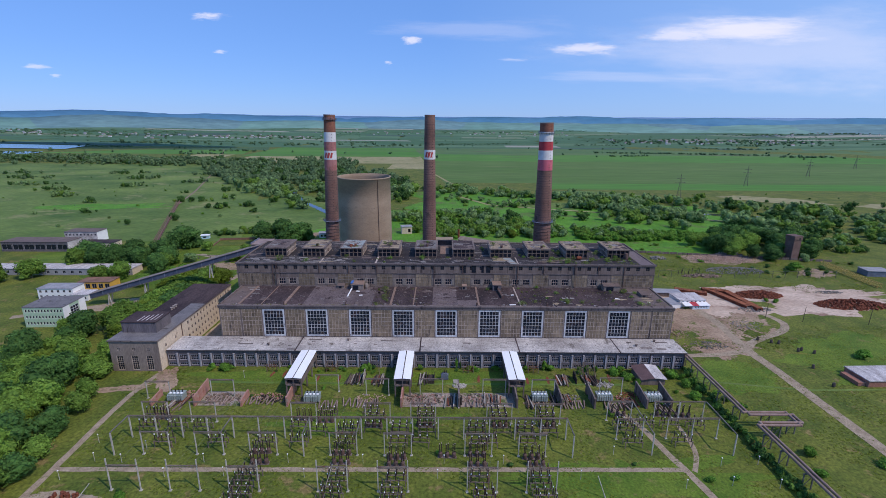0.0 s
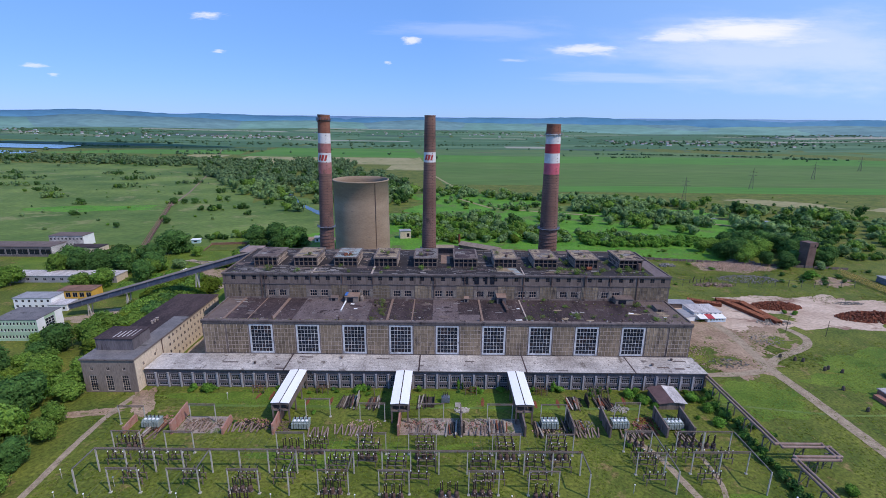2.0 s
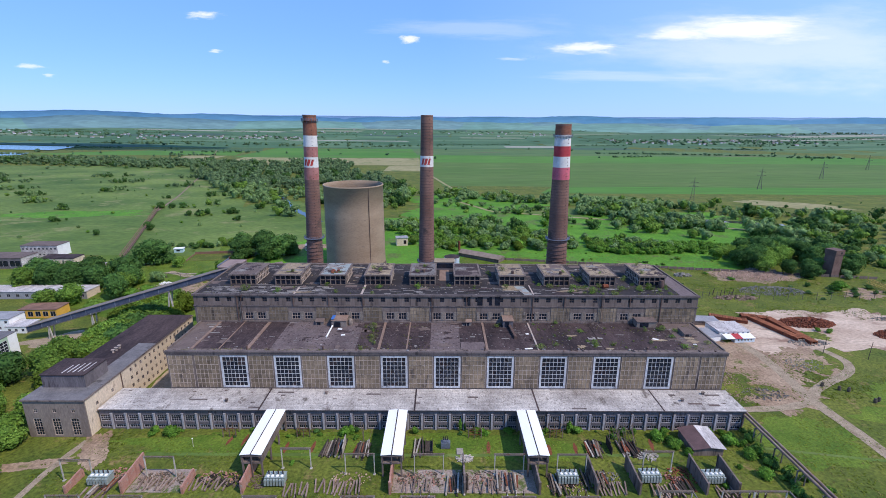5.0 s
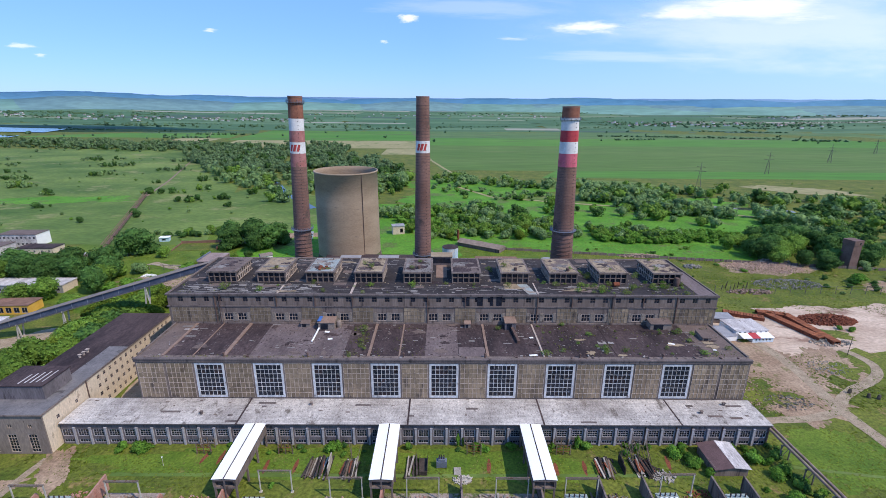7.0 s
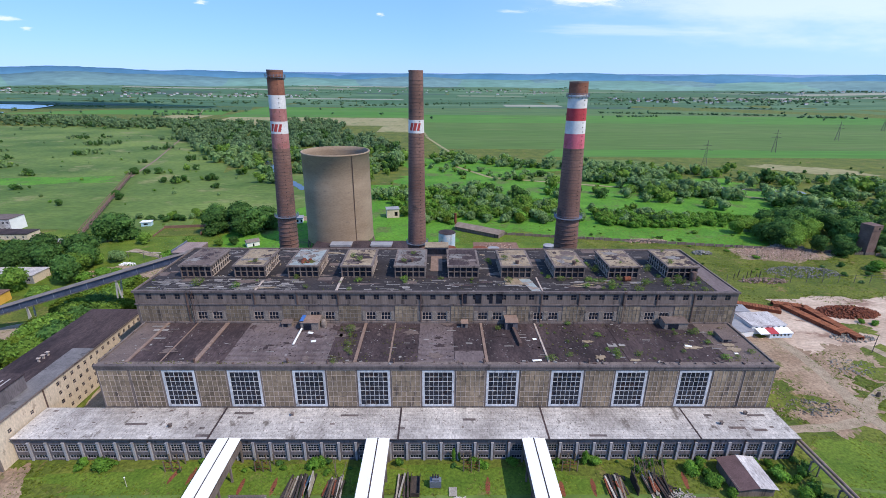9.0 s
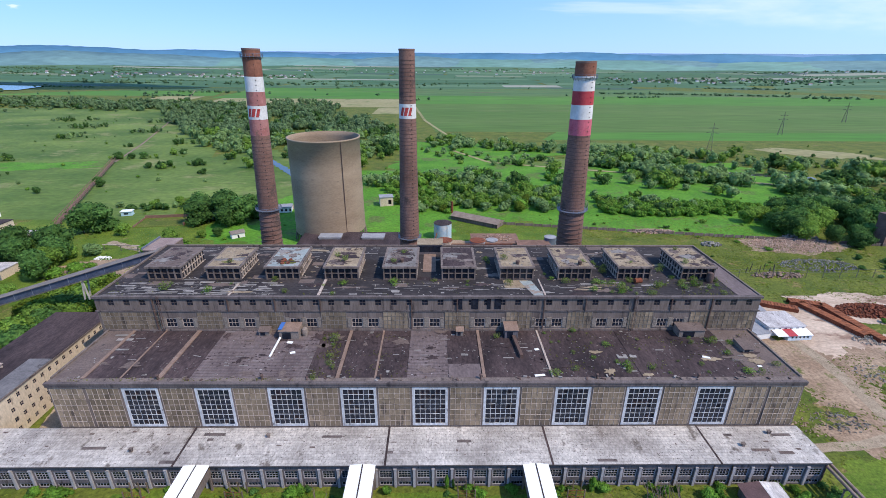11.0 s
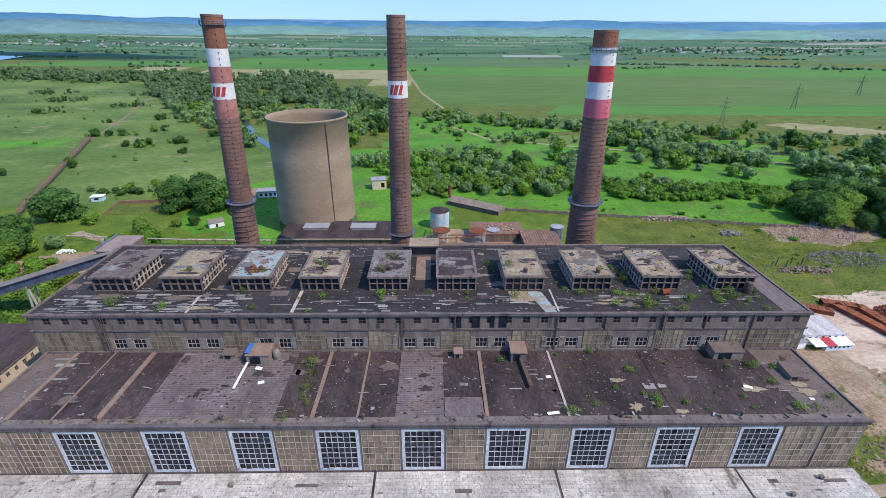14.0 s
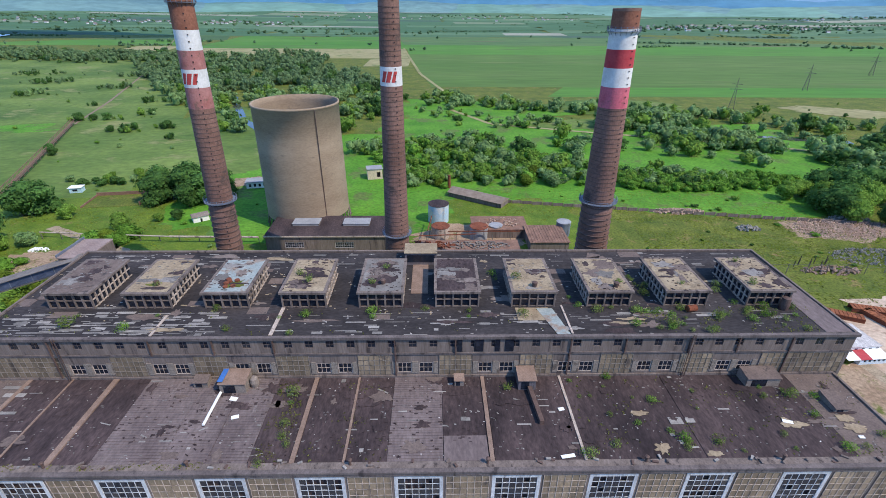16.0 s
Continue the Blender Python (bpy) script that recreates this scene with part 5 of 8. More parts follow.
for x in (-105, 105):
    part("parapet", Geo().box(x - 0.3, x + 0.3, 26.15, 51, 23.4, 23.95), CONCRETE, hall)
part("wall_flashing", Geo().box(-105, 105, 50.6, 50.98, 23.4, 24.1), CONCRETE, hall)
for x in (-75.3, -46.7, -13.9, 14.1, 46.7, 75.3):
    part("vent_stub", Geo().lathe([(0.28, 23.6), (0.28, 24.8), (0.45, 24.85), (0.45, 25.1), (0.1, 25.3)], 10, (x, 25.6)), HOOP, hall)
rrg = random.Random(17)


def scatter(parent, name, material, n, x0, x1, y0, y1, z, w, d, avoid=()):
    """Loose torn strips lying on a roof, along x."""
    for _ in range(n):
        x, y = rrg.uniform(x0, x1), rrg.uniform(y0, y1)
        if any(a - 1 < x < b + 1 and c < y < e for a, b, c, e in avoid):
            continue
        ww, dd = rrg.uniform(*w), rrg.uniform(*d)
        part(name, Geo().box(-ww / 2, ww / 2, -dd / 2, dd / 2, 0, 0.05), material, parent, at=pose(x, y, z, 0, 0, rrg.choice([0, 0, 0, rrg.uniform(-30, 30)])))


scatter(hall, "torn_strip", PALE_FELT, 50, -103, 103, 27, 50, 23.56, (0.4, 3.2), (0.12, 0.45))
scatter(hall, "loose_sheet", PALE_FELT, 14, -103, 103, 27, 50, 23.57, (0.6, 1.6), (0.5, 1.2))
for x, y, w, d in ((-96.5, 45.5, 5, 1.2), (-94, 40, 4, 0.8), (-98, 48, 6, 1.0), (57.7, 36, 3, 2), (61, 36, 2, 1.2)):
    part("loose_sheet", Geo().box(x - w / 2, x + w / 2, y - d / 2, y + d / 2, 23.58, 23.66), PALE_FELT, hall)
for x, y, w, d, a in ((-41.8, 38.2, 1.6, 1.0, 20), (-44.2, 43.7, 1.8, 1.1, -10), (32.6, 39.7, 1.4, 0.9, 15), (82.9, 35.4, 2.2, 0.9, -15), (96.3, 31, 1.2, 0.7, 0), (31, 27, 3.0, 0.8, 10)):
    part("white_panel", Geo().box(-w / 2, w / 2, -d / 2, d / 2, 0, 0.1), WHITE, hall, at=pose(x, y, 23.62, 3, 2, a))


def specks(name, parent, material, n, x0, x1, y0, y1, z, size, seed, avoid=()):
    """Countless small chips of felt and mortar on a roof."""
    rg = random.Random(seed)
    q = Geo()
    for _ in range(n):
        x, y = rg.uniform(x0, x1), rg.uniform(y0, y1)
        if any(a < x < b and c < y < e for a, b, c, e in avoid) or noise.noise((x * 0.09, y * 0.13, seed)) < rg.uniform(-0.5, 0.25):
            continue
        s, d, a = size * rg.uniform(0.4, 1.5), size * rg.uniform(0.3, 0.7), rg.choice([0, 0, rg.uniform(0, 3)])
        q.obox((x, y), math.degrees(a), s, d, z, z + 0.04)
    tagged(part(name, q, material, parent), kind="stuff")


specks("felt_debris", hall, PALE_FELT, 900, -104, 104, 26.4, 50.4, 23.55, 0.2, 1)
specks("mortar_debris", hall, ROOF_PALE, 160, -104, 104, 26.4, 50.4, 23.55, 0.15, 2)
specks("dark_debris", hall, ROOF_TAR, 600, -67, 14, 26.4, 50.4, 23.6, 0.3, 3)
specks("felt_debris", annex, ROOF_BROWN, 1500, -122, 105, 10.4, 23.4, 8.335, 0.11, 4)
specks("felt_debris", annex, ROOF_TAR, 520, -122, 105, 10.4, 23.4, 8.335, 0.12, 14)
# kerb clutter along the front edge
for _ in range(45):
    x = rrg.uniform(-103, 103)
    part("kerb_debris", Geo().box(-rrg.uniform(0.2, 0.7), rrg.uniform(0.2, 0.7), -0.2, 0.25, 0, rrg.uniform(0.15, 0.45)), rrg.choice([CONCRETE, HOOP, PALE_FELT]), hall, at=pose(x, rrg.uniform(24.8, 26.6), 23.62, 0, 0, rrg.uniform(0, 180)))


def weeds(spots, z, lo=0.5, hi=0.9):
    for x, y in spots:
        ob = thing("roof_weed", "green sapling growing out of the old roof", "plant", "roof weeds")
        s = rrg.uniform(lo, hi)
        tm, cm = TREE_WEED[rrg.randrange(3)]
        ob.matrix_basis = pose(x, y, z, 0, 0, rrg.uniform(0, 360)) @ Matrix.Diagonal((s, s, s * rrg.uniform(0.8, 1.2), 1))
        part("stem", tm, None, ob)
        part("foliage", cm, None, ob)


# roof huts
def roof_hut(x0, x1, y0, y1, h, wallm, roofm, lab, slope=0.5):
    th = thing("roof_hut", lab, "hut", "roof huts", at=pose(x0, y0, 23.5))
    w, d = x1 - x0, y1 - y0
    part("wall", Geo().box(0, w, 0, d, 0, h - slope), wallm, th)
    q = Geo()
    q.v += [(-0.2, -0.3, h - slope), (w + 0.2, -0.3, h - slope), (w + 0.2, d, h), (-0.2, d, h), (-0.2, -0.3, h - slope - 0.15), (w + 0.2, -0.3, h - slope - 0.15), (w + 0.2, d, h - 0.15), (-0.2, d, h - 0.15)]
    q.f += [(0, 1, 2, 3), (7, 6, 5, 4), (0, 4, 5, 1), (1, 5, 6, 2), (2, 6, 7, 3), (3, 7, 4, 0)]
    part("roof", q, roofm, th)
    part("opening", Geo().box(w * 0.15, w * 0.6, -0.06, -0.01, 0.2, (h - slope) * 0.8), GLASS, th)
    return th


SLATE = mat("grey_brown_board", (0.2, 0.16, 0.14), (0.28, 0.23, 0.2), scale=0.5, fine=3, fine_amount=0.3)
BLUEBOARD = mat("blue_board", (0.04, 0.14, 0.42), (0.06, 0.18, 0.5), scale=0.5, fine=3, fine_amount=0.2)
big_hut = roof_hut(-48.0, -41.8, 45.6, 50.3, 3.6, SLATE, BROWN_STRIP, "brown roof hut with a blue board on its side")
part("blue_panel", Geo().box(-0.28, 1.0, 0.2, 4.6, 3.5, 3.62), BLUEBOARD, big_hut)
part("round_cowl", Geo().lathe([(0.9, 0), (1.1, 1.2), (0.9, 2.4), (0.5, 2.8)], 14, (7.4, 2.6)), SLATE, big_hut)
roof_hut(-55.2, -51.8, 47.6, 50.0, 2.2, SLATE, ROOF_BROWN, "small brown roof hut")
roof_hut(23.6, 27.8, 46.0, 50.6, 3.6, LEANWALL, BROWN_STRIP, "grey roof hut with a brown sheet roof")
roof_hut(8.2, 10.4, 47.4, 49.4, 2.4, SLATE, BROWN_STRIP, "small brown roof hut")
roof_hut(79.8, 88.0, 46.4, 50.4, 3.2, SLATE, ROOF_BROWN, "long dark roof hut with torn sheets")
roof_hut(95.6, 98.8, 38.0, 43.6, 1.8, SLATE, ROOF_BROWN, "low broken roof hut")
solid("white_chute", Geo().tube((-47.5, 44.9, 24.6), (-47.9, 35.8, 23.85), 0.32, n=10), WHITE, "white pipe chute lying on the felt roof", "pipe")
solid("dark_duct", Geo().beam((26.3, 45.9, 24.2), (27.2, 35.4, 24.1), 1.0, 1.2), HOOP, "long dark duct lying on the felt roof", "duct")

# ---- roof monitors of the boiler house ----
def blob(cx, cy, rx, ry, z, x0, x1, y0, y1, seed):
    """A torn scrap of roofing with a ragged outline, kept inside a rectangle."""
    q = Geo()
    n = 26
    for i in range(n):
        a = 2 * math.pi * i / n
        r = 1 + 0.7 * noise.noise((math.cos(a) * 2 + seed, math.sin(a) * 2, seed)) + 0.45 * noise.noise((math.cos(a) * 7 + seed, math.sin(a) * 7, 2.0))
        q.v.append((min(max(cx + rx * r * math.cos(a), x0), x1), min(max(cy + ry * r * math.sin(a), y0), y1), z))
    q.v.append((min(max(cx, x0), x1), min(max(cy, y0), y1), z))
    q.v += [(v[0], v[1], z - 0.03) for v in q.v[:n]]
    for i in range(n):
        k = (i + 1) % n
        q.f += [(n, i, k), (i, n + 1 + i, n + 1 + k, k)]
    return q


MON = [-96.3 + 20.0 * i for i in range(8)] + [64.2, 86.4]
TOPS = [ROOF_BROWN, TAN, ROOF_BLUE, TAN, PALE_FELT, ROOF_TAR, TAN, TAN, TAN, TAN]
post_f = Geo().box(-0.2, 0.2, -0.1, 0.35, 0.0, 4.4).mesh("post", CONCRETE)
post_s = Geo().box(-0.2, 0.2, -0.2, 0.2, 0.0, 4.4).mesh("post", LATTICE)
for k, bx in enumerate(MON):
    st = thing("roof_monitor", "flat-roofed rooftop ventilation monitor with gridded sides", "roof structure", "roof monitors", at=pose(bx, 63.6, 35.75))
    part("roof", Geo().box(-0.5, 11.7, -0.6, 17.6, 4.4, 5.0), CONCRETE, st)
    part("covering", Geo().box(0.3, 10.9, 0.2, 16.9, 5.0, 5.02), TOPS[k], st)
    for j in range(9):
        x, y = rrg.uniform(1, 10), rrg.uniform(1, 16)
        m = rrg.choice([TOPS[k], ROOF_TAR, ROOF_TAR, PALE_FELT, ROOF_BROWN, LEAF_MOSS if j > 5 else CONCRETE])
        part("torn_felt", blob(x, y, rrg.uniform(0.8, 3.6), rrg.uniform(0.4, 2.2), 5.03 + 0.008 * j, 0.4, 10.8, 0.3, 16.8, rrg.uniform(0, 50)), m, st)
    for i in range(6):
        part("post", post_f, None, st, at=pose(11.2 * i / 5, 0, 0))
    for i in range(1, 9):
        for x in (0, 11.2):
            part("post", post_s, None, st, at=pose(x, 17 * i / 9, 0))
    for z in (0.1, 2.3):
        part("rail", Geo().box(-0.1, 11.3, -0.05, 0.3, z, z + 0.25), CONCRETE, st)
        part("rail", Geo().box(-0.14, 0.14, 0.3, 17, z, z + 0.25), LATTICE, st)
        part("rail", Geo().box(11.06, 11.34, 0.3, 17, z, z + 0.25), LATTICE, st)
    part("pane", Geo().box(0.12, 11.08, 0.4, 16.8, 0, 4.35), GLASS, st)
    if k in (1, 4, 6, 7):
        part("cowl", Geo().lathe([(0.6, 5.05), (0.7, 5.9), (0.75, 6.3), (0.3, 6.5)], 12, (rrg.uniform(5, 8), rrg.uniform(1.5, 4))), HOOP, st)
    if k == 2:
        for _ in range(6):
            part("rust_drum", Geo().lathe([(0.1, 5.05), (0.65, 5.05), (0.65, 5.45), (0.1, 5.5)], 12, (rrg.uniform(3.5, 8), rrg.uniform(2, 6))), RUST, st)
    if k == 8:
        part("fallen_drum", Geo().tube((5, -2.6, 0.9), (7.4, -2.2, 0.9), 0.9, n=14), RUST, st)
    if k == 9:
        part("fallen_drum", Geo().lathe([(1.1, 0.1), (1.2, 1.5), (1.0, 3.4), (0.5, 3.6)], 14, (9.0, -1.6)), HOOP, st)
# felt patches of the boiler roof
part("roof_slab", Geo().box(-107, 106.7, BY + 0.5, 95, 35.2, 35.75), TAR_BLACK, boiler)
frg = random.Random(44)
for x0, x1, y0, y1, n in ((-106, -46, 52, 62.4, 130), (-106, -60, 82, 94, 50), (-46, 100, 52, 62.4, 70), (-50, 100, 83, 94, 50)):
    q = Geo()
    for _ in range(n):
        x, y, w, d = frg.uniform(x0, x1 - 6), frg.uniform(y0, y1 - 1), frg.uniform(0.8, 6.5), frg.choice([0.15, 0.22, 0.4, 0.9])
        q.box(x, x + w, y, y + d, 35.75, 35.765 + frg.uniform(0.004, 0.02))
    tagged(part("peeling_felt", q, PALE_FELT, boiler), kind="stuff")
BOXED = [(b - 0.7, b + 12.0, 62.9, 81.4) for b in MON]
specks("felt_debris", boiler, PALE_FELT, 800, -106, 105, 52, 94, 35.76, 0.26, 5, BOXED)
specks("mortar_debris", boiler, TAN, 350, -106, 105, 58, 86, 35.76, 0.3, 6, BOXED)
for k, bx in enumerate(MON):
    specks("roof_debris", boiler, rrg.choice([PALE_FELT, ROOF_TAR, ROOF_BROWN]), 90, bx, bx + 11.2, 63.3, 81, 40.82, 0.28, 30 + k)
scatter(boiler, "felt_patch", ROOF_BROWN, 30, -105, 104, 52, 94, 35.755, (2, 7), (1, 4), [(b - 0.5, b + 12, 63, 81.5) for b in MON])
for x, w in ((-36.2, 0.9), (-64.8, 0.6), (36.9, 0.5)):
    part("roof_flashing", Geo().box(x - w / 2, x + w / 2, 52, 64 if x > -60 else 60.5, 35.75, 35.95), LATTICE, boiler)
q = Geo()
q.v += [(30.0, 62.6, 35.8), (34.2, 62.6, 35.8), (36.4, 51.7, 35.8), (33.2, 51.7, 35.8), (30.0, 62.6, 35.9), (34.2, 62.6, 35.9), (36.4, 51.7, 35.9), (33.2, 51.7, 35.9)]
q.f += [(0, 1, 2, 3), (7, 6, 5, 4), (0, 4, 5, 1), (1, 5, 6, 2), (2, 6, 7, 3), (3, 7, 4, 0)]
part("pale_sheet", q, ROOF_BLUE, boiler)
part("tan_patch", Geo().box(24.5, 33.2, 57.5, 63.0, 35.77, 35.85), TAN, boiler)
part("corrugated_strip", Geo().box(99.5, 106.2, 52, 78, 35.76, 35.86), CORR, boiler)
part("kerb", Geo().box(-107.2, 106.9, 94.3, 95.1, 35.75, 36.2).box(-107.2, -106.6, 51.5, 94.3, 35.75, 36.2).box(106.3, 106.9, 51.5, 94.3, 35.75, 36.2), CONCRETE, boiler)
lk = thing("roof_link", "low dark rooftop link block between two monitors", "roof structure", at=pose(-5.6, 86, 35.75))
part("wall", Geo().box(0, 9.6, 0, 6, 0, 4.0), LEANWALL, lk)
part("roof", Geo().box(-0.2, 9.8, -0.3, 6.2, 4.0, 4.3), TAN, lk)
part("window", Geo().box(0.6, 9.0, -0.06, -0.01, 1.0, 3.4), GLASS, lk)
part("planked_bay", Geo().box(-3.2, 1.5, 70, 86, 35.76, 35.9), BROWN_STRIP, boiler)
for x in (-35.5, -6.3, -88.7, 77.8, 36.5, 8.4, 65.7, -65, 50, 91, -50):
    part("downpipe", Geo().box(x - 0.16, x + 0.16, BY - 0.42, BY - 0.14, 23.9 + (0 if abs(x) % 3 < 2 else 6.8), 35.4), HOOP, boiler)
# dark plates on the wall stand for the shade in broken-out panels
for x0, x1 in ((8.8, 10.0), (13.0, 15.2), (18.0, 19.2), (20.4, 22.6)):
    part("broken_panel", Geo().box(x0, x1, BY - 0.08, BY - 0.02, 31.4, 35.2), GLASS, boiler)
for x in (-86.5, 66.0):
    part("fire_ladder", Geo().box(x - 0.35, x - 0.25, BY - 0.9, BY - 0.75, 23.6, 36.6).box(x + 0.25, x + 0.35, BY - 0.9, BY - 0.75, 23.6, 36.6).box(x - 0.3, x + 0.3, BY - 0.85, BY - 0.3, 35.6, 35.7), HOOP, boiler)
# annex roof clutter
for x, y in ((86, 16), (96, 20.5), (-45, 20), (-80, 15)):
    part("roof_vent", Geo().box(x - 0.35, x + 0.35, y - 0.35, y + 0.35, 8.3, 9.2).box(x - 0.5, x + 0.5, y - 0.5, y + 0.5, 9.2, 9.35), CONCRETE, annex)
for x, y, w in ((90, 14.5, 5), (96.5, 13.6, 4)):
    part("felt_patch", Geo().box(x - w / 2, x + w / 2, y - 0.5, y + 0.5, 8.3, 8.36), ROOF_BROWN, annex)
scatter(annex, "felt_patch", ROOF_BROWN, 26, -120, 104, 11.5, 23, 8.33, (0.3, 1.6), (0.15, 0.7))
for i in range(46):
    x = -121.6 + 5 * i
    if rrg.random() < 0.28:
        part("downpipe", Geo().box(x + 2.0, x + 2.25, YF - 0.3, YF - 0.05, 0, 7.6), HOOP, annex)
    if rrg.random() < 0.16:
        part("boarded_pane", Geo().box(x - 1.5, x + 1.5, YF + 0.02, YF + 0.1, 1.9, 2.9), WHITE, annex)

for j in range(70):
    x, y = rrg.uniform(-104, 104), rrg.uniform(53, 93)
    if not any(b - 1 < x < b + 12.5 and 61 < y < 83 for b in MON):
        part("torn_felt", blob(x, y, rrg.uniform(1, 5), rrg.uniform(0.3, 1.4), 35.79 + 0.002 * (j % 8), -106, 106, 52, 94, j * 1.7), rrg.choice([PALE_FELT, ROOF_BROWN, ROOF_TAR, TAN, CONCRETE]), boiler)
for j in range(60):
    x, y = rrg.uniform(-103, 103), rrg.uniform(27, 50)
    part("torn_felt", blob(x, y, rrg.uniform(0.6, 3), rrg.uniform(0.3, 1.6), 23.66 + 0.002 * (j % 8), -104, 104, 26.5, 50.5, j * 2.3), rrg.choice([ROOF_BROWN, ROOF_TAR, ROOF_TAR, TAN if x > 40 else ROOF_TAR]), hall)


# ---- switchyard in front ----
def gantry(x0, x1, y, h, over=0.0, cat="gantry"):
    """A portal of two slender posts and a lattice beam."""
    th = thing("gantry", "slender grey steel portal gantry in the switchyard", "gantry", "switchyard gantries", at=pose(x0, y, 0))
    w = x1 - x0
    for x in (0, w):
        part("post", Geo().box(x - 0.14, x + 0.14, -0.14, 0.14, -0.2, h + over).box(x - 0.4, x + 0.4, -0.4, 0.4, -0.2, 0.25), CONC_POST, th)
    b = Geo().box(-0.3, w + 0.3, -0.2, -0.08, h - 0.1, h + 0.1).box(-0.3, w + 0.3, 0.08, 0.2, h - 0.1, h + 0.1).box(-0.3, w + 0.3, -0.06, 0.06, h - 0.6, h - 0.48)
    n = int(w / 0.9)
    for i in range(n):
        b.beam((w * i / n, 0, h), (w * (i + 0.5) / n, 0, h - 0.54), 0.07)
        b.beam((w * (i + 0.5) / n, 0, h - 0.54), (w * (i + 1) / n, 0, h), 0.07)
    part("beam", b, RUSTY_BEAM, th)
    return th


CONC_POST = mat("pale_concrete_post", (0.36, 0.335, 0.29), (0.56, 0.525, 0.46), scale=0.6, fine=4, fine_amount=0.2)
RUSTY_BEAM = mat("rust_stained_grey_steel", (0.15, 0.115, 0.095), (0.25, 0.2, 0.17), scale=0.3, fine=4, fine_amount=0.3, stain=(0.16, 0.075, 0.045), stain_scale=0.6, stain_cut=0.54)
PORCELAIN = mat("dark_glazed_porcelain", (0.03, 0.022, 0.02), (0.06, 0.04, 0.035), scale=1, fine=5, rough=0.25, bump=0.05)
TIMBER = mat("weathered_timber", (0.18, 0.125, 0.1), (0.31, 0.23, 0.19), scale=0.5, fine=4, fine_amount=0.3, vary=0.25)
RED_WALL = mat("red_plastered_brick", (0.36, 0.17, 0.13), (0.45, 0.25, 0.2), scale=0.3, fine=3, fine_amount=0.25, stain=(0.32, 0.29, 0.26), stain_scale=0.6, stain_cut=0.56)
TRANSFO = mat("pale_grey_green_machine_paint", (0.22, 0.27, 0.26), (0.34, 0.39, 0.37), scale=0.5, fine=3, rough=0.5)
CABLE = mat("bare_conductor", (0.12, 0.12, 0.12), (0.2, 0.2, 0.2), scale=1, fine=4, rough=0.5, metal=0.5)

GRID = [-99.5, -82.0, -64.5, -38.3, -20.5, 5.8, 23.4]
for x in GRID:
    gantry(x, x + 8.8, -46.4, 8.6)
    gantry(x, x + 8.8, -62.0, 8.8, 2.2)
for x in (-109.7, -92.6, -56.2, -29.5, -13, 14.5, 32.0):
    gantry(x, x + 9.0, -29.2, 8.3)
for x, y in ((-117.5, -14.5), (-93, -13), (-52.5, -9), (-32, -11.5), (-10.5, -11.5), (14.5, -11.5), (34, -11.5), (61.5, -10)):
    gantry(x, x + 9.0, y, 7.6)
for x, y in ((58.8, -27), (76.1, -27), (85.2, -27), (58.7, -37.5), (76.2, -37), (85.0, -36.8)):
    gantry(x, x + 8.8, y, 8.2)

long = thing("busbar_gantry", "long grey lattice busbar gantry on many posts", "gantry")
px = [-108.6 + 8.8 * i for i in range(18)]
for x in px:
    part("post", Geo().box(x - 0.18, x + 0.18, -38.2, -37.84, -0.2, 8.5), CONC_POST, long)
b = Geo().box(-109, 41.3, -38.3, -38.16, 8.5, 8.72).box(-109, 41.3, -37.9, -37.76, 8.5, 8.72).box(-109, 41.3, -38.08, -37.98, 7.9, 8.02)
for i in range(120):
    x = -109 + 150.3 * i / 120
    b.beam((x, -38.03, 8.5), (x + 0.62, -38.03, 8.0), 0.07).beam((x + 0.62, -38.03, 8.0), (x + 1.25, -38.03, 8.5), 0.07)
part("beam", b, RUSTY_BEAM, long)
for x in (-108.8, -73.4, -46.8, -29.4, 41.0):
    part("cross_beam", Geo().box(x - 0.15, x + 0.15, -47.0, -38.4, 8.4, 8.7), STEEL, long)
for x in (-108.8, -46.8, 41.0):
    part("post", Geo().box(x - 0.18, x + 0.18, -47.2, -46.84, -0.2, 8.4), CONC_POST, long)
for x, y in ((67.6, -45.5), (94.6, -45.5)):
    th = thing("bracing_frame", "slanting grey steel bracing frame of the switchyard", "gantry", "bracing frames")
    part("post", Geo().box(x - 0.17, x + 0.17, y - 0.17, y + 0.17, -0.2, 8.2), CONC_POST, th)
    part("beam", Geo().beam((x, y, 8.1), (x, -27, 8.1), 0.3), STEEL, th)


def insulator(q, x, y, z0, h):
    prof = [(0.1, z0)]
    n = 5
    for i in range(n):
        z = z0 + h * i / n
        prof += [(0.11, z + 0.02), (0.23, z + h / n * 0.45), (0.11, z + h / n * 0.9)]
    q.lathe(prof + [(0.1, z0 + h)], 6, (x, y))


iso = thing("isolator_switch", "rusty three-pole isolator with dark porcelain insulators", "switchgear", "isolator switches", at=pose(-95, -42, 0))
for y in (-1.1, 1.1):
    part("support_rail", Geo().box(-3.2, 3.2, y - 0.12, y + 0.12, 2.2, 2.4), RUSTY_BEAM, iso)
for x in (-2.9, 2.9):
    for y in (-1.1, 1.1):
        part("leg", Geo().box(x - 0.12, x + 0.12, y - 0.12, y + 0.12, -0.1, 2.2), RUSTY_BEAM, iso)
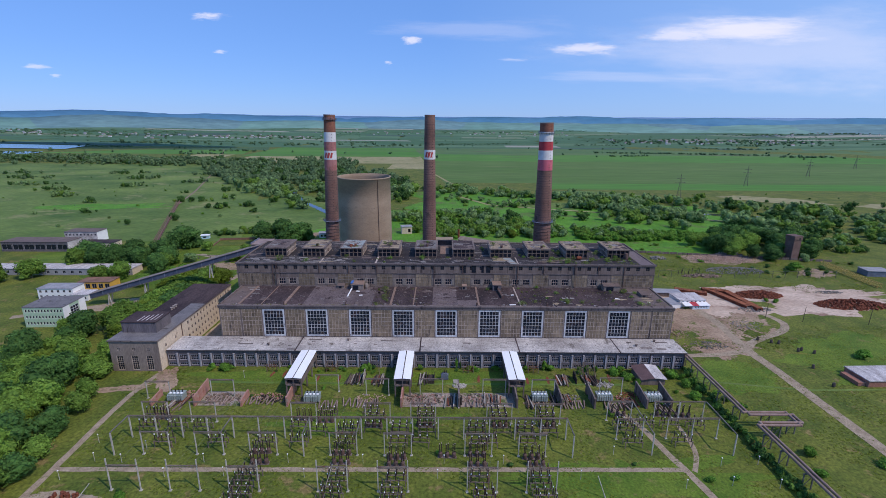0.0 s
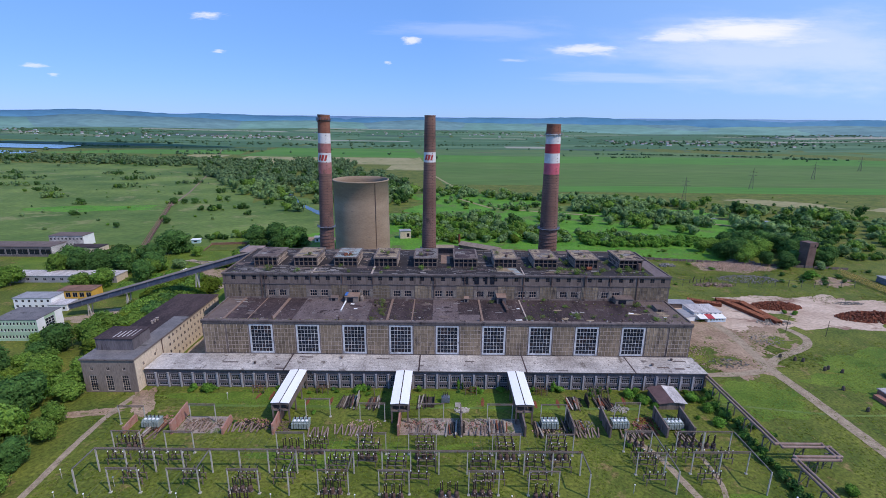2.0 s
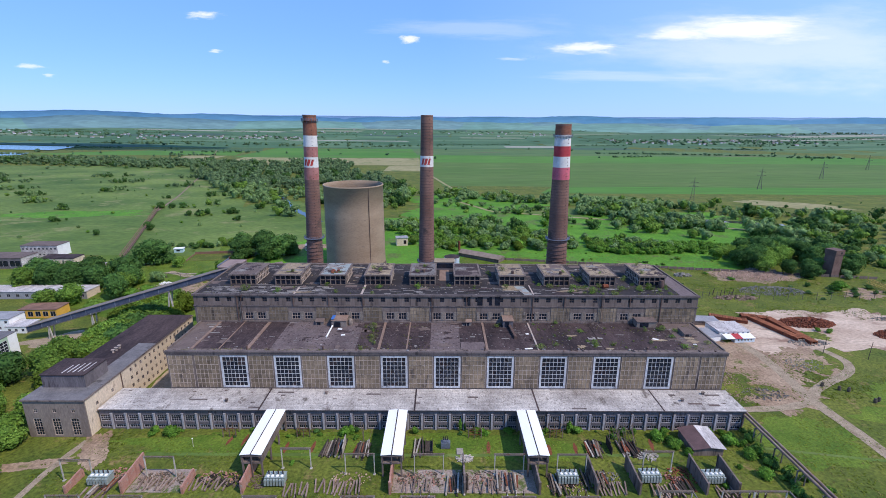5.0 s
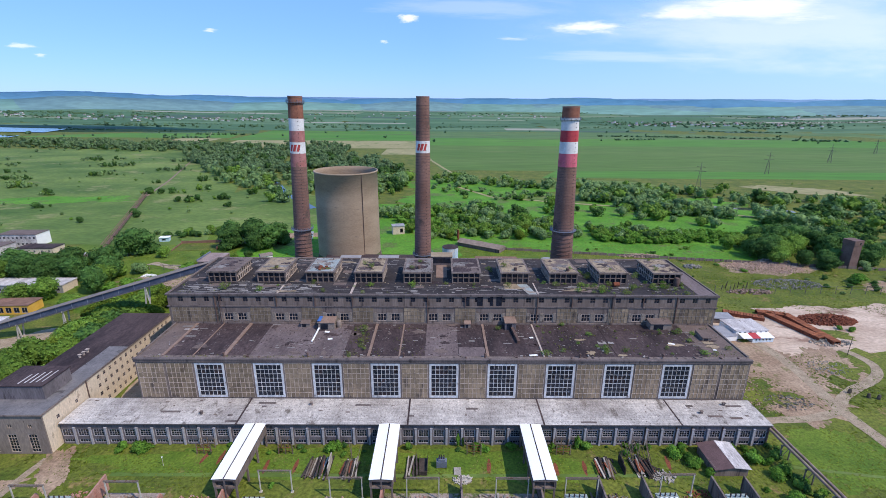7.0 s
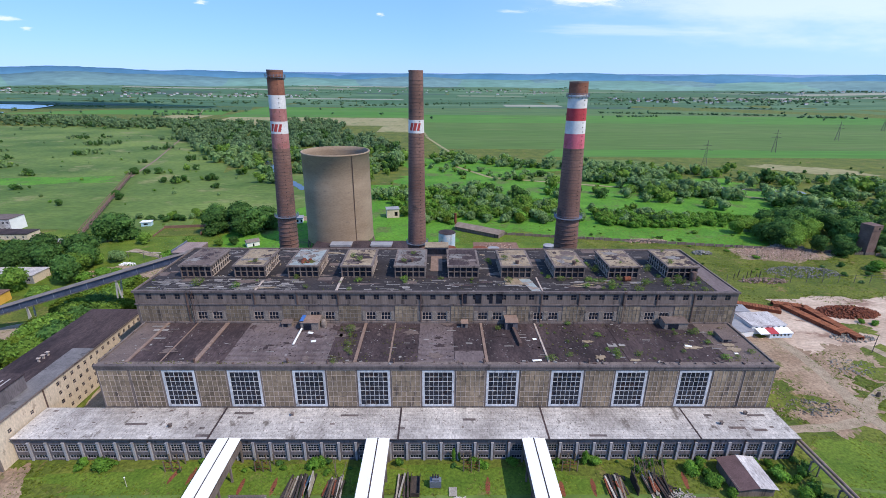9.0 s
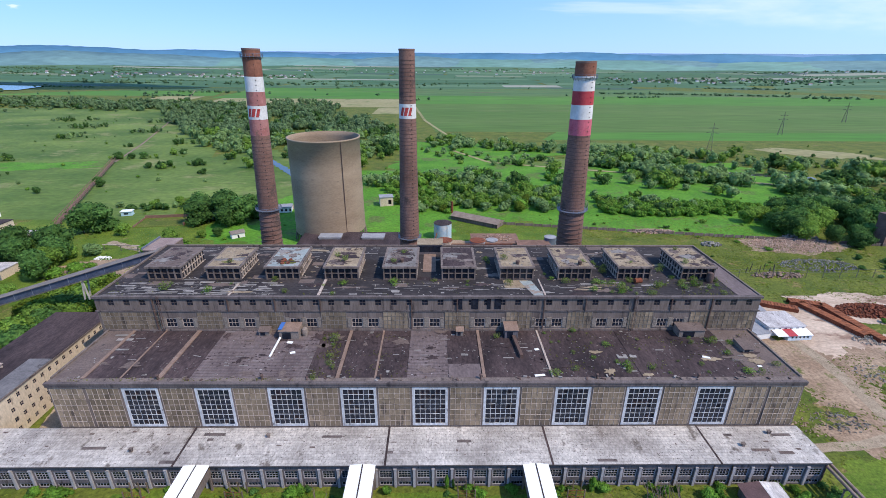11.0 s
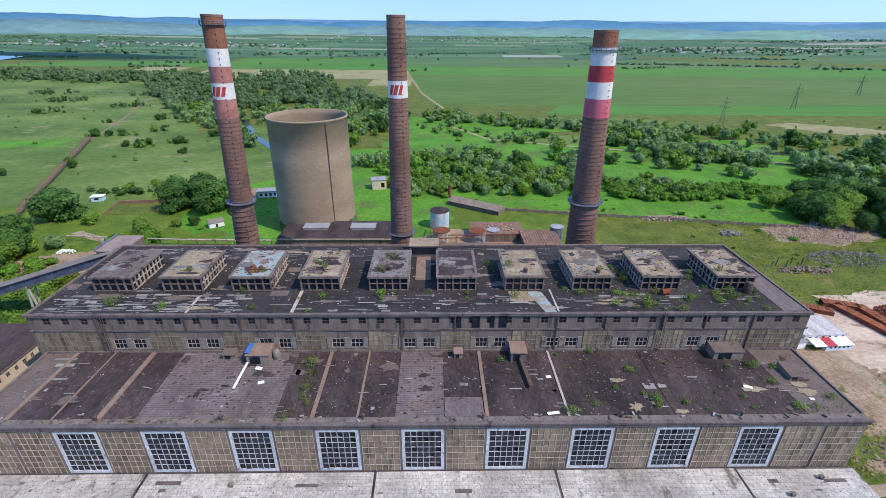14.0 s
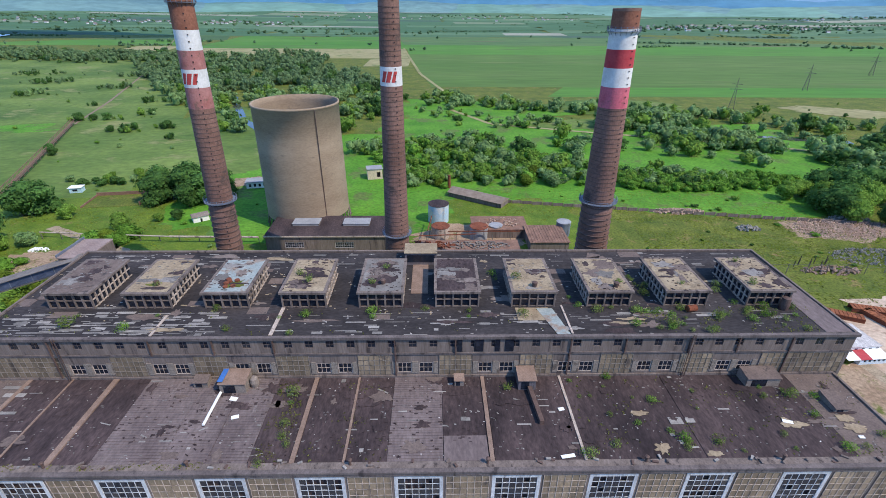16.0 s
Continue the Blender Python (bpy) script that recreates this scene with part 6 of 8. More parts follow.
for x in (-2.4, 0, 2.4):
    for y in (-1.1, 1.1):
        q = Geo()
        insulator(q, x, y, 2.4, 2.5)
        part("insulator", q, PORCELAIN, iso)
    part("switch_arm", Geo().beam((x, -1.4, 5.0), (x, 1.4, 5.05), 0.1), STEEL, iso)
    part("cap", Geo().lathe([(0.16, 4.88), (0.18, 5.15), (0.08, 5.3)], 8, (x, -1.1)), WHITE, iso)
brk = thing("circuit_breaker", "old circuit breaker with three tall dark bushings", "switchgear", "circuit breakers", at=pose(-60, -50.5, 0))
for x in (-2.2, 0, 2.2):
    part("tank", Geo().lathe([(0.0, 0.2), (0.62, 0.25), (0.7, 0.5), (0.7, 1.6), (0.55, 1.85), (0.2, 1.9)], 12, (x, 0)), HOOP, brk)
    for s in (-0.3, 0.3):
        q = Geo()
        insulator(q, x + s, s * 0.8, 1.85, 3.2)
        part("bushing", q, PORCELAIN, brk)
        part("cap", Geo().lathe([(0.13, 5.0), (0.17, 5.15), (0.06, 5.4)], 6, (x + s, s * 0.8)), LATTICE, brk)
part("base", Geo().box(-3.1, 3.1, -0.6, 0.6, -0.05, 0.2), CONCRETE, brk)
srg = random.Random(3)
for x in GRID[2:]:
    for y in (-34.0, -42.0, -57.0, -59.6, -64.2, -66.6, -69.2):
        if (x, y) != (-64.5, -34.0):
            copy_thing(iso, pose(x + 4.4 + srg.uniform(-0.8, 0.8), y + srg.uniform(-0.7, 0.7), 0, 0, 0, srg.uniform(-3, 3)))
    copy_thing(brk, pose(x + 4.4 + srg.uniform(-0.6, 0.6), -50.6 + srg.uniform(-0.8, 0.8), 0))
for x, y in ((-105, -34), (-52, -33.5), (-28, -25), (-8, -24.5), (19, -24.5), (37, -24.5), (-50, -41.5), (-9, -41.5), (14, -41.5), (63, -31), (63, -41), (80, -31), (80, -40.5), (89, -31.5), (63, -34.5), (-26, -34), (-7, -33), (-107, -26.5), (-43.5, -25.8), (-25.3, -28.5), (-7.3, -28), (19, -28.5), (36.2, -28.5), (-45, -36), (-35, -36), (-16.5, -36), (-6.9, -36), (10, -36), (19.4, -36), (27, -36), (35.6, -36), (71, -31), (-95, -34), (-86, -34), (-77, -42), (-95, -42)):
    copy_thing(iso, pose(x, y, 0, 0, 0, srg.uniform(-4, 4)))
for x, y in ((-52, -28), (-104, -27.5), (-44, -29), (-26, -31.5), (-8, -31), (19, -31), (36, -31), (-34.4, -46), (-16.2, -48), (0, -47), (9.7, -46.4), (27.5, -47.5), (-61, -45.5), (64, -24), (81, -24), (88, -24.5)):
    copy_thing(brk, pose(x, y, 0, 0, 0, srg.uniform(-4, 4)))

# slack conductors between the gantries
wires = thing("overhead_conductors", "thin slack conductors hung between the switchyard gantries", "cables")
for x in GRID:
    for d in (1.8, 4.4, 7.0):
        pts = []
        for (ya, za), (yb, zb) in (((-62, 8.5), (-46.4, 8.3)), ((-46.4, 8.3), (-38, 8.2)), ((-38, 8.2), (-29.2, 8.0))):
            pts += [(x + d, ya + (yb - ya) * i / 6, za + (zb - za) * i / 6 - 2.0 * i / 6 * (1 - i / 6)) for i in range(6)]
        pts.append((x + d, -29.2, 8.0))
        q = Geo()
        for i, p in enumerate(pts):
            q.v += [(p[0] - 0.025, p[1], p[2]), (p[0], p[1], p[2] + 0.03), (p[0] + 0.025, p[1], p[2])]
            if i:
                k = 3 * i
                q.f += [(k - 3, k - 2, k + 1, k), (k - 2, k - 1, k + 2, k + 1), (k - 1, k - 3, k, k + 2)]
        part("conductor", q, CABLE, wires)

# blast walls of the transformer bays
for x, m, lab in ((-113.2, RED_WALL, "red-stained"), (-96.6, RED_WALL, "red-stained"), (-78.8, RED_WALL, "red-stained"), (-61.2, RED_WALL, "red-stained"), (-17.4, RED_WALL, "red-stained"),
                  (4.8, CONCRETE, "grey concrete"), (27.0, CONCRETE, "grey concrete"), (44.2, CONCRETE, "grey concrete"), (56.8, CONCRETE, "grey concrete"), (76.8, CONCRETE, "grey concrete"), (86.2, CONCRETE, "grey concrete")):
    low = x in (-78.8, -113.2)
    yb, ht = (-12.5, 3.0) if low else (-8.0, 5.2)
    w = thing("blast_wall", lab + " blast wall of a transformer bay", "wall", "blast walls", at=pose(x, 0, 0))
    q = Geo()
    q.v += [(-0.25, -19.8, -0.2), (0.25, -19.8, -0.2), (0.25, yb, -0.2), (-0.25, yb, -0.2), (-0.25, -19.8, ht * 0.8), (0.25, -19.8, ht * 0.8), (0.25, yb, ht), (-0.25, yb, ht)]
    q.f += [(3, 2, 1, 0), (4, 5, 6, 7), (0, 1, 5, 4), (1, 2, 6, 5), (2, 3, 7, 6), (3, 0, 4, 7)]
    part("slab", q, m, w)
    for y in (-19.4, -16, -12.6):
        if y < yb:
            part("pier", Geo().box(-0.4, 0.4, y - 0.3, y + 0.3, -0.2, ht * 0.8 + 0.15), m, w)
BAYFLOOR = mat("pinkish_rubble_floor", (0.25, 0.19, 0.16), (0.36, 0.29, 0.25), scale=0.3, fine=1.8, fine_amount=0.4, stain=(0.1, 0.13, 0.04), stain_scale=0.25, stain_cut=0.52)
for x0, x1 in ((-96, -79.4), (-17, 4.4), (5.4, 26.6)):
    solid("bay_floor", Geo().box(x0, x1, -19.2, -9.5, -0.1, 0.08), BAYFLOOR, "bare pinkish floor of an empty bay", "floor", kind="structure")

tr = thing("transformer", "pale grey transformer with a row of bushings", "transformer", "transformers", at=pose(-105.5, -15, 0))
part("tank", Geo().box(-2.9, 2.9, -1.3, 1.3, 0.5, 2.9).box(-3.05, 3.05, -1.45, 1.45, 2.9, 3.05), TRANSFO, tr)
for i in range(7):
    x = -2.7 + 0.9 * i
    part("radiator", Geo().box(x - 0.32, x + 0.32, -2.1, -1.35, 0.7, 2.75), TRANSFO, tr)
for i in range(4):
    x = -2.1 + 1.4 * i
    q = Geo()
    insulator(q, x, 0.3, 3.05, 1.3)
    part("bushing", q, PORCELAIN, tr)
    part("cap", Geo().lathe([(0.45, 3.05), (0.5, 3.3), (0.2, 3.5)], 10, (x, -0.7)), WHITE, tr)
part("skid", Geo().box(-3, 3, -1.2, -0.9, 0, 0.5).box(-3, 3, 0.9, 1.2, 0, 0.5), RUST, tr)
for x, y in ((-52.4, -15.2), (36.6, -14), (62, -13.5), (81.4, -13.8)):
    copy_thing(tr, pose(x, y, 0, 0, 0, srg.uniform(-2, 2)))

beam_mesh = Geo().box(-0.22, 0.22, -2.6, 2.6, 0, 0.4).mesh("rail_beam", TIMBER)
for cx, cy, n, w in ((-45, -18, 7, 8), (-36, -17, 6, 8), (12, -17, 6, 8), (50, -17.5, 8, 9), (66, -18.5, 8, 9), (-88, -16, 8, 10), (-72, -16, 9, 12), (-30, -17.5, 8, 9), (-9, -16.5, 8, 9), (84, -19.5, 6, 7), (-104, -20, 5, 8)):
    th = thing("beam_stack", "untidy rows of weathered beams on the ground", "beams", "beam stacks", at=pose(cx, cy, 0))
    for i in range(n):
        part("beam", beam_mesh, None, th, at=pose(-w / 2 + w * i / n + srg.uniform(-0.2, 0.2), srg.uniform(-0.5, 0.5), 0.02 + (0.35 if srg.random() < 0.25 else 0), srg.uniform(-6, 6), 0, srg.uniform(-14, 14)))
for x, yy in ((-75, 5), (-70, 4.5), (-54.6, 0.8), (-45.6, 0.8), (13.9, 1), (34.4, 0), (43.3, 0.5), (70, 3)):
    patch("rust_strip", x, yy, 0.65, 3.0, RUST, 0.05, srg.uniform(-12, 2), 0.15, int(x) + 99, "narrow rust-red strip of bare ground")
# timber, sleepers and scrap between the bridges
DARKWOOD = mat("tarred_timber", (0.03, 0.024, 0.022), (0.075, 0.058, 0.05), scale=0.5, fine=3, fine_amount=0.4, vary=0.3)
BROWNWOOD = mat("weathered_brown_timber", (0.13, 0.095, 0.07), (0.22, 0.17, 0.13), scale=0.5, fine=3, fine_amount=0.4, vary=0.3)
PALEWOOD = mat("bleached_timber", (0.3, 0.26, 0.22), (0.44, 0.4, 0.35), scale=0.5, fine=3, fine_amount=0.3, vary=0.3)
long_beams = [Geo().box(-0.24, 0.24, -l / 2, l / 2, 0, 0.36).mesh("sleeper", m) for l, m in ((8.6, DARKWOOD), (7.4, BROWNWOOD), (8.2, PALEWOOD), (6.0, DARKWOOD), (5.0, RUST))]
for cx, cy, n, w in ((-38, 0, 22, 7.5), (-28.6, -0.6, 15, 4.6), (-9.6, 0, 9, 3.6), (49.5, -0.4, 16, 5), (61, 1, 18, 6), (-103, -16, 10, 5), (3, -16, 12, 7), (18, -15, 12, 8), (46, -14, 14, 8), (72, -16, 10, 6), (33, -16, 8, 4)):
    th = thing("timber_stack", "long untidy stack of tarred and bleached timber", "timber", "timber stacks", at=pose(cx, cy, 0))
    for i in range(n):
        part("sleeper", srg.choice(long_beams), None, th, at=pose(-w / 2 + w * i / n + srg.uniform(-0.3, 0.3), srg.uniform(-0.8, 0.8), 0.02 + srg.choice([0, 0, 0.36, 0.72]), srg.uniform(-2.5, 2.5), srg.uniform(-8, 8), srg.uniform(-9, 6)))
pole = Geo().tube((0, 0, 0), (0, 0, 6.5), 0.1, 0.08, 6).mesh("pole", BROWNWOOD)
for cx, cy, n in ((60, 3, 9), (63.5, 4, 7), (57.5, 4.5, 5), (-28, 3.5, 3)):
    th = thing("leaning_poles", "bundle of brown poles leaning together", "poles", "leaning poles", at=pose(cx, cy, 0))
    for i in range(n):
        part("pole", pole, None, th, at=pose(srg.uniform(-1.6, 1.6), srg.uniform(-1.6, 1.6), 0, srg.uniform(-38, 8), srg.uniform(-32, 20), 0))
for x, y0, y1, h, m, lab in ((-34.8, -2.8, 3.0, 3.6, PALEWOOD, "upright pale concrete slab"), (54.6, -2.4, 3.4, 3.2, DARKWOOD, "upright dark steel plate")):
    solid("upright_slab", Geo().box(x - 0.15, x + 0.15, y0, y1, -0.1, h * 0.8).box(x - 0.15, x + 0.15, y0 + 2, y1, h * 0.8, h), m, lab + " standing in the grass", "slab")
bin_ = thing("open_bin", "long dark open steel bin", "bin", at=pose(-6.3, 0.6, 0))
part("side", Geo().box(-1.3, -1.15, -3.4, 3.6, 0, 1.5), DARKWOOD, bin_)
part("side", Geo().box(1.15, 1.3, -3.4, 3.6, 0, 1.5), DARKWOOD, bin_)
part("end", Geo().box(-1.15, 1.15, -3.4, -3.25, 0, 1.5), DARKWOOD, bin_)
part("base", Geo().box(-1.15, 1.15, -3.25, 3.6, 0, 0.3), DARKWOOD, bin_)
sg = thing("switch_unit", "dark blue-grey switch unit with porcelain posts", "switchgear", at=pose(-0.7, 1.0, 0))
part("cabinet", Geo().box(-1.6, 1.6, -0.9, 0.9, 0.3, 2.4).box(-1.0, 1.0, -0.7, 0.7, 2.4, 3.0), BLUEMETAL, sg)
for i in range(3):
    q = Geo()
    insulator(q, -0.7 + 0.7 * i, 0, 3.0, 1.4)
    part("bushing", q, PORCELAIN, sg)
part("skid", Geo().box(-1.5, 1.5, -0.8, -0.5, 0, 0.3).box(-1.5, 1.5, 0.5, 0.8, 0, 0.3), RUST, sg)
solid("pallet", Geo().box(3.0, 5.2, -2.6, 0.4, 0.15, 0.3).box(3.1, 3.4, -2.5, 0.3, 0, 0.15).box(4.8, 5.1, -2.5, 0.3, 0, 0.15), PALEWOOD, "pale board pallet lying in the grass", "pallet")
for cx in (-50.2, 9.6, -76, 38):
    th = thing("wire_cage", "rusty wire cage on posts by the annex wall", "cage", "wire cages", at=pose(cx, 7.6, 0))
    for x in (-2.2, 0, 2.2):
        for yy in (-1.4, 1.4):
            part("post", Geo().box(x - 0.13, x + 0.13, yy - 0.13, yy + 0.13, -0.1, 3.8), BROWNWOOD, th)
    for z in (1.2, 2.4, 3.4):
        part("rail", Geo().box(-2.2, 2.2, -1.46, -1.38, z, z + 0.1), RUST, th)
    for i in range(9):
        x = -1.9 + 0.48 * i
        part("bar", Geo().tube((x, -1.42, 0.2), (x + srg.uniform(-0.2, 0.2), -1.42, 3.4), 0.03, n=4), RUST, th)
# debris lying about
for cx, cy, rx, ry, n, m, lab in ((5.5, -4.5, 3, 1.6, 60, PALEWOOD, "small heap of pale broken boards"), (66, -3, 4, 2.5, 70, PALEWOOD, "scattered pale broken boards"), (50, 3.4, 3, 1.6, 40, DARKWOOD, "heap of dark broken boards"), (62, -1, 4, 3, 80, DARKWOOD, "heap of dark broken boards"), (-60, -15, 6, 3, 80, BROWNWOOD, "scattered brown debris"), (-70, -14, 7, 3, 90, DARKWOOD, "scattered dark debris"), (-88, -14, 7, 3, 90, BROWNWOOD, "scattered brown debris"), (10, -14, 8, 3.5, 80, BROWNWOOD, "scattered brown debris"), (-8, -14, 8, 3.5, 80, BROWNWOOD, "scattered brown debris"), (40, -15, 5, 3, 80, DARKWOOD, "scattered dark debris"), (74, -12, 6, 4, 80, RUST, "scattered rusty debris")):
    q = Geo()
    for _ in range(n):
        a, d = srg.uniform(0, 6.28), math.sqrt(srg.random())
        q.obox((cx + rx * d * math.cos(a), cy + ry * d * math.sin(a)), srg.uniform(0, 180), srg.uniform(0.15, 0.9), srg.uniform(0.06, 0.2), 0.0, srg.uniform(0.12, 0.5))
    solid("debris", q, m, lab, "debris", kind="stuff")

# covered bridges from the annex
BRIGHT_WHITE = mat("fresh_white_sheet", (0.88, 0.88, 0.88), (0.92, 0.92, 0.92), scale=0.3, fine=2, fine_amount=0.04, rough=0.55)
for cx in (-60.4, -17.4, 27.7):
    br = thing("covered_bridge", "white-roofed covered cable bridge from the annex", "bridge", "covered bridges", at=pose(cx, 0, 0))
    for s in (-1, 1):
        q = Geo()
        n = 6
        for k in range(n + 1):
            u = 0.2 + 3.15 * k / n
            z = 8.7 - 0.28 * (u / 3.35)
            q.v += [(s * u, -13.2, z), (s * u, 10.1, z), (s * u, -13.2, z - 0.12), (s * u, 10.1, z - 0.12)]
        for k in range(n):
            a, c = 4 * k, 4 * k + 4
            q.f += [(a, c, c + 1, a + 1), (a + 2, a + 3, c + 3, c + 2), (a, a + 2, c + 2, c), (a + 1, c + 1, c + 3, a + 3)]
        part("roof_sheet", q, BRIGHT_WHITE, br)
        part("side_wall", Geo().box(s * 3.15 - 0.1, s * 3.15 + 0.1, -12.8, 10.2, 5.4, 7.4), CONCRETE, br)
        for y in (-12.4, -5, 2.5, 9.8):
            part("column", Geo().box(s * 2.9 - 0.25, s * 2.9 + 0.25, y - 0.25, y + 0.25, -0.2, 5.0 if y > -12 else 8.2), CONCRETE, br)
    part("ridge_gap", Geo().box(-0.2, 0.2, -13.1, 10.1, 8.4, 8.56), ROOF_TAR, br)
    part("deck", Geo().box(-3.1, 3.1, -12.8, 10.3, 4.9, 5.4), CONCRETE, br)
    part("end_frame", Geo().box(-3.1, 3.1, -13.0, -12.8, 7.6, 8.3).box(-0.15, 0.15, -13.0, -12.8, 0, 7.6), SOOTED, br)

# low shed by the annex
sh = thing("low_shed", "low shed with a two-coloured sheet roof", "shed", at=pose(86.4, 0.6, 0) @ Matrix.Diagonal((0.9, 0.86, 1, 1)))
part("wall", Geo().box(-5.4, 5.4, -3.8, -3.6, 0, 2.9).box(-5.6, -5.4, -3.8, 8, 0, 2.9).box(5.4, 5.6, -3.8, 8, 0, 2.9), CONCRETE, sh)
q = Geo()
q.v += [(-6, -4.6, 2.7), (0.3, -4.6, 3.6), (0.3, 9, 3.9), (-6, 9, 3.0), (-6, -4.6, 2.6), (0.3, -4.6, 3.5), (0.3, 9, 3.8), (-6, 9, 2.9)]
q.f += [(0, 1, 2, 3), (7, 6, 5, 4), (0, 4, 5, 1), (1, 5, 6, 2), (2, 6, 7, 3), (3, 7, 4, 0)]
part("roof_sheet", q, mat("dark_brown_roof", (0.1, 0.06, 0.06), (0.15, 0.09, 0.09), scale=0.3, fine=3), sh)
q = Geo()
q.v += [(0.35, -4.6, 3.62), (6.2, -4.6, 3.0), (6.2, 9, 3.3), (0.35, 9, 3.92), (0.35, -4.6, 3.52), (6.2, -4.6, 2.9), (6.2, 9, 3.2), (0.35, 9, 3.82)]
q.f += [(0, 1, 2, 3), (7, 6, 5, 4), (0, 4, 5, 1), (1, 5, 6, 2), (2, 6, 7, 3), (3, 7, 4, 0)]
part("roof_sheet", q, ROOF_PALE, sh)

# paths of the yard
ribbon("yard_path", [(-123, -53.6), (-60, -53.2), (10, -52.6), (75, -52.2)], 1.9, PATH_DIRT, 0.05, "narrow worn concrete path across the grass")
ribbon("yard_path", [(62, -18), (70, -28), (72, -40), (76, -54), (80, -72), (84, -90)], 2.4, PATH_DIRT, 0.06, "narrow worn concrete path across the grass")
ribbon("yard_path", [(84, -30), (84, -44), (78, -53)], 1.6, PATH_DIRT, 0.055, "narrow worn path across the grass")
ribbon("yard_track", [(-124, 4), (-126, -10), (-126, -22), (-124, -45), (-123, -66), (-122, -95)], 2.3, PATH_DIRT, 0.066, "pale worn track along the trees")
patch("dirt_yard", -134, -8, 12, 2.4, DIRT, 0.045, 10, 0.35, 21, "bare earth by the office wing")
patch("dirt_yard", -118, -1, 4.6, 9, DIRT, 0.1, 28, 0.3, 22, "bare earth by the office wing")
patch("concrete_apron", -112, -68, 14, 5.5, PATH_DIRT, 0.06, 0, 0.12, 23, "cracked concrete apron in the grass")
ribbon("yard_path", [(-100, -2.5), (0, -2.8), (74, -2.5)], 1.4, MEADOW, 0.04, "trodden grass lane")

patch("lush_grass", -62, 3, 42, 6.5, GRASS_FRESH, 0.028, 1, 0.3, 81, "bright green grass by the annex")
patch("lush_grass", 18, 2, 40, 7, GRASS_FRESH, 0.03, -1, 0.3, 82, "bright green grass by the annex")
patch("lush_grass", 128, 6, 17, 13, GRASS_FRESH, 0.03, 6, 0.3, 83, "bright green grass by the road")
patch("lush_grass", 195, 20, 36, 22, GRASS_FRESH, 0.03, 8, 0.4, 84, "bright green grass by the road")
patch("lush_grass", -30, -30, 34, 6, GRASS_FRESH, 0.03, 3, 0.45, 85, "bright green grass in the yard")
patch("lush_grass", 60, -56, 40, 9, GRASS_FRESH, 0.03, 3, 0.45, 86, "bright green grass in the yard")

# lamp posts dotted over the yard
for x, y in ((87.6, -50.5), (100, -49.7), (100.2, -59.7), (86.5, -58.7), (71.8, -60), (55, -45.3), (-104, -50.5), (-78, -50), (-69, -56), (-100, -44), (-87, -56.5), (-51, -50), (-44, -56.5), (-3, -56.5), (-1, -50), (18, -50), (41, -56.5), (-27, -50), (-113, -50), (-118, -58), (-86, 1), (-118, -41)):
    lp = thing("yard_lamp", "short pale lamp post with a white head", "lamp post", "yard lamps", at=pose(x, y, 0))
    part("pole", Geo().tube((0, 0, -0.1), (0, 0, 3.2), 0.09, 0.06, 6), CONC_POST, lp)
    part("head", Geo().lathe([(0.1, 3.15), (0.24, 3.2), (0.2, 3.36), (0.1, 3.4)], 10), WHITE, lp)
for x, y, dx, dz in ((-36.6, -61, 2.5, 8), (46.2, -64, -2.5, 7), (-107, -66, 4, 5)):
    th = solid("leaning_pole", Geo().tube((x, y, 0), (x + dx, y + 1, dz), 0.16, 0.12, 6), CONC_POST, "pale pole leaning over the grass", "pole", "leaning poles")
th = thing("scrap_heap", "heap of rust-red scrap drums on the apron", "scrap", at=pose(-111, -64.5, 0))
for i in range(16):
    x, y = srg.uniform(-3.6, 3.6), srg.uniform(-1.6, 1.6)
    part("drum", Geo().lathe([(0.0, 0), (0.42, 0), (0.42, 1.1), (0.0, 1.1)], 10, close=False), RUST, th, at=pose(x, y, 0.05, srg.uniform(-8, 8), srg.uniform(-8, 8), 0))
for _ in range(60):
    x, y = srg.uniform(-105, 100), srg.choice([srg.uniform(6, 10.0), srg.uniform(-70, -5), srg.uniform(5, 9.8)])
    if all(abs(x - c) > 4.5 for c in (-60.4, -17.4, 27.7)) and not (79 < x < 95 and y > -7):
        tree(srg.choice(["bush", "bush", "shrub"]), x, y, srg.uniform(0.22, 0.5))
for x, y, s in ((-97, 7.5, 0.9), (73, 6, 0.8), (77, 2, 0.8), (46, 9, 0.7), (-36, 8, 0.7), (97, 3, 0.9), (100, -3, 0.8), (99, -12, 0.8)):
    tree("bush", x, y, s)

# bushes and creepers along the annex wall
for x, yy, s, sz in ((-103, 8.6, 0.8, 0.9), (-34, 8.6, 0.9, 1.0), (-11.5, 8.4, 0.8, 0.9), (4.6, 9.6, 0.4, 1.7), (12.5, 8.2, 0.8, 0.8), (35, 8.6, 0.7, 0.8), (43.2, 9.2, 0.7, 1.5), (62, 7.6, 0.8, 1.1), (66, 8.4, 0.7, 0.8), (75.6, 6.5, 0.9, 1.2), (78.4, 1.4, 0.9, 1.0), (80, -2.4, 0.9, 0.9), (77, 4, 0.8, 0.9), (93, 8.6, 0.9, 0.8), (98.5, 6, 0.8, 0.9), (101, 2, 0.9, 0.9), (103.5, -2, 0.9, 0.9), (106, -6, 0.9, 0.9), (108.5, -10, 0.8, 0.8), (111, -14, 0.9, 0.9), (113.5, -19, 0.8, 0.8)):
    tree("bush", x, yy, s * 0.5, 0.0, sz * 0.8)
    tree("shrub", x + srg.uniform(-2, 2), yy + 0.4, s * 0.5, 0.0, sz * 0.7)


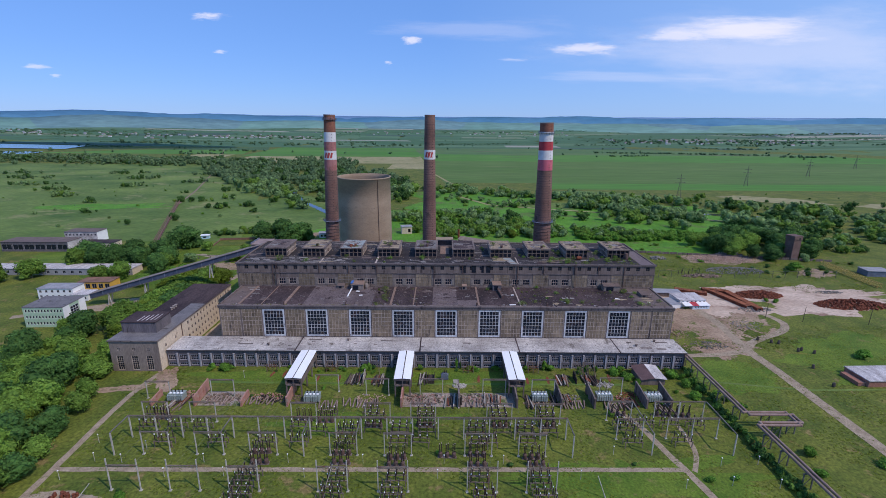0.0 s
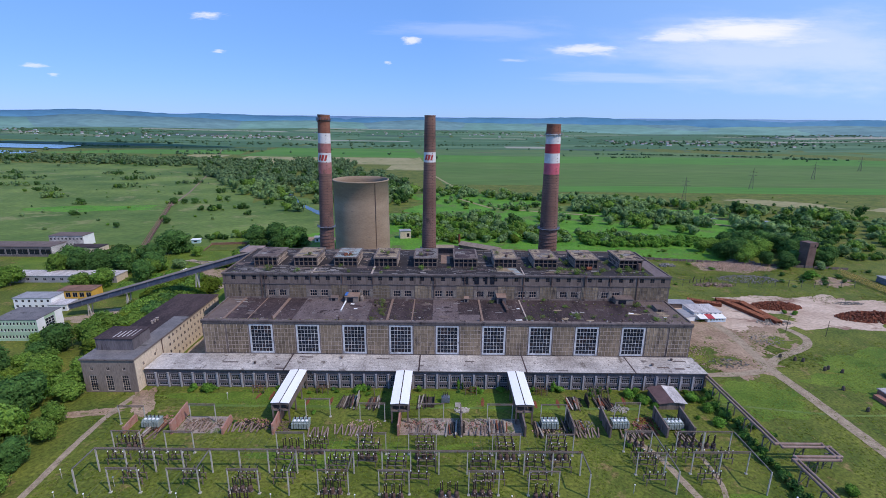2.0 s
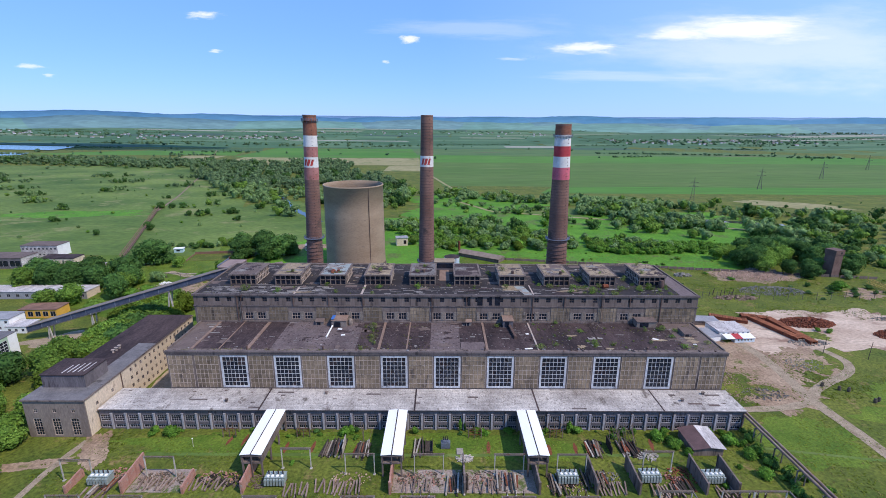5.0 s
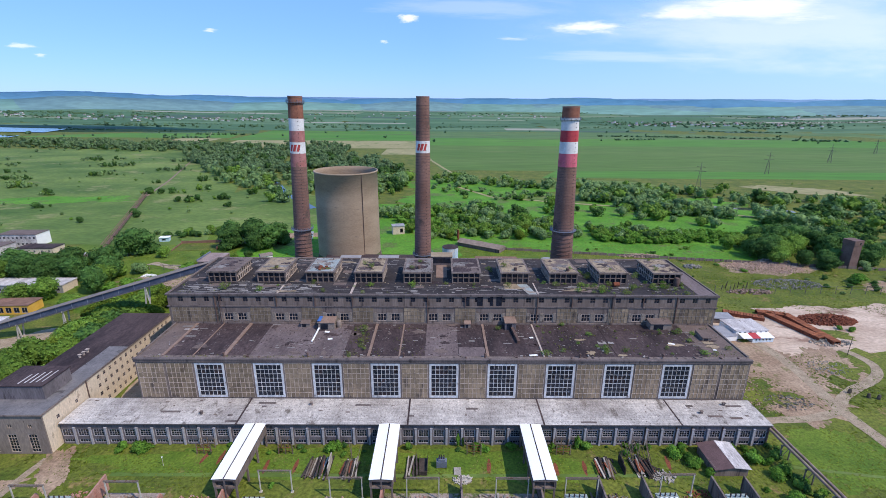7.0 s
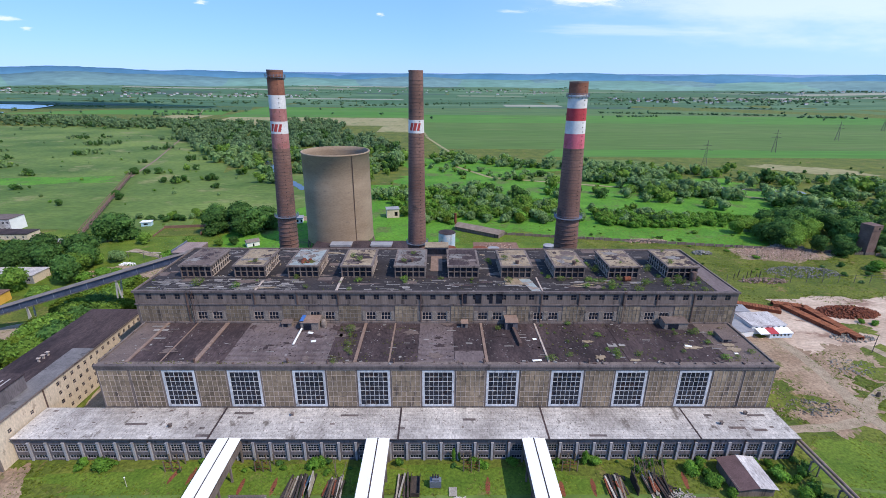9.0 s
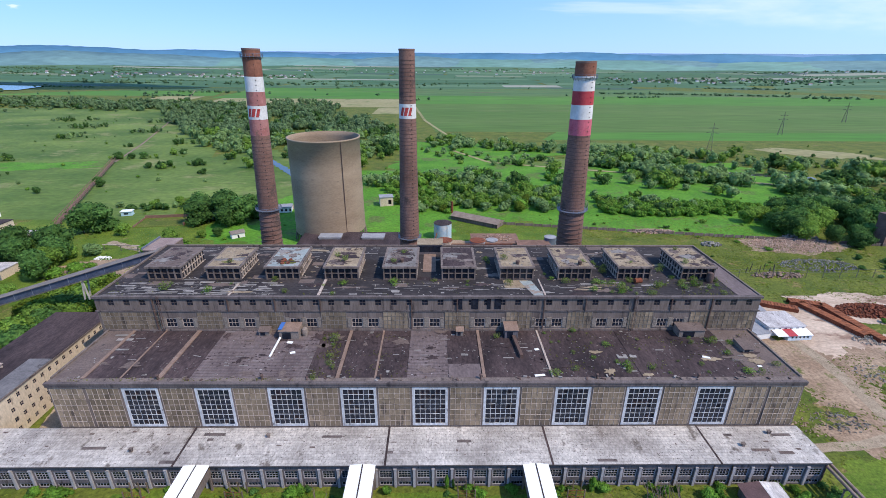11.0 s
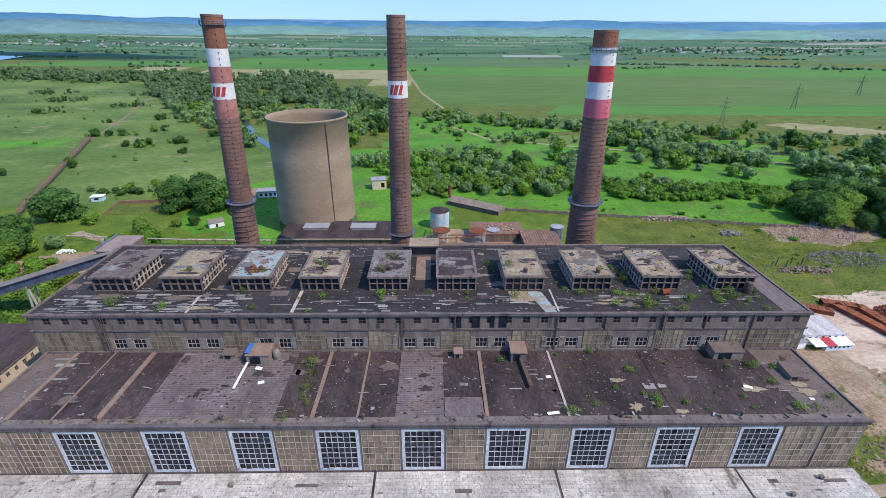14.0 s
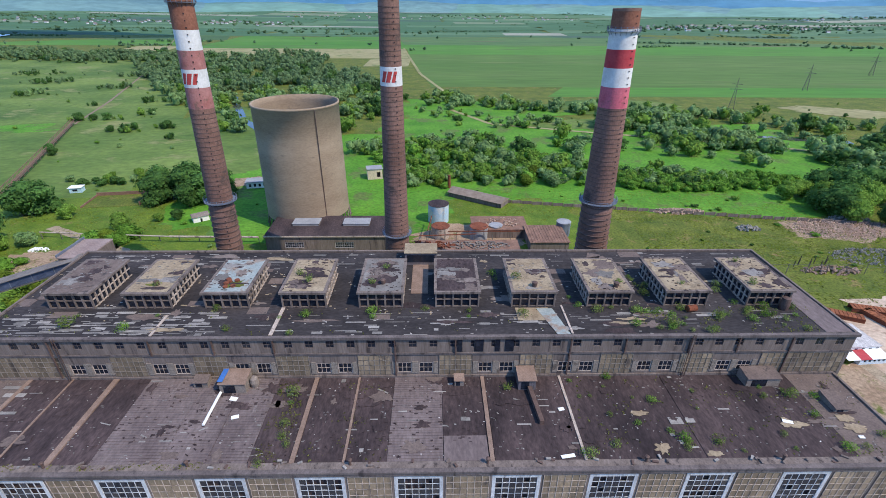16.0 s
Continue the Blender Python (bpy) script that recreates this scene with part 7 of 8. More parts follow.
# ---- pipe bridge beside the yard ----
pb = thing("pipe_bridge", "twin lagged pipes on steel trestles with a loop", "pipeline")
LAG = mat("faded_pipe_lagging", (0.2, 0.125, 0.1), (0.32, 0.225, 0.19), scale=0.4, fine=3, fine_amount=0.2, stain=(0.25, 0.1, 0.06), stain_scale=0.5, stain_cut=0.6, rough=0.6)
for d in (-0.75, 0.75):
    route = [(106.8 + d, 26, 2.5), (106.8 + d, 22, 6.2), (107.0 + d, -31.0 - d, 6.2), (122.2 + d, -31.0 - d, 6.2), (122.2 + d, -37.0 + d, 6.2), (107.6 + d, -37.0 + d, 6.2), (107.9 + d, -120, 6.2)]
    for a, c in zip(route, route[1:]):
        part("pipe", Geo().tube(a, c, 0.45, n=10), LAG, pb)
    for a in route[1:-1]:
        part("elbow", Geo().lathe([(0.05, a[2] - 0.55), (0.5, a[2] - 0.35), (0.56, a[2]), (0.5, a[2] + 0.35), (0.05, a[2] + 0.55)], 10, (a[0], a[1])), LAG, pb)
trs = [(107, y) for y in (14, 4, -6, -16, -26)] + [(114, -31), (121.5, -34), (114, -37)] + [(107.7, y) for y in (-42, -50, -60, -70, -82, -95, -110)]
for x, y in trs:
    part("trestle", Geo().box(x - 1.6, x - 1.3, y - 0.15, y + 0.15, -0.3, 5.6).box(x + 1.3, x + 1.6, y - 0.15, y + 0.15, -0.3, 5.6).box(x - 1.8, x + 1.8, y - 0.2, y + 0.2, 5.4, 5.7).beam((x - 1.4, y, 0.8), (x + 1.4, y, 5), 0.14), STEEL, pb)
creeper = [(104.6 + trg.gauss(0, 0.9), 9 - 1.35 * i + trg.uniform(-0.8, 0.8), trg.uniform(1.2, 3.6), trg.uniform(1.8, 3.4)) for i in range(84)]
wood("overgrown_hedge", creeper[::2], LEAF_DARK, "dark overgrown hedge under the pipe bridge", 120, 0.9, 4)
wood("overgrown_hedge", creeper[1::2], LEAF, "green overgrown hedge under the pipe bridge", 110, 0.9, 4)

# ---- east side: road, rubble, sheds, scrap ----
ribbon("service_road", [(147.5, -110), (147.5, -40), (147, 10), (145.8, 30), (148.5, 48), (150, 66), (148, 80)], 4.8, PATH_DIRT, 0.08, "pale worn service road", "road", 0.06)
ribbon("service_road", [(146.5, 31), (154, 38), (164, 43.5), (178, 50), (186, 58), (187, 66), (183, 74)], 4.0, PATH_DIRT, 0.07, "pale worn service road", "road", 0.1)
ribbon("service_road", [(110, 23.2), (124, 23.6), (136, 25), (146, 29)], 3.4, PATH_DIRT, 0.075, "pale worn service road", "road", 0.15)
ribbon("grass_track", [(108, 1), (150, -6), (210, -4)], 1.2, MEADOW, 0.05, "faint trodden track in the grass")
patch("dirt_yard", 212, 97, 80, 23, DIRT_PALE, 0.05, 4, 0.35, 31, "wide bare pinkish demolition ground")
patch("dirt_yard", 140, 64, 26, 16, DIRT, 0.055, -32, 0.4, 32, "wide bare pinkish demolition ground")
patch("dirt_yard", 130, 44, 24, 20, DIRT, 0.06, -30, 0.35, 33, "stony bare brown ground")
RUBBLE = mat("broken_brick_rubble", (0.32, 0.2, 0.145), (0.47, 0.34, 0.26), scale=0.4, fine=2.2, fine_amount=0.4, vary=0.3, bump=0.6)
RUBBLE_GREY = mat("broken_concrete_rubble", (0.2, 0.185, 0.16), (0.36, 0.33, 0.29), scale=0.4, fine=2.2, fine_amount=0.4, vary=0.3, bump=0.6)


def heap(name, cx, cy, rx, ry, h, material, seed, label, n=260, size=0.9):
    """A heap of broken lumps."""
    rg = random.Random(seed)
    q = Geo()
    for _ in range(n):
        a, d = rg.uniform(0, 6.28), math.sqrt(rg.random())
        x, y = cx + rx * d * math.cos(a), cy + ry * d * math.sin(a)
        z = h * (1 - d * d) * rg.uniform(0.5, 1.0)
        s = size * rg.uniform(0.35, 1.1)
        k = len(q.v)
        ax = Euler((rg.uniform(0, 6), rg.uniform(0, 6), rg.uniform(0, 6))).to_matrix()
        for u in ((-1, -1, -1), (1, -1, -1), (1, 1, -1), (-1, 1, -1), (-1, -1, 1), (1, -1, 1), (1, 1, 1), (-1, 1, 1)):
            p = ax @ Vector((u[0] * s * rg.uniform(0.6, 1.1), u[1] * s * rg.uniform(0.5, 0.9), u[2] * s * 0.45))
            q.v.append((x + p.x, y + p.y, z + p.z))
        for g_ in ((3, 2, 1, 0), (4, 5, 6, 7), (0, 1, 5, 4), (1, 2, 6, 5), (2, 3, 7, 6), (3, 0, 4, 7)):
            q.f.append(tuple(k + i for i in g_))
    return solid(name, q, material, label, "rubble", kind="stuff")


heap("rubble_heap", 222, 186, 26, 13, 1.6, RUBBLE, 1, "low pinkish heap of brick rubble", 1500, 0.42)
patch("dirt_yard", 222, 186, 29, 15, DIRT, 0.05, 0, 0.25, 71, "bare pinkish ground under rubble")
heap("rubble_heap", 215, 155, 22, 9, 2.2, RUBBLE_GREY, 2, "pale heap of broken concrete", 420, 0.5)
heap("rubble_heap", 236, 198, 12, 6, 3, RUBBLE_GREY, 8, "pale heap of broken concrete", 260, 0.75)
heap("rubble_heap", 145, 210, 15, 4, 1.4, RUBBLE, 3, "low pinkish heap of brick rubble", 260, 0.8)
heap("rubble_heap", 184, 142, 14, 4, 1.2, RUBBLE, 4, "low heap of brick rubble", 160, 0.8)
heap("rubble_heap", 183, 80, 10, 4, 1.2, RUBBLE_GREY, 5, "pale heap of broken concrete", 150, 0.45)
heap("rubble_heap", 164, 58, 9, 6, 0.5, RUBBLE_GREY, 12, "scattered concrete lumps in the weeds", 90, 0.4)
heap("rubble_heap", 124, 36, 14, 9, 0.3, RUBBLE, 6, "scattered broken bricks on bare ground", 170, 0.3)
patch("weed_patch", 124, 41, 12, 8, GRASS, 0.09, -38, 0.5, 91, "weeds over broken ground beside the hall")
heap("rubble_heap", 130, 34, 9, 5, 0.6, RUBBLE_GREY, 92, "pale stones lying among weeds", 130, 0.38)
patch("dirt_yard", 166, 62, 14, 11, DIRT, 0.052, 30, 0.4, 93, "stony bare brown ground")
patch("weed_patch", 170, 56, 7, 4, GRASS, 0.085, 20, 0.5, 94, "weeds over broken ground by the side road")
patch("grass_island", 192, 88, 8, 5, GRASS, 0.12, -20, 0.3, 77, "weedy green island in the bare yard")
heap("rubble_heap", 118, 48, 9, 7, 0.6, RUBBLE, 7, "scattered bricks on bare ground", 160, 0.4)
heap("rubble_heap", 172, 186, 6, 3, 2.2, RUBBLE_GREY, 9, "pale heap of broken concrete", 70, 1.0)
for k, (x, y, w, m) in enumerate(((-88, -13.5, 7, RUBBLE), (-71, -13, 6, RED_WALL), (-104, -12, 4, RED_WALL), (-30, -13.5, 6, RUBBLE), (-8, -13.5, 8, RED_WALL), (14, -13.5, 8, RED_WALL), (36, -17, 6, RUBBLE), (49, -13, 5, RUBBLE_GREY), (67, -13.5, 6, RED_WALL))):
    heap("rubble_heap", x, y, w, 3.2, 0.5, m, 50 + k, "low spread of broken brick in a bay", 75, 0.34)
heap("scrap_heap", 200, 104, 15, 6.5, 2.6, RUST, 10, "heap of rust-red scrap steel", 800, 0.8)
heap("scrap_heap", 246, 88, 22, 8, 3.2, RUST, 11, "heap of rust-red scrap steel", 900, 0.8)
for (x0, y0), (x1, y1) in (((168, 112), (181, 108)), ((181, 109), (184, 78)), ((172, 110), (180, 82)), ((167, 104), (150, 112))):
    a = math.degrees(math.atan2(y1 - y0, x1 - x0))
    ln = math.hypot(x1 - x0, y1 - y0)
    th = thing("steel_girder", "long rusted roof girder lying on the ground", "girder", "rusted girders", at=pose((x0 + x1) / 2, (y0 + y1) / 2, 0, 0, 0, a))
    part("chord", Geo().box(-ln / 2, ln / 2, -1.9, -1.5, 0, 1.7), RUST, th)
    part("chord", Geo().box(-ln / 2, ln / 2, 1.5, 1.9, 0, 1.7), RUST, th)
    n = max(3, int(ln / 1.3))
    for i in range(n):
        u = -ln / 2 + ln * (i + 0.5) / n
        part("purlin", Geo().box(u - 0.58, u + 0.58, -2.0, 2.0, 1.7, 1.9), RUST_BRIGHT, th)

ws = thing("site_hut", "white site hut with a grey roof and red-and-white lean-to", "hut", at=pose(147, 90, 0, 0, 0, 4))
part("wall", wall_x(Geo(), -8, 8, -6, -5.8, 0, 4.2, [(-6.5 + 2.6 * i, -5.3 + 2.6 * i, 2.6, 3.7) for i in range(6)]).box(-8, -7.8, -5.8, 6, 0, 4.2).box(7.8, 8, -5.8, 6, 0, 4.2).box(-7.8, 7.8, 5.8, 6, 0, 4.2), WHITE, ws)
swin = window_meshes(1.2, 1.1, 2, 1, 0.1, 0.06, GREY_FRAME, GLASS)
for i in range(6):
    put_window(ws, swin, -5.9 + 2.6 * i, -5.9, 2.6)
part("roof", Geo().box(-8.3, 8.3, -6.3, 6.3, 4.2, 4.5), ROOF_PALE, ws)
for x0, x1, m in ((-7.0, -2.4, WHITE), (-2.3, 1.6, RED), (1.7, 8.4, WHITE)):
    q = Geo()
    q.v += [(x0, -6.05, 3.2), (x1, -6.05, 3.2), (x1, -10.4, 2.5), (x0, -10.4, 2.5), (x0, -6.05, 3.05), (x1, -6.05, 3.05), (x1, -10.4, 2.35), (x0, -10.4, 2.35)]
    q.f += [(3, 2, 1, 0), (4, 5, 6, 7), (0, 1, 5, 4), (1, 2, 6, 5), (2, 3, 7, 6), (3, 0, 4, 7)]
    part("canopy", q, m, ws)
part("lean_to_wall", wall_x(Geo(), -2.2, 8.2, -10.0, -9.8, 0, 2.4, [(-0.8 + 1.7 * i, 0.1 + 1.7 * i, 1.0, 2.0) for i in range(5)]).box(-2.2, -2.0, -9.8, -6.1, 0, 2.5).box(8.0, 8.2, -9.8, -6.1, 0, 2.5), mat("pale_blue_boards", (0.5, 0.6, 0.68), (0.6, 0.68, 0.74), scale=0.4, fine=3), ws)
w2 = thing("site_hut", "small low white annex of the site huts", "hut", at=pose(135, 86, 0, 0, 0, 12))
part("wall", Geo().box(-3.5, 3.5, -5, 5, 0, 2.8), WHITE, w2)
part("roof", Geo().box(-3.8, 3.8, -5.3, 5.3, 2.8, 3.0), GREYROOF, w2)
w3 = thing("long_hut", "low grey-roofed hut against the boiler house", "hut", at=pose(140, 104, 0, 0, 0, -4))
part("wall", Geo().box(-9, 9, -3.5, 3.5, 0, 2.6), CONCRETE, w3)
part("roof", Geo().box(-9.4, 9.4, -3.9, 3.9, 2.6, 2.85), GREYROOF, w3)

tw = thing("water_tower", "square dark brick tower among the trees", "tower", at=pose(281, 189, 0, 0, 0, 14) @ Matrix.Diagonal((0.92, 0.92, 0.82, 1)))
SOOTY = mat("sooty_brick", (0.12, 0.075, 0.065), (0.18, 0.115, 0.1), scale=0.3, fine=2, fine_amount=0.3)
part("shaft", Geo().box(-4.0, 4.0, -4, 4, -0.5, 20), SOOTY, tw)
part("head", Geo().box(-4.4, 4.4, -4.4, 4.4, 20, 24.0), SOOTY, tw)
part("opening", Geo().box(0.6, 2.0, -4.46, -4.41, 20.6, 22.4), GLASS, tw)
ru = thing("ruined_building", "roofless-looking flat ruin with a pale slab roof", "ruin", at=pose(185, 3, 0, 0, 0, 2))
part("wall", Geo().box(-9, 14, -6, -5.7, 0, 2.7).box(-9, -8.7, -5.7, 6, 0, 2.7), BRICK_RED, ru)
part("roof", Geo().box(-9.3, 14.3, -6.3, 6.3, 2.7, 3.1), ROOF_PALE, ru)
part("fallen_wall", Geo().box(-12.5, -9.4, -5, 4, 0, 1.6), BRICK_RED, ru)
for x, y in ((181, 68.5), (198, 63), (232, 60)):
    th = solid("wooden_pole", Geo().tube((x, y, -0.3), (x + 0.2, y, 9), 0.16, 0.11, 7), BARK, "dark wooden pole beside the bare ground", "pole", "wooden poles")
for i, (x, y) in enumerate(((158, 40), (163, 37), (166, 36), (170, 28), (172, 29), (176, 26), (165, 12), (162, -3))):
    solid("stump", Geo().lathe([(0.5, 0), (0.55, 0.7), (0.4, 1.6), (0.2, 1.7)], 7), BARK, "dark stump standing in the grass", "stump", "stumps", at=pose(x, y, 0, srg.uniform(-5, 5), srg.uniform(-5, 5), 0) @ Matrix.Diagonal((1.4, 1, 1.2, 1)))
for x, y, s in ((196, 22, 1.1), (177, -28, 0.7), (164, -46, 0.8), (170, -60, 0.9), (141, -50, 0.8), (120, -45, 0.8), (116, -55, 0.7), (198, 94, 0.5), (203, 92, 0.6), (262, 158, 1.5)):
    tree("bush", x, y, s)
for i in range(9):
    solid("timber_post", Geo().tube((0, 0, -0.3), (0.2, 0, 3.0 + 0.5 * (i % 3)), 0.22, 0.18, 6), BARK, "dark charred timber post standing in the grass", "post", "charred posts", at=pose(169 + 2.1 * i + (i % 2), 146 + 1.4 * (i % 3), 0, srg.uniform(-6, 6), srg.uniform(-6, 6), 0))
# fence of posts along the far side
fen = thing("wire_fence", "sagging wire fence on dark posts", "fence")
for i in range(15):
    x = 152 + 9.0 * i
    part("post", Geo().box(x - 0.1, x + 0.1, 139.4, 139.6, -0.2, 5.2), STEEL, fen)
part("wire", Geo().box(152, 278, 139.45, 139.49, 4.8, 4.88).box(152, 278, 139.45, 139.49, 3.0, 3.06), CABLE, fen)
wallb = thing("boundary_wall", "low dark concrete boundary wall in the grass", "wall")
for i in range(44):
    x = 44 + 6.0 * i
    part("panel", Geo().box(x, x + 5.9, -0.1, 0.1, -0.2, 1.9), CONCRETE, wallb, at=pose(0, 224 - 0.17 * (x - 44), 0))

# ---- behind the boiler house ----
ph = thing("pump_house", "dark flat-roofed pump house with two roof lights", "building", at=pose(-47.5, 174.5, 0))
part("wall", wall_x(Geo(), -30, 30, -11.5, -11.1, 0, 7.6, [(-21, -12, 1.5, 4.5), (3, 12, 1.5, 4.5)]).box(-30, -29.6, -11.1, 11.5, 0, 7.6).box(29.6, 30, -11.1, 11.5, 0, 7.6).box(-29.6, 29.6, 11.1, 11.5, 0, 7.6), CONCRETE, ph)
pwin = window_meshes(9, 3, 8, 3, 0.2, 0.12, GREY_FRAME, GLASS)
put_window(ph, pwin, -16.5, -11.3, 1.5)
put_window(ph, pwin, 7.5, -11.3, 1.5)
part("roof", Geo().box(-30.4, 30.4, -12, 12, 7.6, 8.1), ROOF_TAR, ph)
part("eave", Geo().box(-30.5, 30.5, -12.3, -12.0, 7.5, 8.15), LATTICE, ph)
for x in (-13, 12):
    part("roof_light", Geo().box(x - 6.5, x + 6.5, -1, 6, 8.1, 9.3), CONCRETE, ph)
    part("roof_light_glazing", Geo().box(x - 6.7, x + 6.7, -1.2, 6.2, 9.3, 9.5).box(x - 6.3, x + 6.3, -1.06, -1.02, 8.3, 9.2), GREYROOF, ph)
BLUETANK = mat("pale_blue_tank_paint", (0.32, 0.48, 0.6), (0.5, 0.6, 0.68), scale=0.4, fine=2, fine_amount=0.15, stain=(0.6, 0.6, 0.58), stain_scale=0.3, stain_cut=0.52, rough=0.5)


def tank(x, y, r, h, m, roof, lab):
    th = thing("storage_tank", lab, "tank", "storage tanks", at=pose(x, y, 0))
    part("shell", Geo().lathe([(r, 0), (r, h)], 32, close=False), m, th, smooth=True)
    part("roof", Geo().lathe([(r + 0.15, h), (r + 0.15, h + 0.15), (r * 0.9, h + 0.25), (0.1, h + 0.4)], 32), roof, th)
    part("ladder", Geo().box(r * 0.5 - 0.3, r * 0.5 - 0.22, -r * 0.88 - 0.3, -r * 0.88 - 0.2, 0, h + 0.9).box(r * 0.5 + 0.22, r * 0.5 + 0.3, -r * 0.88 - 0.3, -r * 0.88 - 0.2, 0, h + 0.9), STEEL, th)


tank(5.6, 198, 5.6, 10.2, BLUETANK, ROOF_TAR, "pale blue storage tank with a dark roof")
tank(6.5, 178, 4.6, 6.2, LATTICE, RUST, "pale storage tank with a rusty roof")
tank(26, 177, 4.6, 6.4, GREYROOF, RUST, "grey storage tank with a rusty roof")
tank(35, 180, 3.4, 5.6, GREYROOF, GREYROOF, "plain grey round storage tank")
tank(70, 180, 3.6, 7.5, BLUEMETAL, GREYROOF, "grey-blue storage tank by the chimney")
PLANKS = mat("rust_brown_sheeting", (0.154, 0.0875, 0.066), (0.28, 0.1562, 0.114), scale=0.3, fine=2.5, fine_amount=0.3, stain=(0.392, 0.3, 0.24), stain_scale=0.4, stain_cut=0.64)
bs = thing("store_building", "low store with a rust-brown roof", "building", at=pose(37, 184, 0))
part("wall", Geo().box(-14, 14, -8, 8, 0, 4.8), CONCRETE, bs)
part("roof", Geo().box(-14.4, 14.4, -8.4, 8.4, 4.8, 5.1), PLANKS, bs)
rc = thing("sloping_cover", "sloping rust-brown corrugated cover", "roof", at=pose(58.5, 169.5, 0))
for i in range(14):
    x = -9.5 + 1.4 * i
    part("sheet", Geo().box(x, x + 1.25, -10, 10, 5.6 + 0.06 * (i % 2), 5.8 + 0.06 * (i % 2)), PLANKS, rc)
part("wall", Geo().box(-9, 9.5, -9.4, 9.4, 0, 5.5), CONCRETE, rc)
dk = thing("coal_bunker_deck", "flat rust-brown deck strewn with scrap", "platform", at=pose(20, 160, 0))
part("deck", Geo().box(-26, 24, -6, 6, 3.6, 4.2), PLANKS, dk)
part("support_wall", Geo().box(-25.5, 23.5, -5.6, 5.6, 0, 3.6), CONCRETE, dk)
bn = thing("barn", "long low barn with a brown gabled roof", "barn", at=pose(30, 229, 0, 0, 0, -33))
part("wall", Geo().box(-18, 18, -5, 5, 0, 3.2), CONCRETE, bn)
q = Geo()
q.v += [(-18.6, -5.7, 3.0), (18.6, -5.7, 3.0), (18.6, 0, 5.2), (-18.6, 0, 5.2), (18.6, 5.7, 3.0), (-18.6, 5.7, 3.0)]
q.f += [(0, 1, 2, 3), (3, 2, 4, 5), (0, 3, 5), (1, 4, 2), (0, 5, 4, 1)]
part("roof", q, mat("brown_barn_roof", (0.2, 0.15, 0.12), (0.29, 0.23, 0.19), scale=0.3, fine=2.5, fine_amount=0.2), bn)
hu = thing("brick_hut", "small brick hut with a flat roof and a dark opening", "hut", at=pose(-37.5, 270, 0, 0, 0, 12))
part("wall", wall_x(Geo(), -5, 5, -4, -3.7, 0, 7, [(1.2, 3.6, 1.5, 5)]).box(-5, -4.7, -3.7, 4, 0, 7).box(4.7, 5, -3.7, 4, 0, 7), PLASTER, hu)
part("roof", Geo().box(-5.4, 5.4, -4.4, 4.4, 7, 7.4), GREYROOF, hu)
# a solid dark block gives the opening its interior shade
part("inside", Geo().box(-4.5, 4.5, -2.5, 3.5, 0, 6.5), ROOF_TAR, hu)
sc = solid("iron_flue", Geo().lathe([(1.1, 0), (0.9, 8), (1.0, 8.2), (1.0, 8.6)], 14), RUST, "short rusty iron stack", "chimney", at=pose(13, 250, 0))
h2 = thing("gatehouse", "small white-walled gatehouse behind the cooling tower", "hut", at=pose(-112, 253, 0, 0, 0, 10))
part("wall", wall_x(Geo(), -6, 6, -4, -3.7, 0, 4, [(-4.5 + 3 * i, -3 + 3 * i, 1, 3) for i in range(4)]).box(-6, -5.7, -3.7, 4, 0, 4).box(5.7, 6, -3.7, 4, 0, 4), WHITE, h2)
# dark filler block in place of a shaded room
part("inside", Geo().box(-5.5, 5.5, -3, 3.6, 0, 3.8), ROOF_TAR, h2)
part("roof", Geo().box(-6.6, 6.6, -4.7, 4.7, 4, 4.4), GREYROOF, h2)
patch("dirt_yard", -118, 262, 20, 9, DIRT, 0.2, 8, 0.3, 41, "bare pale ground")
patch("dirt_yard", 22, 179, 30, 13, DIRT, 0.11, 0, 0.25, 43, "trodden bare earth round the tanks")
patch("dirt_yard", -62, 148, 9, 13, DIRT_PALE, 0.09, 0, 0.25, 44, "pale rubble-strewn earth by the chimney")
patch("dirt_yard", -84, 130, 9, 16, DIRT, 0.08, 0, 0.3, 42, "bare earth by the chimney")
pg = thing("pipe_rack", "low pipe rack with pale pipes behind the works", "pipeline")
part("pipe", Geo().tube((-196, 178, 3), (-128, 172, 3.4), 0.35, n=8), LATTICE, pg)
part("pipe", Geo().tube((-128, 172, 3.4), (-84, 171, 3.4), 0.5, n=8), LATTICE, pg)
for i in range(12):
    x = -194 + 10 * i
    part("trestle", Geo().box(x - 0.15, x + 0.15, 176 - 0.05 * i * 9, 176.3 - 0.05 * i * 9, -0.2, 3.0), STEEL, pg)
gb = thing("garden_cabin", "small pale blue cabin in the grass", "cabin", at=pose(-221, 243, 0, 0, 0, 12))
part("wall", Geo().box(-3.4, 3.4, -2.5, 2.5, 0, 3.2), mat("sky_blue_boards", (0.4, 0.6, 0.7), (0.5, 0.68, 0.76), scale=0.5, fine=3), gb)
part("roof", Geo().box(-3.9, 3.9, -3, 3, 3.2, 3.5), WHITE, gb)
part("window", Geo().box(-1.5, 1.2, -2.55, -2.5, 1.2, 2.4), GLASS, gb)
pl = thing("sunken_basin", "square sunken basin with rusty plank walls", "basin", at=pose(-187, 228, 0, 0, 0, 8))
for g_ in (Geo().box(-16, 16, 9.6, 10, 0, 2.2), Geo().box(-16, -15.6, -10, 9.6, 0, 1.2), Geo().box(15.6, 16, -10, 9.6, 0, 2.4)):
    part("side", g_, PLANKS, pl)
part("floor", Geo().box(-15.6, 15.6, -10, 9.6, 0.05, 0.2), GRASS, pl)
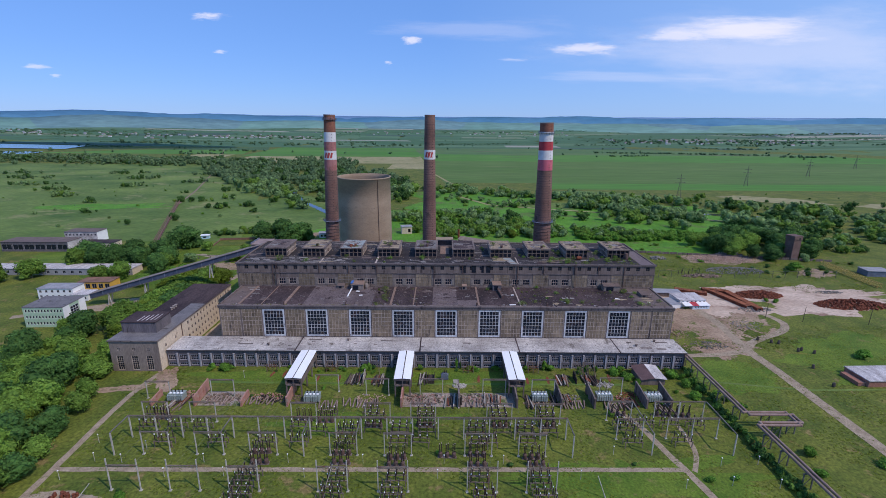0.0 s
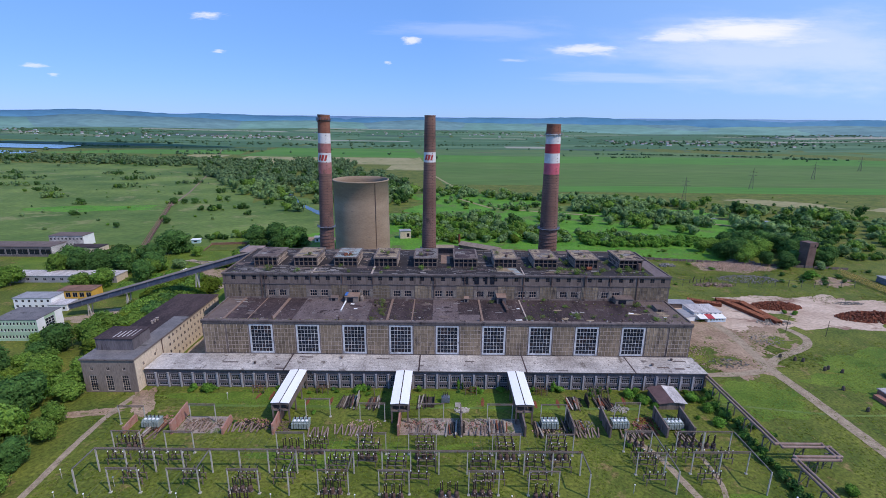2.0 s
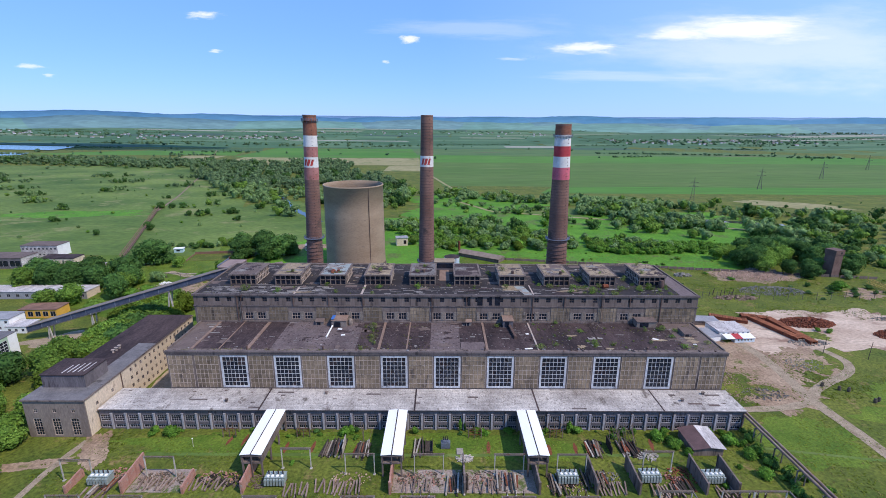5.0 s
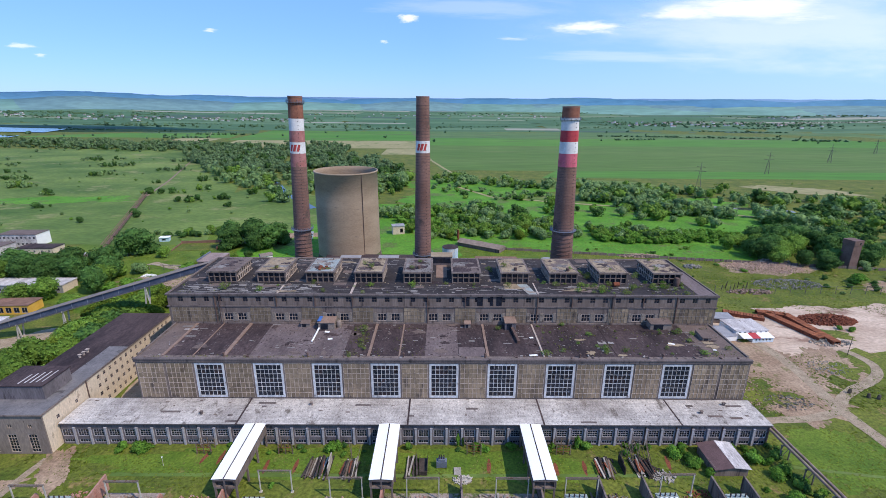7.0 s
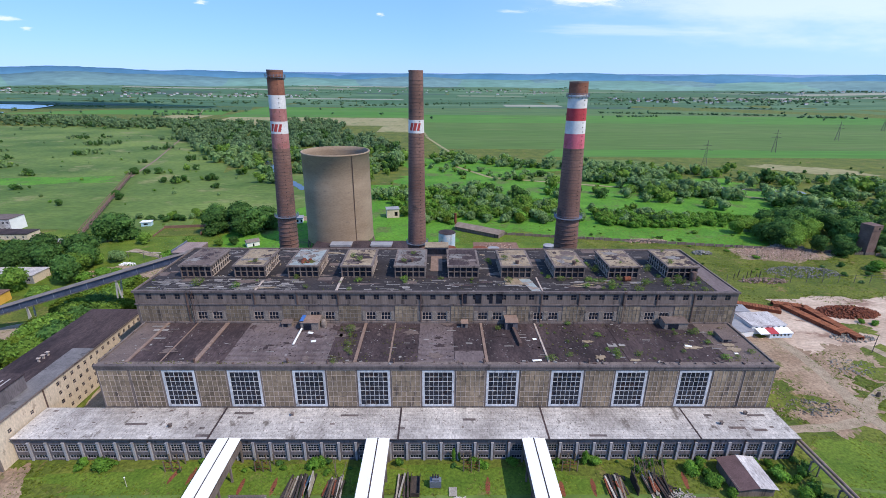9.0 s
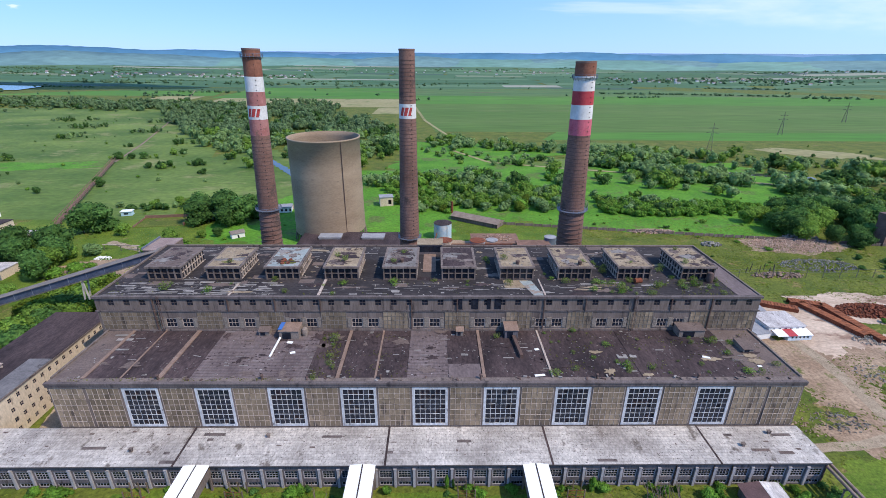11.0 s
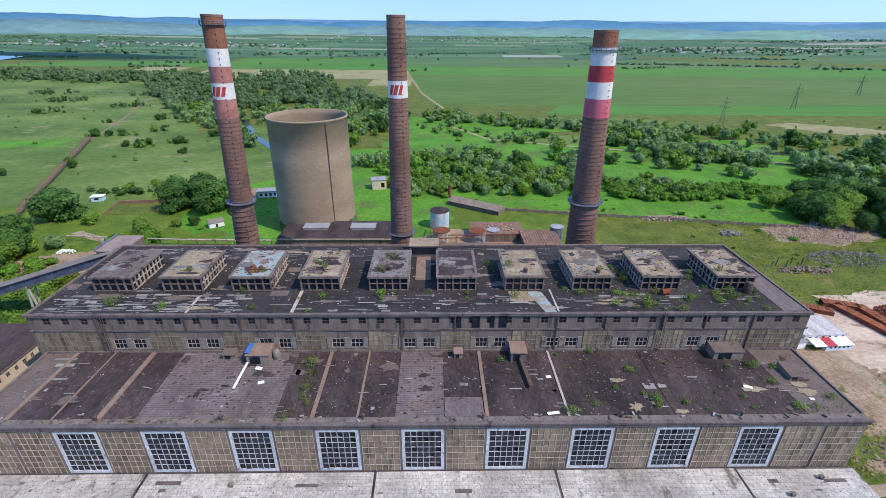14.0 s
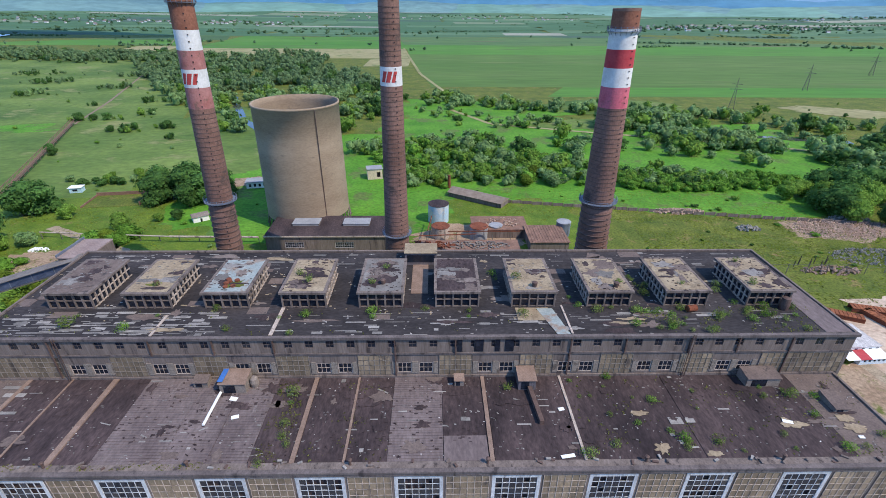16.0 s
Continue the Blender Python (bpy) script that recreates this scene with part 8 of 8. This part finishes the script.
# rusty pipeline across the meadow
rp = thing("rusty_pipe_bridge", "old rusted conveyor frame running over the meadow", "pipeline")
a, c = Vector((-250, 214, 3)), Vector((-345, 425, 3))
n = 22
for i in range(n):
    p, q_ = a.lerp(c, i / n), a.lerp(c, (i + 1) / n)
    for s in (-1.6, 1.6):
        part("chord", Geo().beam(p + Vector((s, 0, 0)), q_ + Vector((s, 0, 0)), 0.3), PLANKS, rp)
        part("chord", Geo().beam(p + Vector((s, 0, 2.2)), q_ + Vector((s, 0, 2.2)), 0.3), PLANKS, rp)
        part("brace", Geo().beam(p + Vector((s, 0, 0)), q_ + Vector((s, 0, 2.2)), 0.2), PLANKS, rp)
    part("belt", Geo().beam(p, q_, 1.4, 0.1), PLANKS, rp)
    part("leg", Geo().beam(p + Vector((0, 0, -3.2)), p, 0.4), PLANKS, rp)
ribbon("old_trackbed", [(-345, 425), (-382, 540), (-467, 770), (-620, 1140), (-818, 1602)], 2.6, BROWN_STRIP, 0.35, "overgrown straight trackbed")

# pylons
for x, y, h in ((344, 506, 35), (528, 643, 36), (755, 800, 36), (1010, 985, 36)):
    py = thing("pylon", "grey lattice power pylon in the field", "pylon", "pylons", at=pose(x, y, rise(x, y), 0, 0, -30))
    for sx in (-1, 1):
        for sy in (-1, 1):
            part("leg", Geo().beam((sx * 3, sy * 3, -0.3), (sx * 0.8, sy * 0.8, h * 0.62), 0.3).beam((sx * 0.8, sy * 0.8, h * 0.62), (0, 0, h), 0.22), STEEL, py)
    for z, w in ((h * 0.62, 7), (h * 0.78, 5.5)):
        part("cross_arm", Geo().beam((-w, 0, z + 0.6), (w, 0, z + 0.6), 0.28).beam((-w, 0, z + 0.6), (0, 0, z + 2), 0.16).beam((w, 0, z + 0.6), (0, 0, z + 2), 0.16), STEEL, py)
    lace = Geo()
    for k in range(7):
        z0, z1 = h * 0.62 * k / 7, h * 0.62 * (k + 1) / 7
        w0, w1 = 3 - 2.2 * k / 7, 3 - 2.2 * (k + 1) / 7
        for s in (-1, 1):
            lace.beam((-w0, s * w0, z0), (w1, s * w1, z1), 0.16).beam((s * w0, -w0, z0), (s * w1, w1, z1), 0.16)
    part("lacing", lace, STEEL, py)

# ---- west side ----
ofg = thing("green_office", "three-storey office in pale green render with a flat roof", "building", at=pose(-220.6, 49.6, 0, 0, 0, 2))
rows = [(z, z + 1.6) for z in (1.4, 4.9, 8.3)]
cols = [1.0 + 1.62 * i for i in range(12)]
part("wall", wall_x(Geo(), 0, 20.6, 0, 0.3, 0, 11, [(x, x + 1.0, a_, b_) for x in cols for a_, b_ in rows]).box(0, 0.3, 0.3, 16, 0, 11).box(20.3, 20.6, 0.3, 5, 0, 11).box(20.3, 20.6, 11, 16, 0, 11).box(20.3, 20.6, 5, 11, 0, 2).box(20.3, 20.6, 5, 11, 9.5, 11).box(0.3, 20.3, 15.7, 16, 0, 11), GREENWALL, ofg)
ow = window_meshes(1.0, 1.6, 1, 1, 0.1, 0.08, WHITE, GLASS)
for x in cols:
    for a_, b_ in rows:
        put_window(ofg, ow, x + 0.5, 0.18, a_)
sw2 = window_meshes(6, 7.5, 3, 5, 0.25, 0.2, FRAME_PAINT, GLASS)
put_window(ofg, sw2, 20.4, 8, 2, 90)
part("roof", Geo().box(-0.2, 20.8, -0.2, 16.2, 11, 11.35), WING_SHEET, ofg)
part("gable_panel", Geo().box(20.6, 20.75, -0.1, 4.6, 0, 11.2).box(20.6, 20.75, 11.4, 16.1, 0, 11.2), WHITE, ofg)


def block(name, lab, x, y, w, d, h, turn, wallm, roofm, nwin=0, nrow=1, ww=1.4, wh=1.5, cat="building", group="", gable=None):
    th = thing(name, lab, cat, group, at=pose(x, y, 0, 0, 0, turn))
    hs = []
    for r in range(nrow):
        z = h * (r + 0.45) / nrow - wh / 2 + 0.2
        for i in range(nwin):
            u = -w / 2 + w * (i + 0.5) / nwin
            hs.append((u - ww / 2, u + ww / 2, z, z + wh))
    part("wall", wall_x(Geo(), -w / 2, w / 2, -d / 2, -d / 2 + 0.3, 0, h, hs).box(-w / 2, -w / 2 + 0.3, -d / 2 + 0.3, d / 2, 0, h).box(-w / 2 + 0.3, w / 2 - 0.3, d / 2 - 0.3, d / 2, 0, h), wallm, th)
    part("gable_wall", Geo().box(w / 2 - 0.3, w / 2, -d / 2 + 0.3, d / 2, 0, h), gable or wallm, th)
    part("roof", Geo().box(-w / 2 - 0.3, w / 2 + 0.3, -d / 2 - 0.3, d / 2 + 0.3, h, h + 0.35), roofm, th)
    if nwin:
        wm = window_meshes(ww, wh, 2, 1, 0.1, 0.08, GREY_FRAME, GLASS)
        for u0, u1, z0, z1 in hs:
            put_window(th, wm, (u0 + u1) / 2, -d / 2 + 0.15, z0)
    return th


block("white_office", "two-storey whitewashed office with a pale roof", -237, 95, 21, 10, 6.5, 2, WHITE, GREYROOF, 6, 2)
block("white_office", "low whitewashed annex with a flat roof", -221, 92, 10, 9, 3.5, 2, WHITE, ROOF_PALE, 3, 1)
block("garage", "garage with orange end wall and dark doors", -226, 112, 20, 10, 4.8, 3, OCHRE, PLANKS, 5, 1, 2.8, 3.0, gable=OCHRE)
block("long_workshop", "long low workshop with a pale sheet roof", -270, 141, 100, 12, 4.6, 1, GREYROOF, ROOF_PALE, 18, 1, 2.2, 1.8, gable=PLASTER)
block("long_workshop", "low shed with a dark flat roof", -255, 160, 30, 8, 3.6, 2, CONCRETE, ROOF_TAR, 5, 1)
block("machine_hall", "large hall with wide dark window bays and a flat roof", -338, 203, 54, 16, 8, 1, LEANWALL, ROOF_BROWN, 6, 1, 8.0, 4.6, gable=ROOF_PALE)
block("machine_hall", "white hall with an upper row of windows", -322, 232, 28, 14, 9.5, 2, ROOF_PALE, ROOF_BROWN, 9, 2, 1.6, 1.5, gable=WHITE)
block("low_annex", "low flat annex with a dark roof", -296, 214, 26, 12, 4, 2, PLASTER, ROOF_TAR, 5, 1)
block("low_annex", "low flat shed with a pale roof", -262, 196, 20, 9, 3.2, 4, CONCRETE, ROOF_PALE, 3, 1)
patch("asphalt_yard", -188, 84, 18, 8, PATH_DIRT, 0.07, 30, 0.2, 51, "grey paved yard between trees")
ribbon("service_road", [(-240, 62), (-205, 78), (-178, 92), (-150, 120), (-140, 160), (-200, 190)], 5, PATH_DIRT, 0.06, "pale worn service road", "road")
patch("dirt_yard", -176, 150, 30, 14, DIRT, 0.06, 20, 0.3, 52, "bare pale ground by the coal gallery")
patch("asphalt_yard", -262, 40, 30, 6, PATH_DIRT, 0.07, 5, 0.2, 53, "grey paved yard by the office")

# sloping coal gallery to the boiler house
GALLERY_BLUE = mat("dark_blue_sheeting", (0.055, 0.07, 0.115), (0.1, 0.12, 0.18), scale=0.3, fine=2, fine_amount=0.25, rough=0.6)
GALLERY_TOP = mat("worn_brown_felt", (0.17, 0.14, 0.125), (0.26, 0.22, 0.195), scale=0.2, fine=2, fine_amount=0.3)
cg = thing("coal_gallery", "long sloping blue-grey coal conveyor gallery on trestles", "conveyor")
a, c = Vector((-208, 81.6, 4.6)), Vector((-109.5, 93.6, 32.0))
d = (c - a).normalized()
s = Vector((-d.y, d.x, 0)).normalized()
for i in range(14):
    p, q_ = a.lerp(c, i / 14), a.lerp(c, (i + 1) / 14)
    part("side_panel", Geo().beam(p - s * 1.9 + Vector((0, 0, 1.3)), q_ - s * 1.9 + Vector((0, 0, 1.3)), 0.15, 2.5), GALLERY_BLUE, cg)
    part("side_panel", Geo().beam(p + s * 1.9 + Vector((0, 0, 1.3)), q_ + s * 1.9 + Vector((0, 0, 1.3)), 0.15, 2.5), GALLERY_BLUE, cg)
    part("roof_sheet", Geo().beam(p + Vector((0, 0, 2.75)), q_ + Vector((0, 0, 2.75)), 5.2, 0.2), GALLERY_TOP, cg)
    part("floor", Geo().beam(p, q_, 3.7, 0.25), CONCRETE, cg)
    part("stiffener", Geo().beam(p - s * 2.02, p - s * 2.02 + Vector((0, 0, 2.6)), 0.2), BLUEMETAL, cg)
    part("brace", Geo().beam(p - s * 2.02, q_ - s * 2.02 + Vector((0, 0, 2.6)), 0.12), GALLERY_BLUE, cg)
    part("bottom_chord", Geo().beam(p - s * 2.02 + Vector((0, 0, -0.3)), q_ - s * 2.02 + Vector((0, 0, -0.3)), 0.3), STEEL, cg)
for x, z0 in ((-139.9, 14.9), (-177.5, -0.3), (-198, -0.3)):
    t = (x - a.x) / (c.x - a.x)
    p = a.lerp(c, t)
    part("trestle", Geo().beam((p.x - 1, p.y - 1.6, z0), (p.x, p.y - 1.6, p.z), 0.5).beam((p.x + 1, p.y - 1.6, z0), (p.x, p.y - 1.6, p.z), 0.5).beam((p.x - 1, p.y + 1.6, z0), (p.x, p.y + 1.6, p.z), 0.5).beam((p.x, p.y - 2.2, p.z - 0.4), (p.x, p.y + 2.2, p.z - 0.4), 0.5), CONC_POST, cg)
tt = thing("transfer_house", "boxy transfer house at the head of the gallery", "building", at=pose(-111, 95, 0))
part("wall", Geo().box(-5.5, 3.9, -1, 12, 0, 34), CONCRETE, tt)
part("roof", Geo().box(-5.8, 3.95, -1.3, 12.3, 34, 34.4), mat("pinkish_felt", (0.24, 0.17, 0.155), (0.33, 0.25, 0.23), scale=0.2, fine=1.8, fine_amount=0.3), tt)
part("parapet", Geo().box(-5.8, -5.5, -1.3, 12.3, 34.4, 35.2), BLUEMETAL, tt)

heap("rubble_heap", -187, 164, 5, 2.5, 1.4, WHITE, 21, "small heap of white rubble", 90, 0.45)
wh = thing("white_hut", "small white gabled hut by the pipes", "hut", at=pose(-125, 199, 0, 0, 0, 35))
part("wall", Geo().box(-4, 4, -2.5, 2.5, 0, 3.2), WHITE, wh)
q = Geo()
q.v += [(-4.4, -3, 3.1), (4.4, -3, 3.1), (4.4, 0, 4.8), (-4.4, 0, 4.8), (4.4, 3, 3.1), (-4.4, 3, 3.1)]
q.f += [(0, 1, 2, 3), (3, 2, 4, 5), (0, 3, 5), (1, 4, 2), (0, 5, 4, 1)]
part("roof", q, GALLERY_TOP, wh)
part("door", Geo().box(-0.5, 0.5, -2.56, -2.5, 0, 2.1), GLASS, wh)
for cx, cy, rx, ry, n, z, m, lab in ((0, 160, 14, 4, 120, 4.2, RUST, "rusty scrap lying on the deck"), (24, 160, 16, 4, 120, 4.2, GALLERY_TOP, "brown rubble lying on the deck"), (37, 184, 11, 6, 70, 5.1, RUBBLE, "broken bricks on the store roof")):
    q = Geo()
    for _ in range(n):
        a_, d_ = srg.uniform(0, 6.28), math.sqrt(srg.random())
        q.obox((cx + rx * d_ * math.cos(a_), cy + ry * d_ * math.sin(a_)), srg.uniform(0, 180), srg.uniform(0.2, 1.3), srg.uniform(0.1, 0.4), z, z + srg.uniform(0.15, 0.8))
    solid("scrap_debris", q, m, lab, "debris", kind="stuff")
for x0, y0, x1, y1 in ((-4, 166, 24, 168), (10, 171, 46, 171), (0, 172, 2, 190)):
    pr = thing("pipe_run", "thin brown pipe run on short posts", "pipe", "pipe runs")
    part("pipe", Geo().tube((x0, y0, 6.4), (x1, y1, 6.4), 0.28, n=8), RUST, pr)
    for i in range(4):
        t = (i + 0.5) / 4
        part("post", Geo().box(x0 + (x1 - x0) * t - 0.12, x0 + (x1 - x0) * t + 0.12, y0 + (y1 - y0) * t - 0.12, y0 + (y1 - y0) * t + 0.12, 0, 6.2), STEEL, pr)

# fallen lattice boom and a low block at the east fence
BOOM_PAINT = mat("faded_yellow_paint", (0.36, 0.24, 0.06), (0.5, 0.35, 0.11), scale=0.4, fine=2.5, fine_amount=0.35, stain=(0.2, 0.1, 0.05), stain_scale=0.5, stain_cut=0.56)
bm_ = thing("crane_boom", "faded yellow lattice crane boom lying in the weeds", "crane boom", at=pose(291, 143.5, 0.3))
for x in (-1.4, 1.4):
    for z in (0.0, 2.6):
        part("chord", Geo().beam((x, -25, z), (x, 25, z + 1.2), 0.3), BOOM_PAINT, bm_)
for i in range(20):
    y0, y1 = -25 + 2.5 * i, -22.5 + 2.5 * i
    for x in (-1.4, 1.4):
        part("brace", Geo().beam((x, y0, 0.6 + 0.024 * (y0 + 25) - 0.6), (x, y1, 2.6 + 0.024 * (y1 + 25)), 0.18), BOOM_PAINT, bm_)
    part("brace", Geo().beam((-1.4, y0, 2.6 + 0.024 * (y0 + 25)), (1.4, y1, 2.6 + 0.024 * (y1 + 25)), 0.18), BOOM_PAINT, bm_)
patch("weed_patch", 274, 152, 16, 9, DIRT, 0.07, 10, 0.4, 61, "dry brown weeds on broken ground")
lb_ = thing("low_block", "low blue-grey block with a flat roof by the fence", "building", at=pose(313, 148, 0, 0, 0, -6))
part("wall", Geo().box(-8, 8, -5, 5, 0, 4), BLUEMETAL, lb_)
part("roof", Geo().box(-8.4, 8.4, -5.4, 5.4, 4, 4.35), GREYROOF, lb_)
for x, y, s in ((266, 150, 0.7), (271, 156, 0.6), (280, 150, 0.6), (262, 144, 0.6), (258, 158, 0.8), (250, 150, 0.6), (284, 160, 0.8), (246, 164, 0.7), (236, 150, 0.6)):
    tree("shrub", x, y, s * 1.3)
heap("rubble_heap", 250, 110, 9, 2.5, 0.8, RUBBLE_GREY, 31, "scattered dark rubble along the bare ground", 130, 0.4)

# ---- saplings on the roofs ----
LEAF_ROOF = leaf_mat("feathery_yellow_green_leaves", (0.12, 0.18, 0.035), (0.2, 0.26, 0.075))
TREE_WEED = [make_tree(s, 2.5, 2.2, lf, 260, 0.19, 9, 0.16, False) for s, lf in ((31, LEAF), (32, LEAF_ROOF), (33, LEAF_ROOF))]
weeds(((-32.5, 25.8), (-29.5, 32.6), (-30, 45.3), (-29.7, 36.2), (20.8, 46.5), (34.9, 27), (46.5, 50), (54.6, 42), (57.1, 30.8), (64.2, 29.9), (41.8, 29.3), (88.2, 42.7), (94, 42.6), (90.4, 37.3), (91.1, 28), (100.9, 31.2)), 23.5, 0.55, 1.05)
weeds([(rrg.uniform(-34, -27), rrg.uniform(27, 49)) for _ in range(4)] + [(rrg.uniform(36, 103), rrg.uniform(26.5, 49)) for _ in range(22)], 23.5, 0.25, 0.55)
weeds(((-87.1, 56), (-72.4, 54.6), (-52.9, 62.3), (-29.6, 60.1), (-12.6, 61.2), (26.4, 59.7), (45.7, 61.8), (60.5, 69), (62.8, 55.3), (68, 62), (84.3, 57.1), (89.7, 62), (97.6, 62), (75.9, 58.8), (53.7, 55.4)), 35.75, 0.65, 1.2)
weeds([(rrg.uniform(58, 104), rrg.uniform(52, 62)) for _ in range(14)] + [(rrg.uniform(-105, 104), rrg.uniform(52, 62)) for _ in range(12)] + [(60.5, 74), (60, 78), (81, 70), (80, 76)], 35.75, 0.3, 0.7)
weeds([(rrg.uniform(38, 104), rrg.uniform(58.5, 62.6)) for _ in range(12)] + [(b_ - 3 + rrg.uniform(-1, 1), rrg.uniform(62, 80)) for b_ in MON[5:] for _k in range(2)], 35.75, 0.35, 0.8)
weeds([(MON[k] + dx, 63.6 + dy) for k, dx, dy in ((1, 7, 3), (3, 3, 9), (3, 6, 5), (4, 6, 12), (4, 3, 4), (8, 5, 3), (9, 2, 3), (9, 4, 15), (7, 9, 4), (6, 2, 6))], 40.75, 0.4, 0.8)


def roof_moss(parent, n, x0, x1, y0, y1, z, seed, cut=0.0):
    rg = random.Random(seed)
    q = Geo()
    for _ in range(n):
        x, y = rg.uniform(x0, x1), rg.uniform(y0, y1)
        if noise.noise((x * 0.16, y * 0.2, seed)) < cut:
            continue
        leaves(q, 0, [((x, y, z + 0.05), (0.3, 0.3, 0.12))], 2, 0.22, rg)
    tagged(part("roof_moss", q, LEAF_MOSS, parent, "low yellow-green moss and grass"), kind="stuff")


roof_moss(hall, 1100, 36, 104, 26.5, 50, 23.52, 2, 0.12)
roof_moss(hall, 420, -34.3, -27.6, 26.2, 49.5, 23.52, 6, -0.1)
roof_moss(hall, 260, -25, -6, 26.2, 49, 23.52, 7, 0.1)
roof_moss(hall, 200, -104, -36, 24.6, 26.4, 23.62, 3, 0.0)
roof_moss(boiler, 700, 56, 104, 52, 63, 35.76, 4, 0.05)
roof_moss(boiler, 420, -104, 50, 52, 63, 35.76, 5, 0.16)


# ---- tall grass and weeds over the open ground ----
TUFT = leaf_mat("tall_grass", (0.08963, 0.1298, 0.0125), (0.1612, 0.1969, 0.02678))
TUFT_DRY = leaf_mat("seeding_grass", (0.17, 0.187, 0.0425), (0.238, 0.238, 0.0765))


def tufts(name, material, n, boxes, size, label, seed):
    rg = random.Random(seed)
    q = Geo()
    area = [(b[1] - b[0]) * (b[3] - b[2]) for b in boxes]
    for _ in range(n):
        b = rg.choices(boxes, area)[0]
        x, y = rg.uniform(b[0], b[1]), rg.uniform(b[2], b[3])
        if noise.noise((x * 0.06, y * 0.06, seed)) < -0.12:
            continue
        for _k in range(2):
            nrm = Vector((rg.uniform(-0.4, 0.4), rg.uniform(-0.4, 0.4), 1)).normalized()
            u = nrm.orthogonal().normalized()
            u.rotate(Matrix.Rotation(rg.uniform(0, 6.28), 3, nrm))
            w = nrm.cross(u)
            s = size * rg.uniform(0.5, 1.3)
            p = Vector((x + rg.uniform(-s, s), y + rg.uniform(-s, s), size * rg.uniform(0.04, 0.16)))
            k = len(q.v)
            q.v += [tuple(p - u * s), tuple(p - w * s * 0.6), tuple(p + u * s), tuple(p + w * s * 0.6)]
            q.f.append((k, k + 1, k + 2, k + 3))
    solid(name, q, material, label, "grass", kind="stuff")


OPEN = [(-122, 104, -80, 9.5), (109, 149, -95, 20), (153, 240, -95, 58), (110, 240, 142, 230), (-120, 60, 202, 245)]
tufts("tall_grass", TUFT, 36000, OPEN, 0.4, "uneven tall green grass", 1.0)
tufts("seeding_grass", TUFT_DRY, 9000, OPEN, 0.42, "patches of pale seeding grass", 2.0)
EDGES = [(110, 146, 26, 56), (150, 176, 30, 70), (186, 198, 82, 93), (150, 290, 108, 124), (184, 262, 146, 212), (-130, -110, -14, 8)]
tufts("weedy_grass", TUFT, 4200, EDGES, 0.55, "grass and weeds creeping over the bare ground", 3.0)
BACK = [(-260, -120, 135, 250), (60, 330, 196, 248), (110, 330, 120, 180), (-40, 60, 205, 262)]
tufts("tall_grass", TUFT, 12000, BACK, 0.6, "uneven tall green grass behind the works", 4.0)
tufts("seeding_grass", TUFT_DRY, 4000, BACK, 0.6, "patches of pale seeding grass behind the works", 5.0)
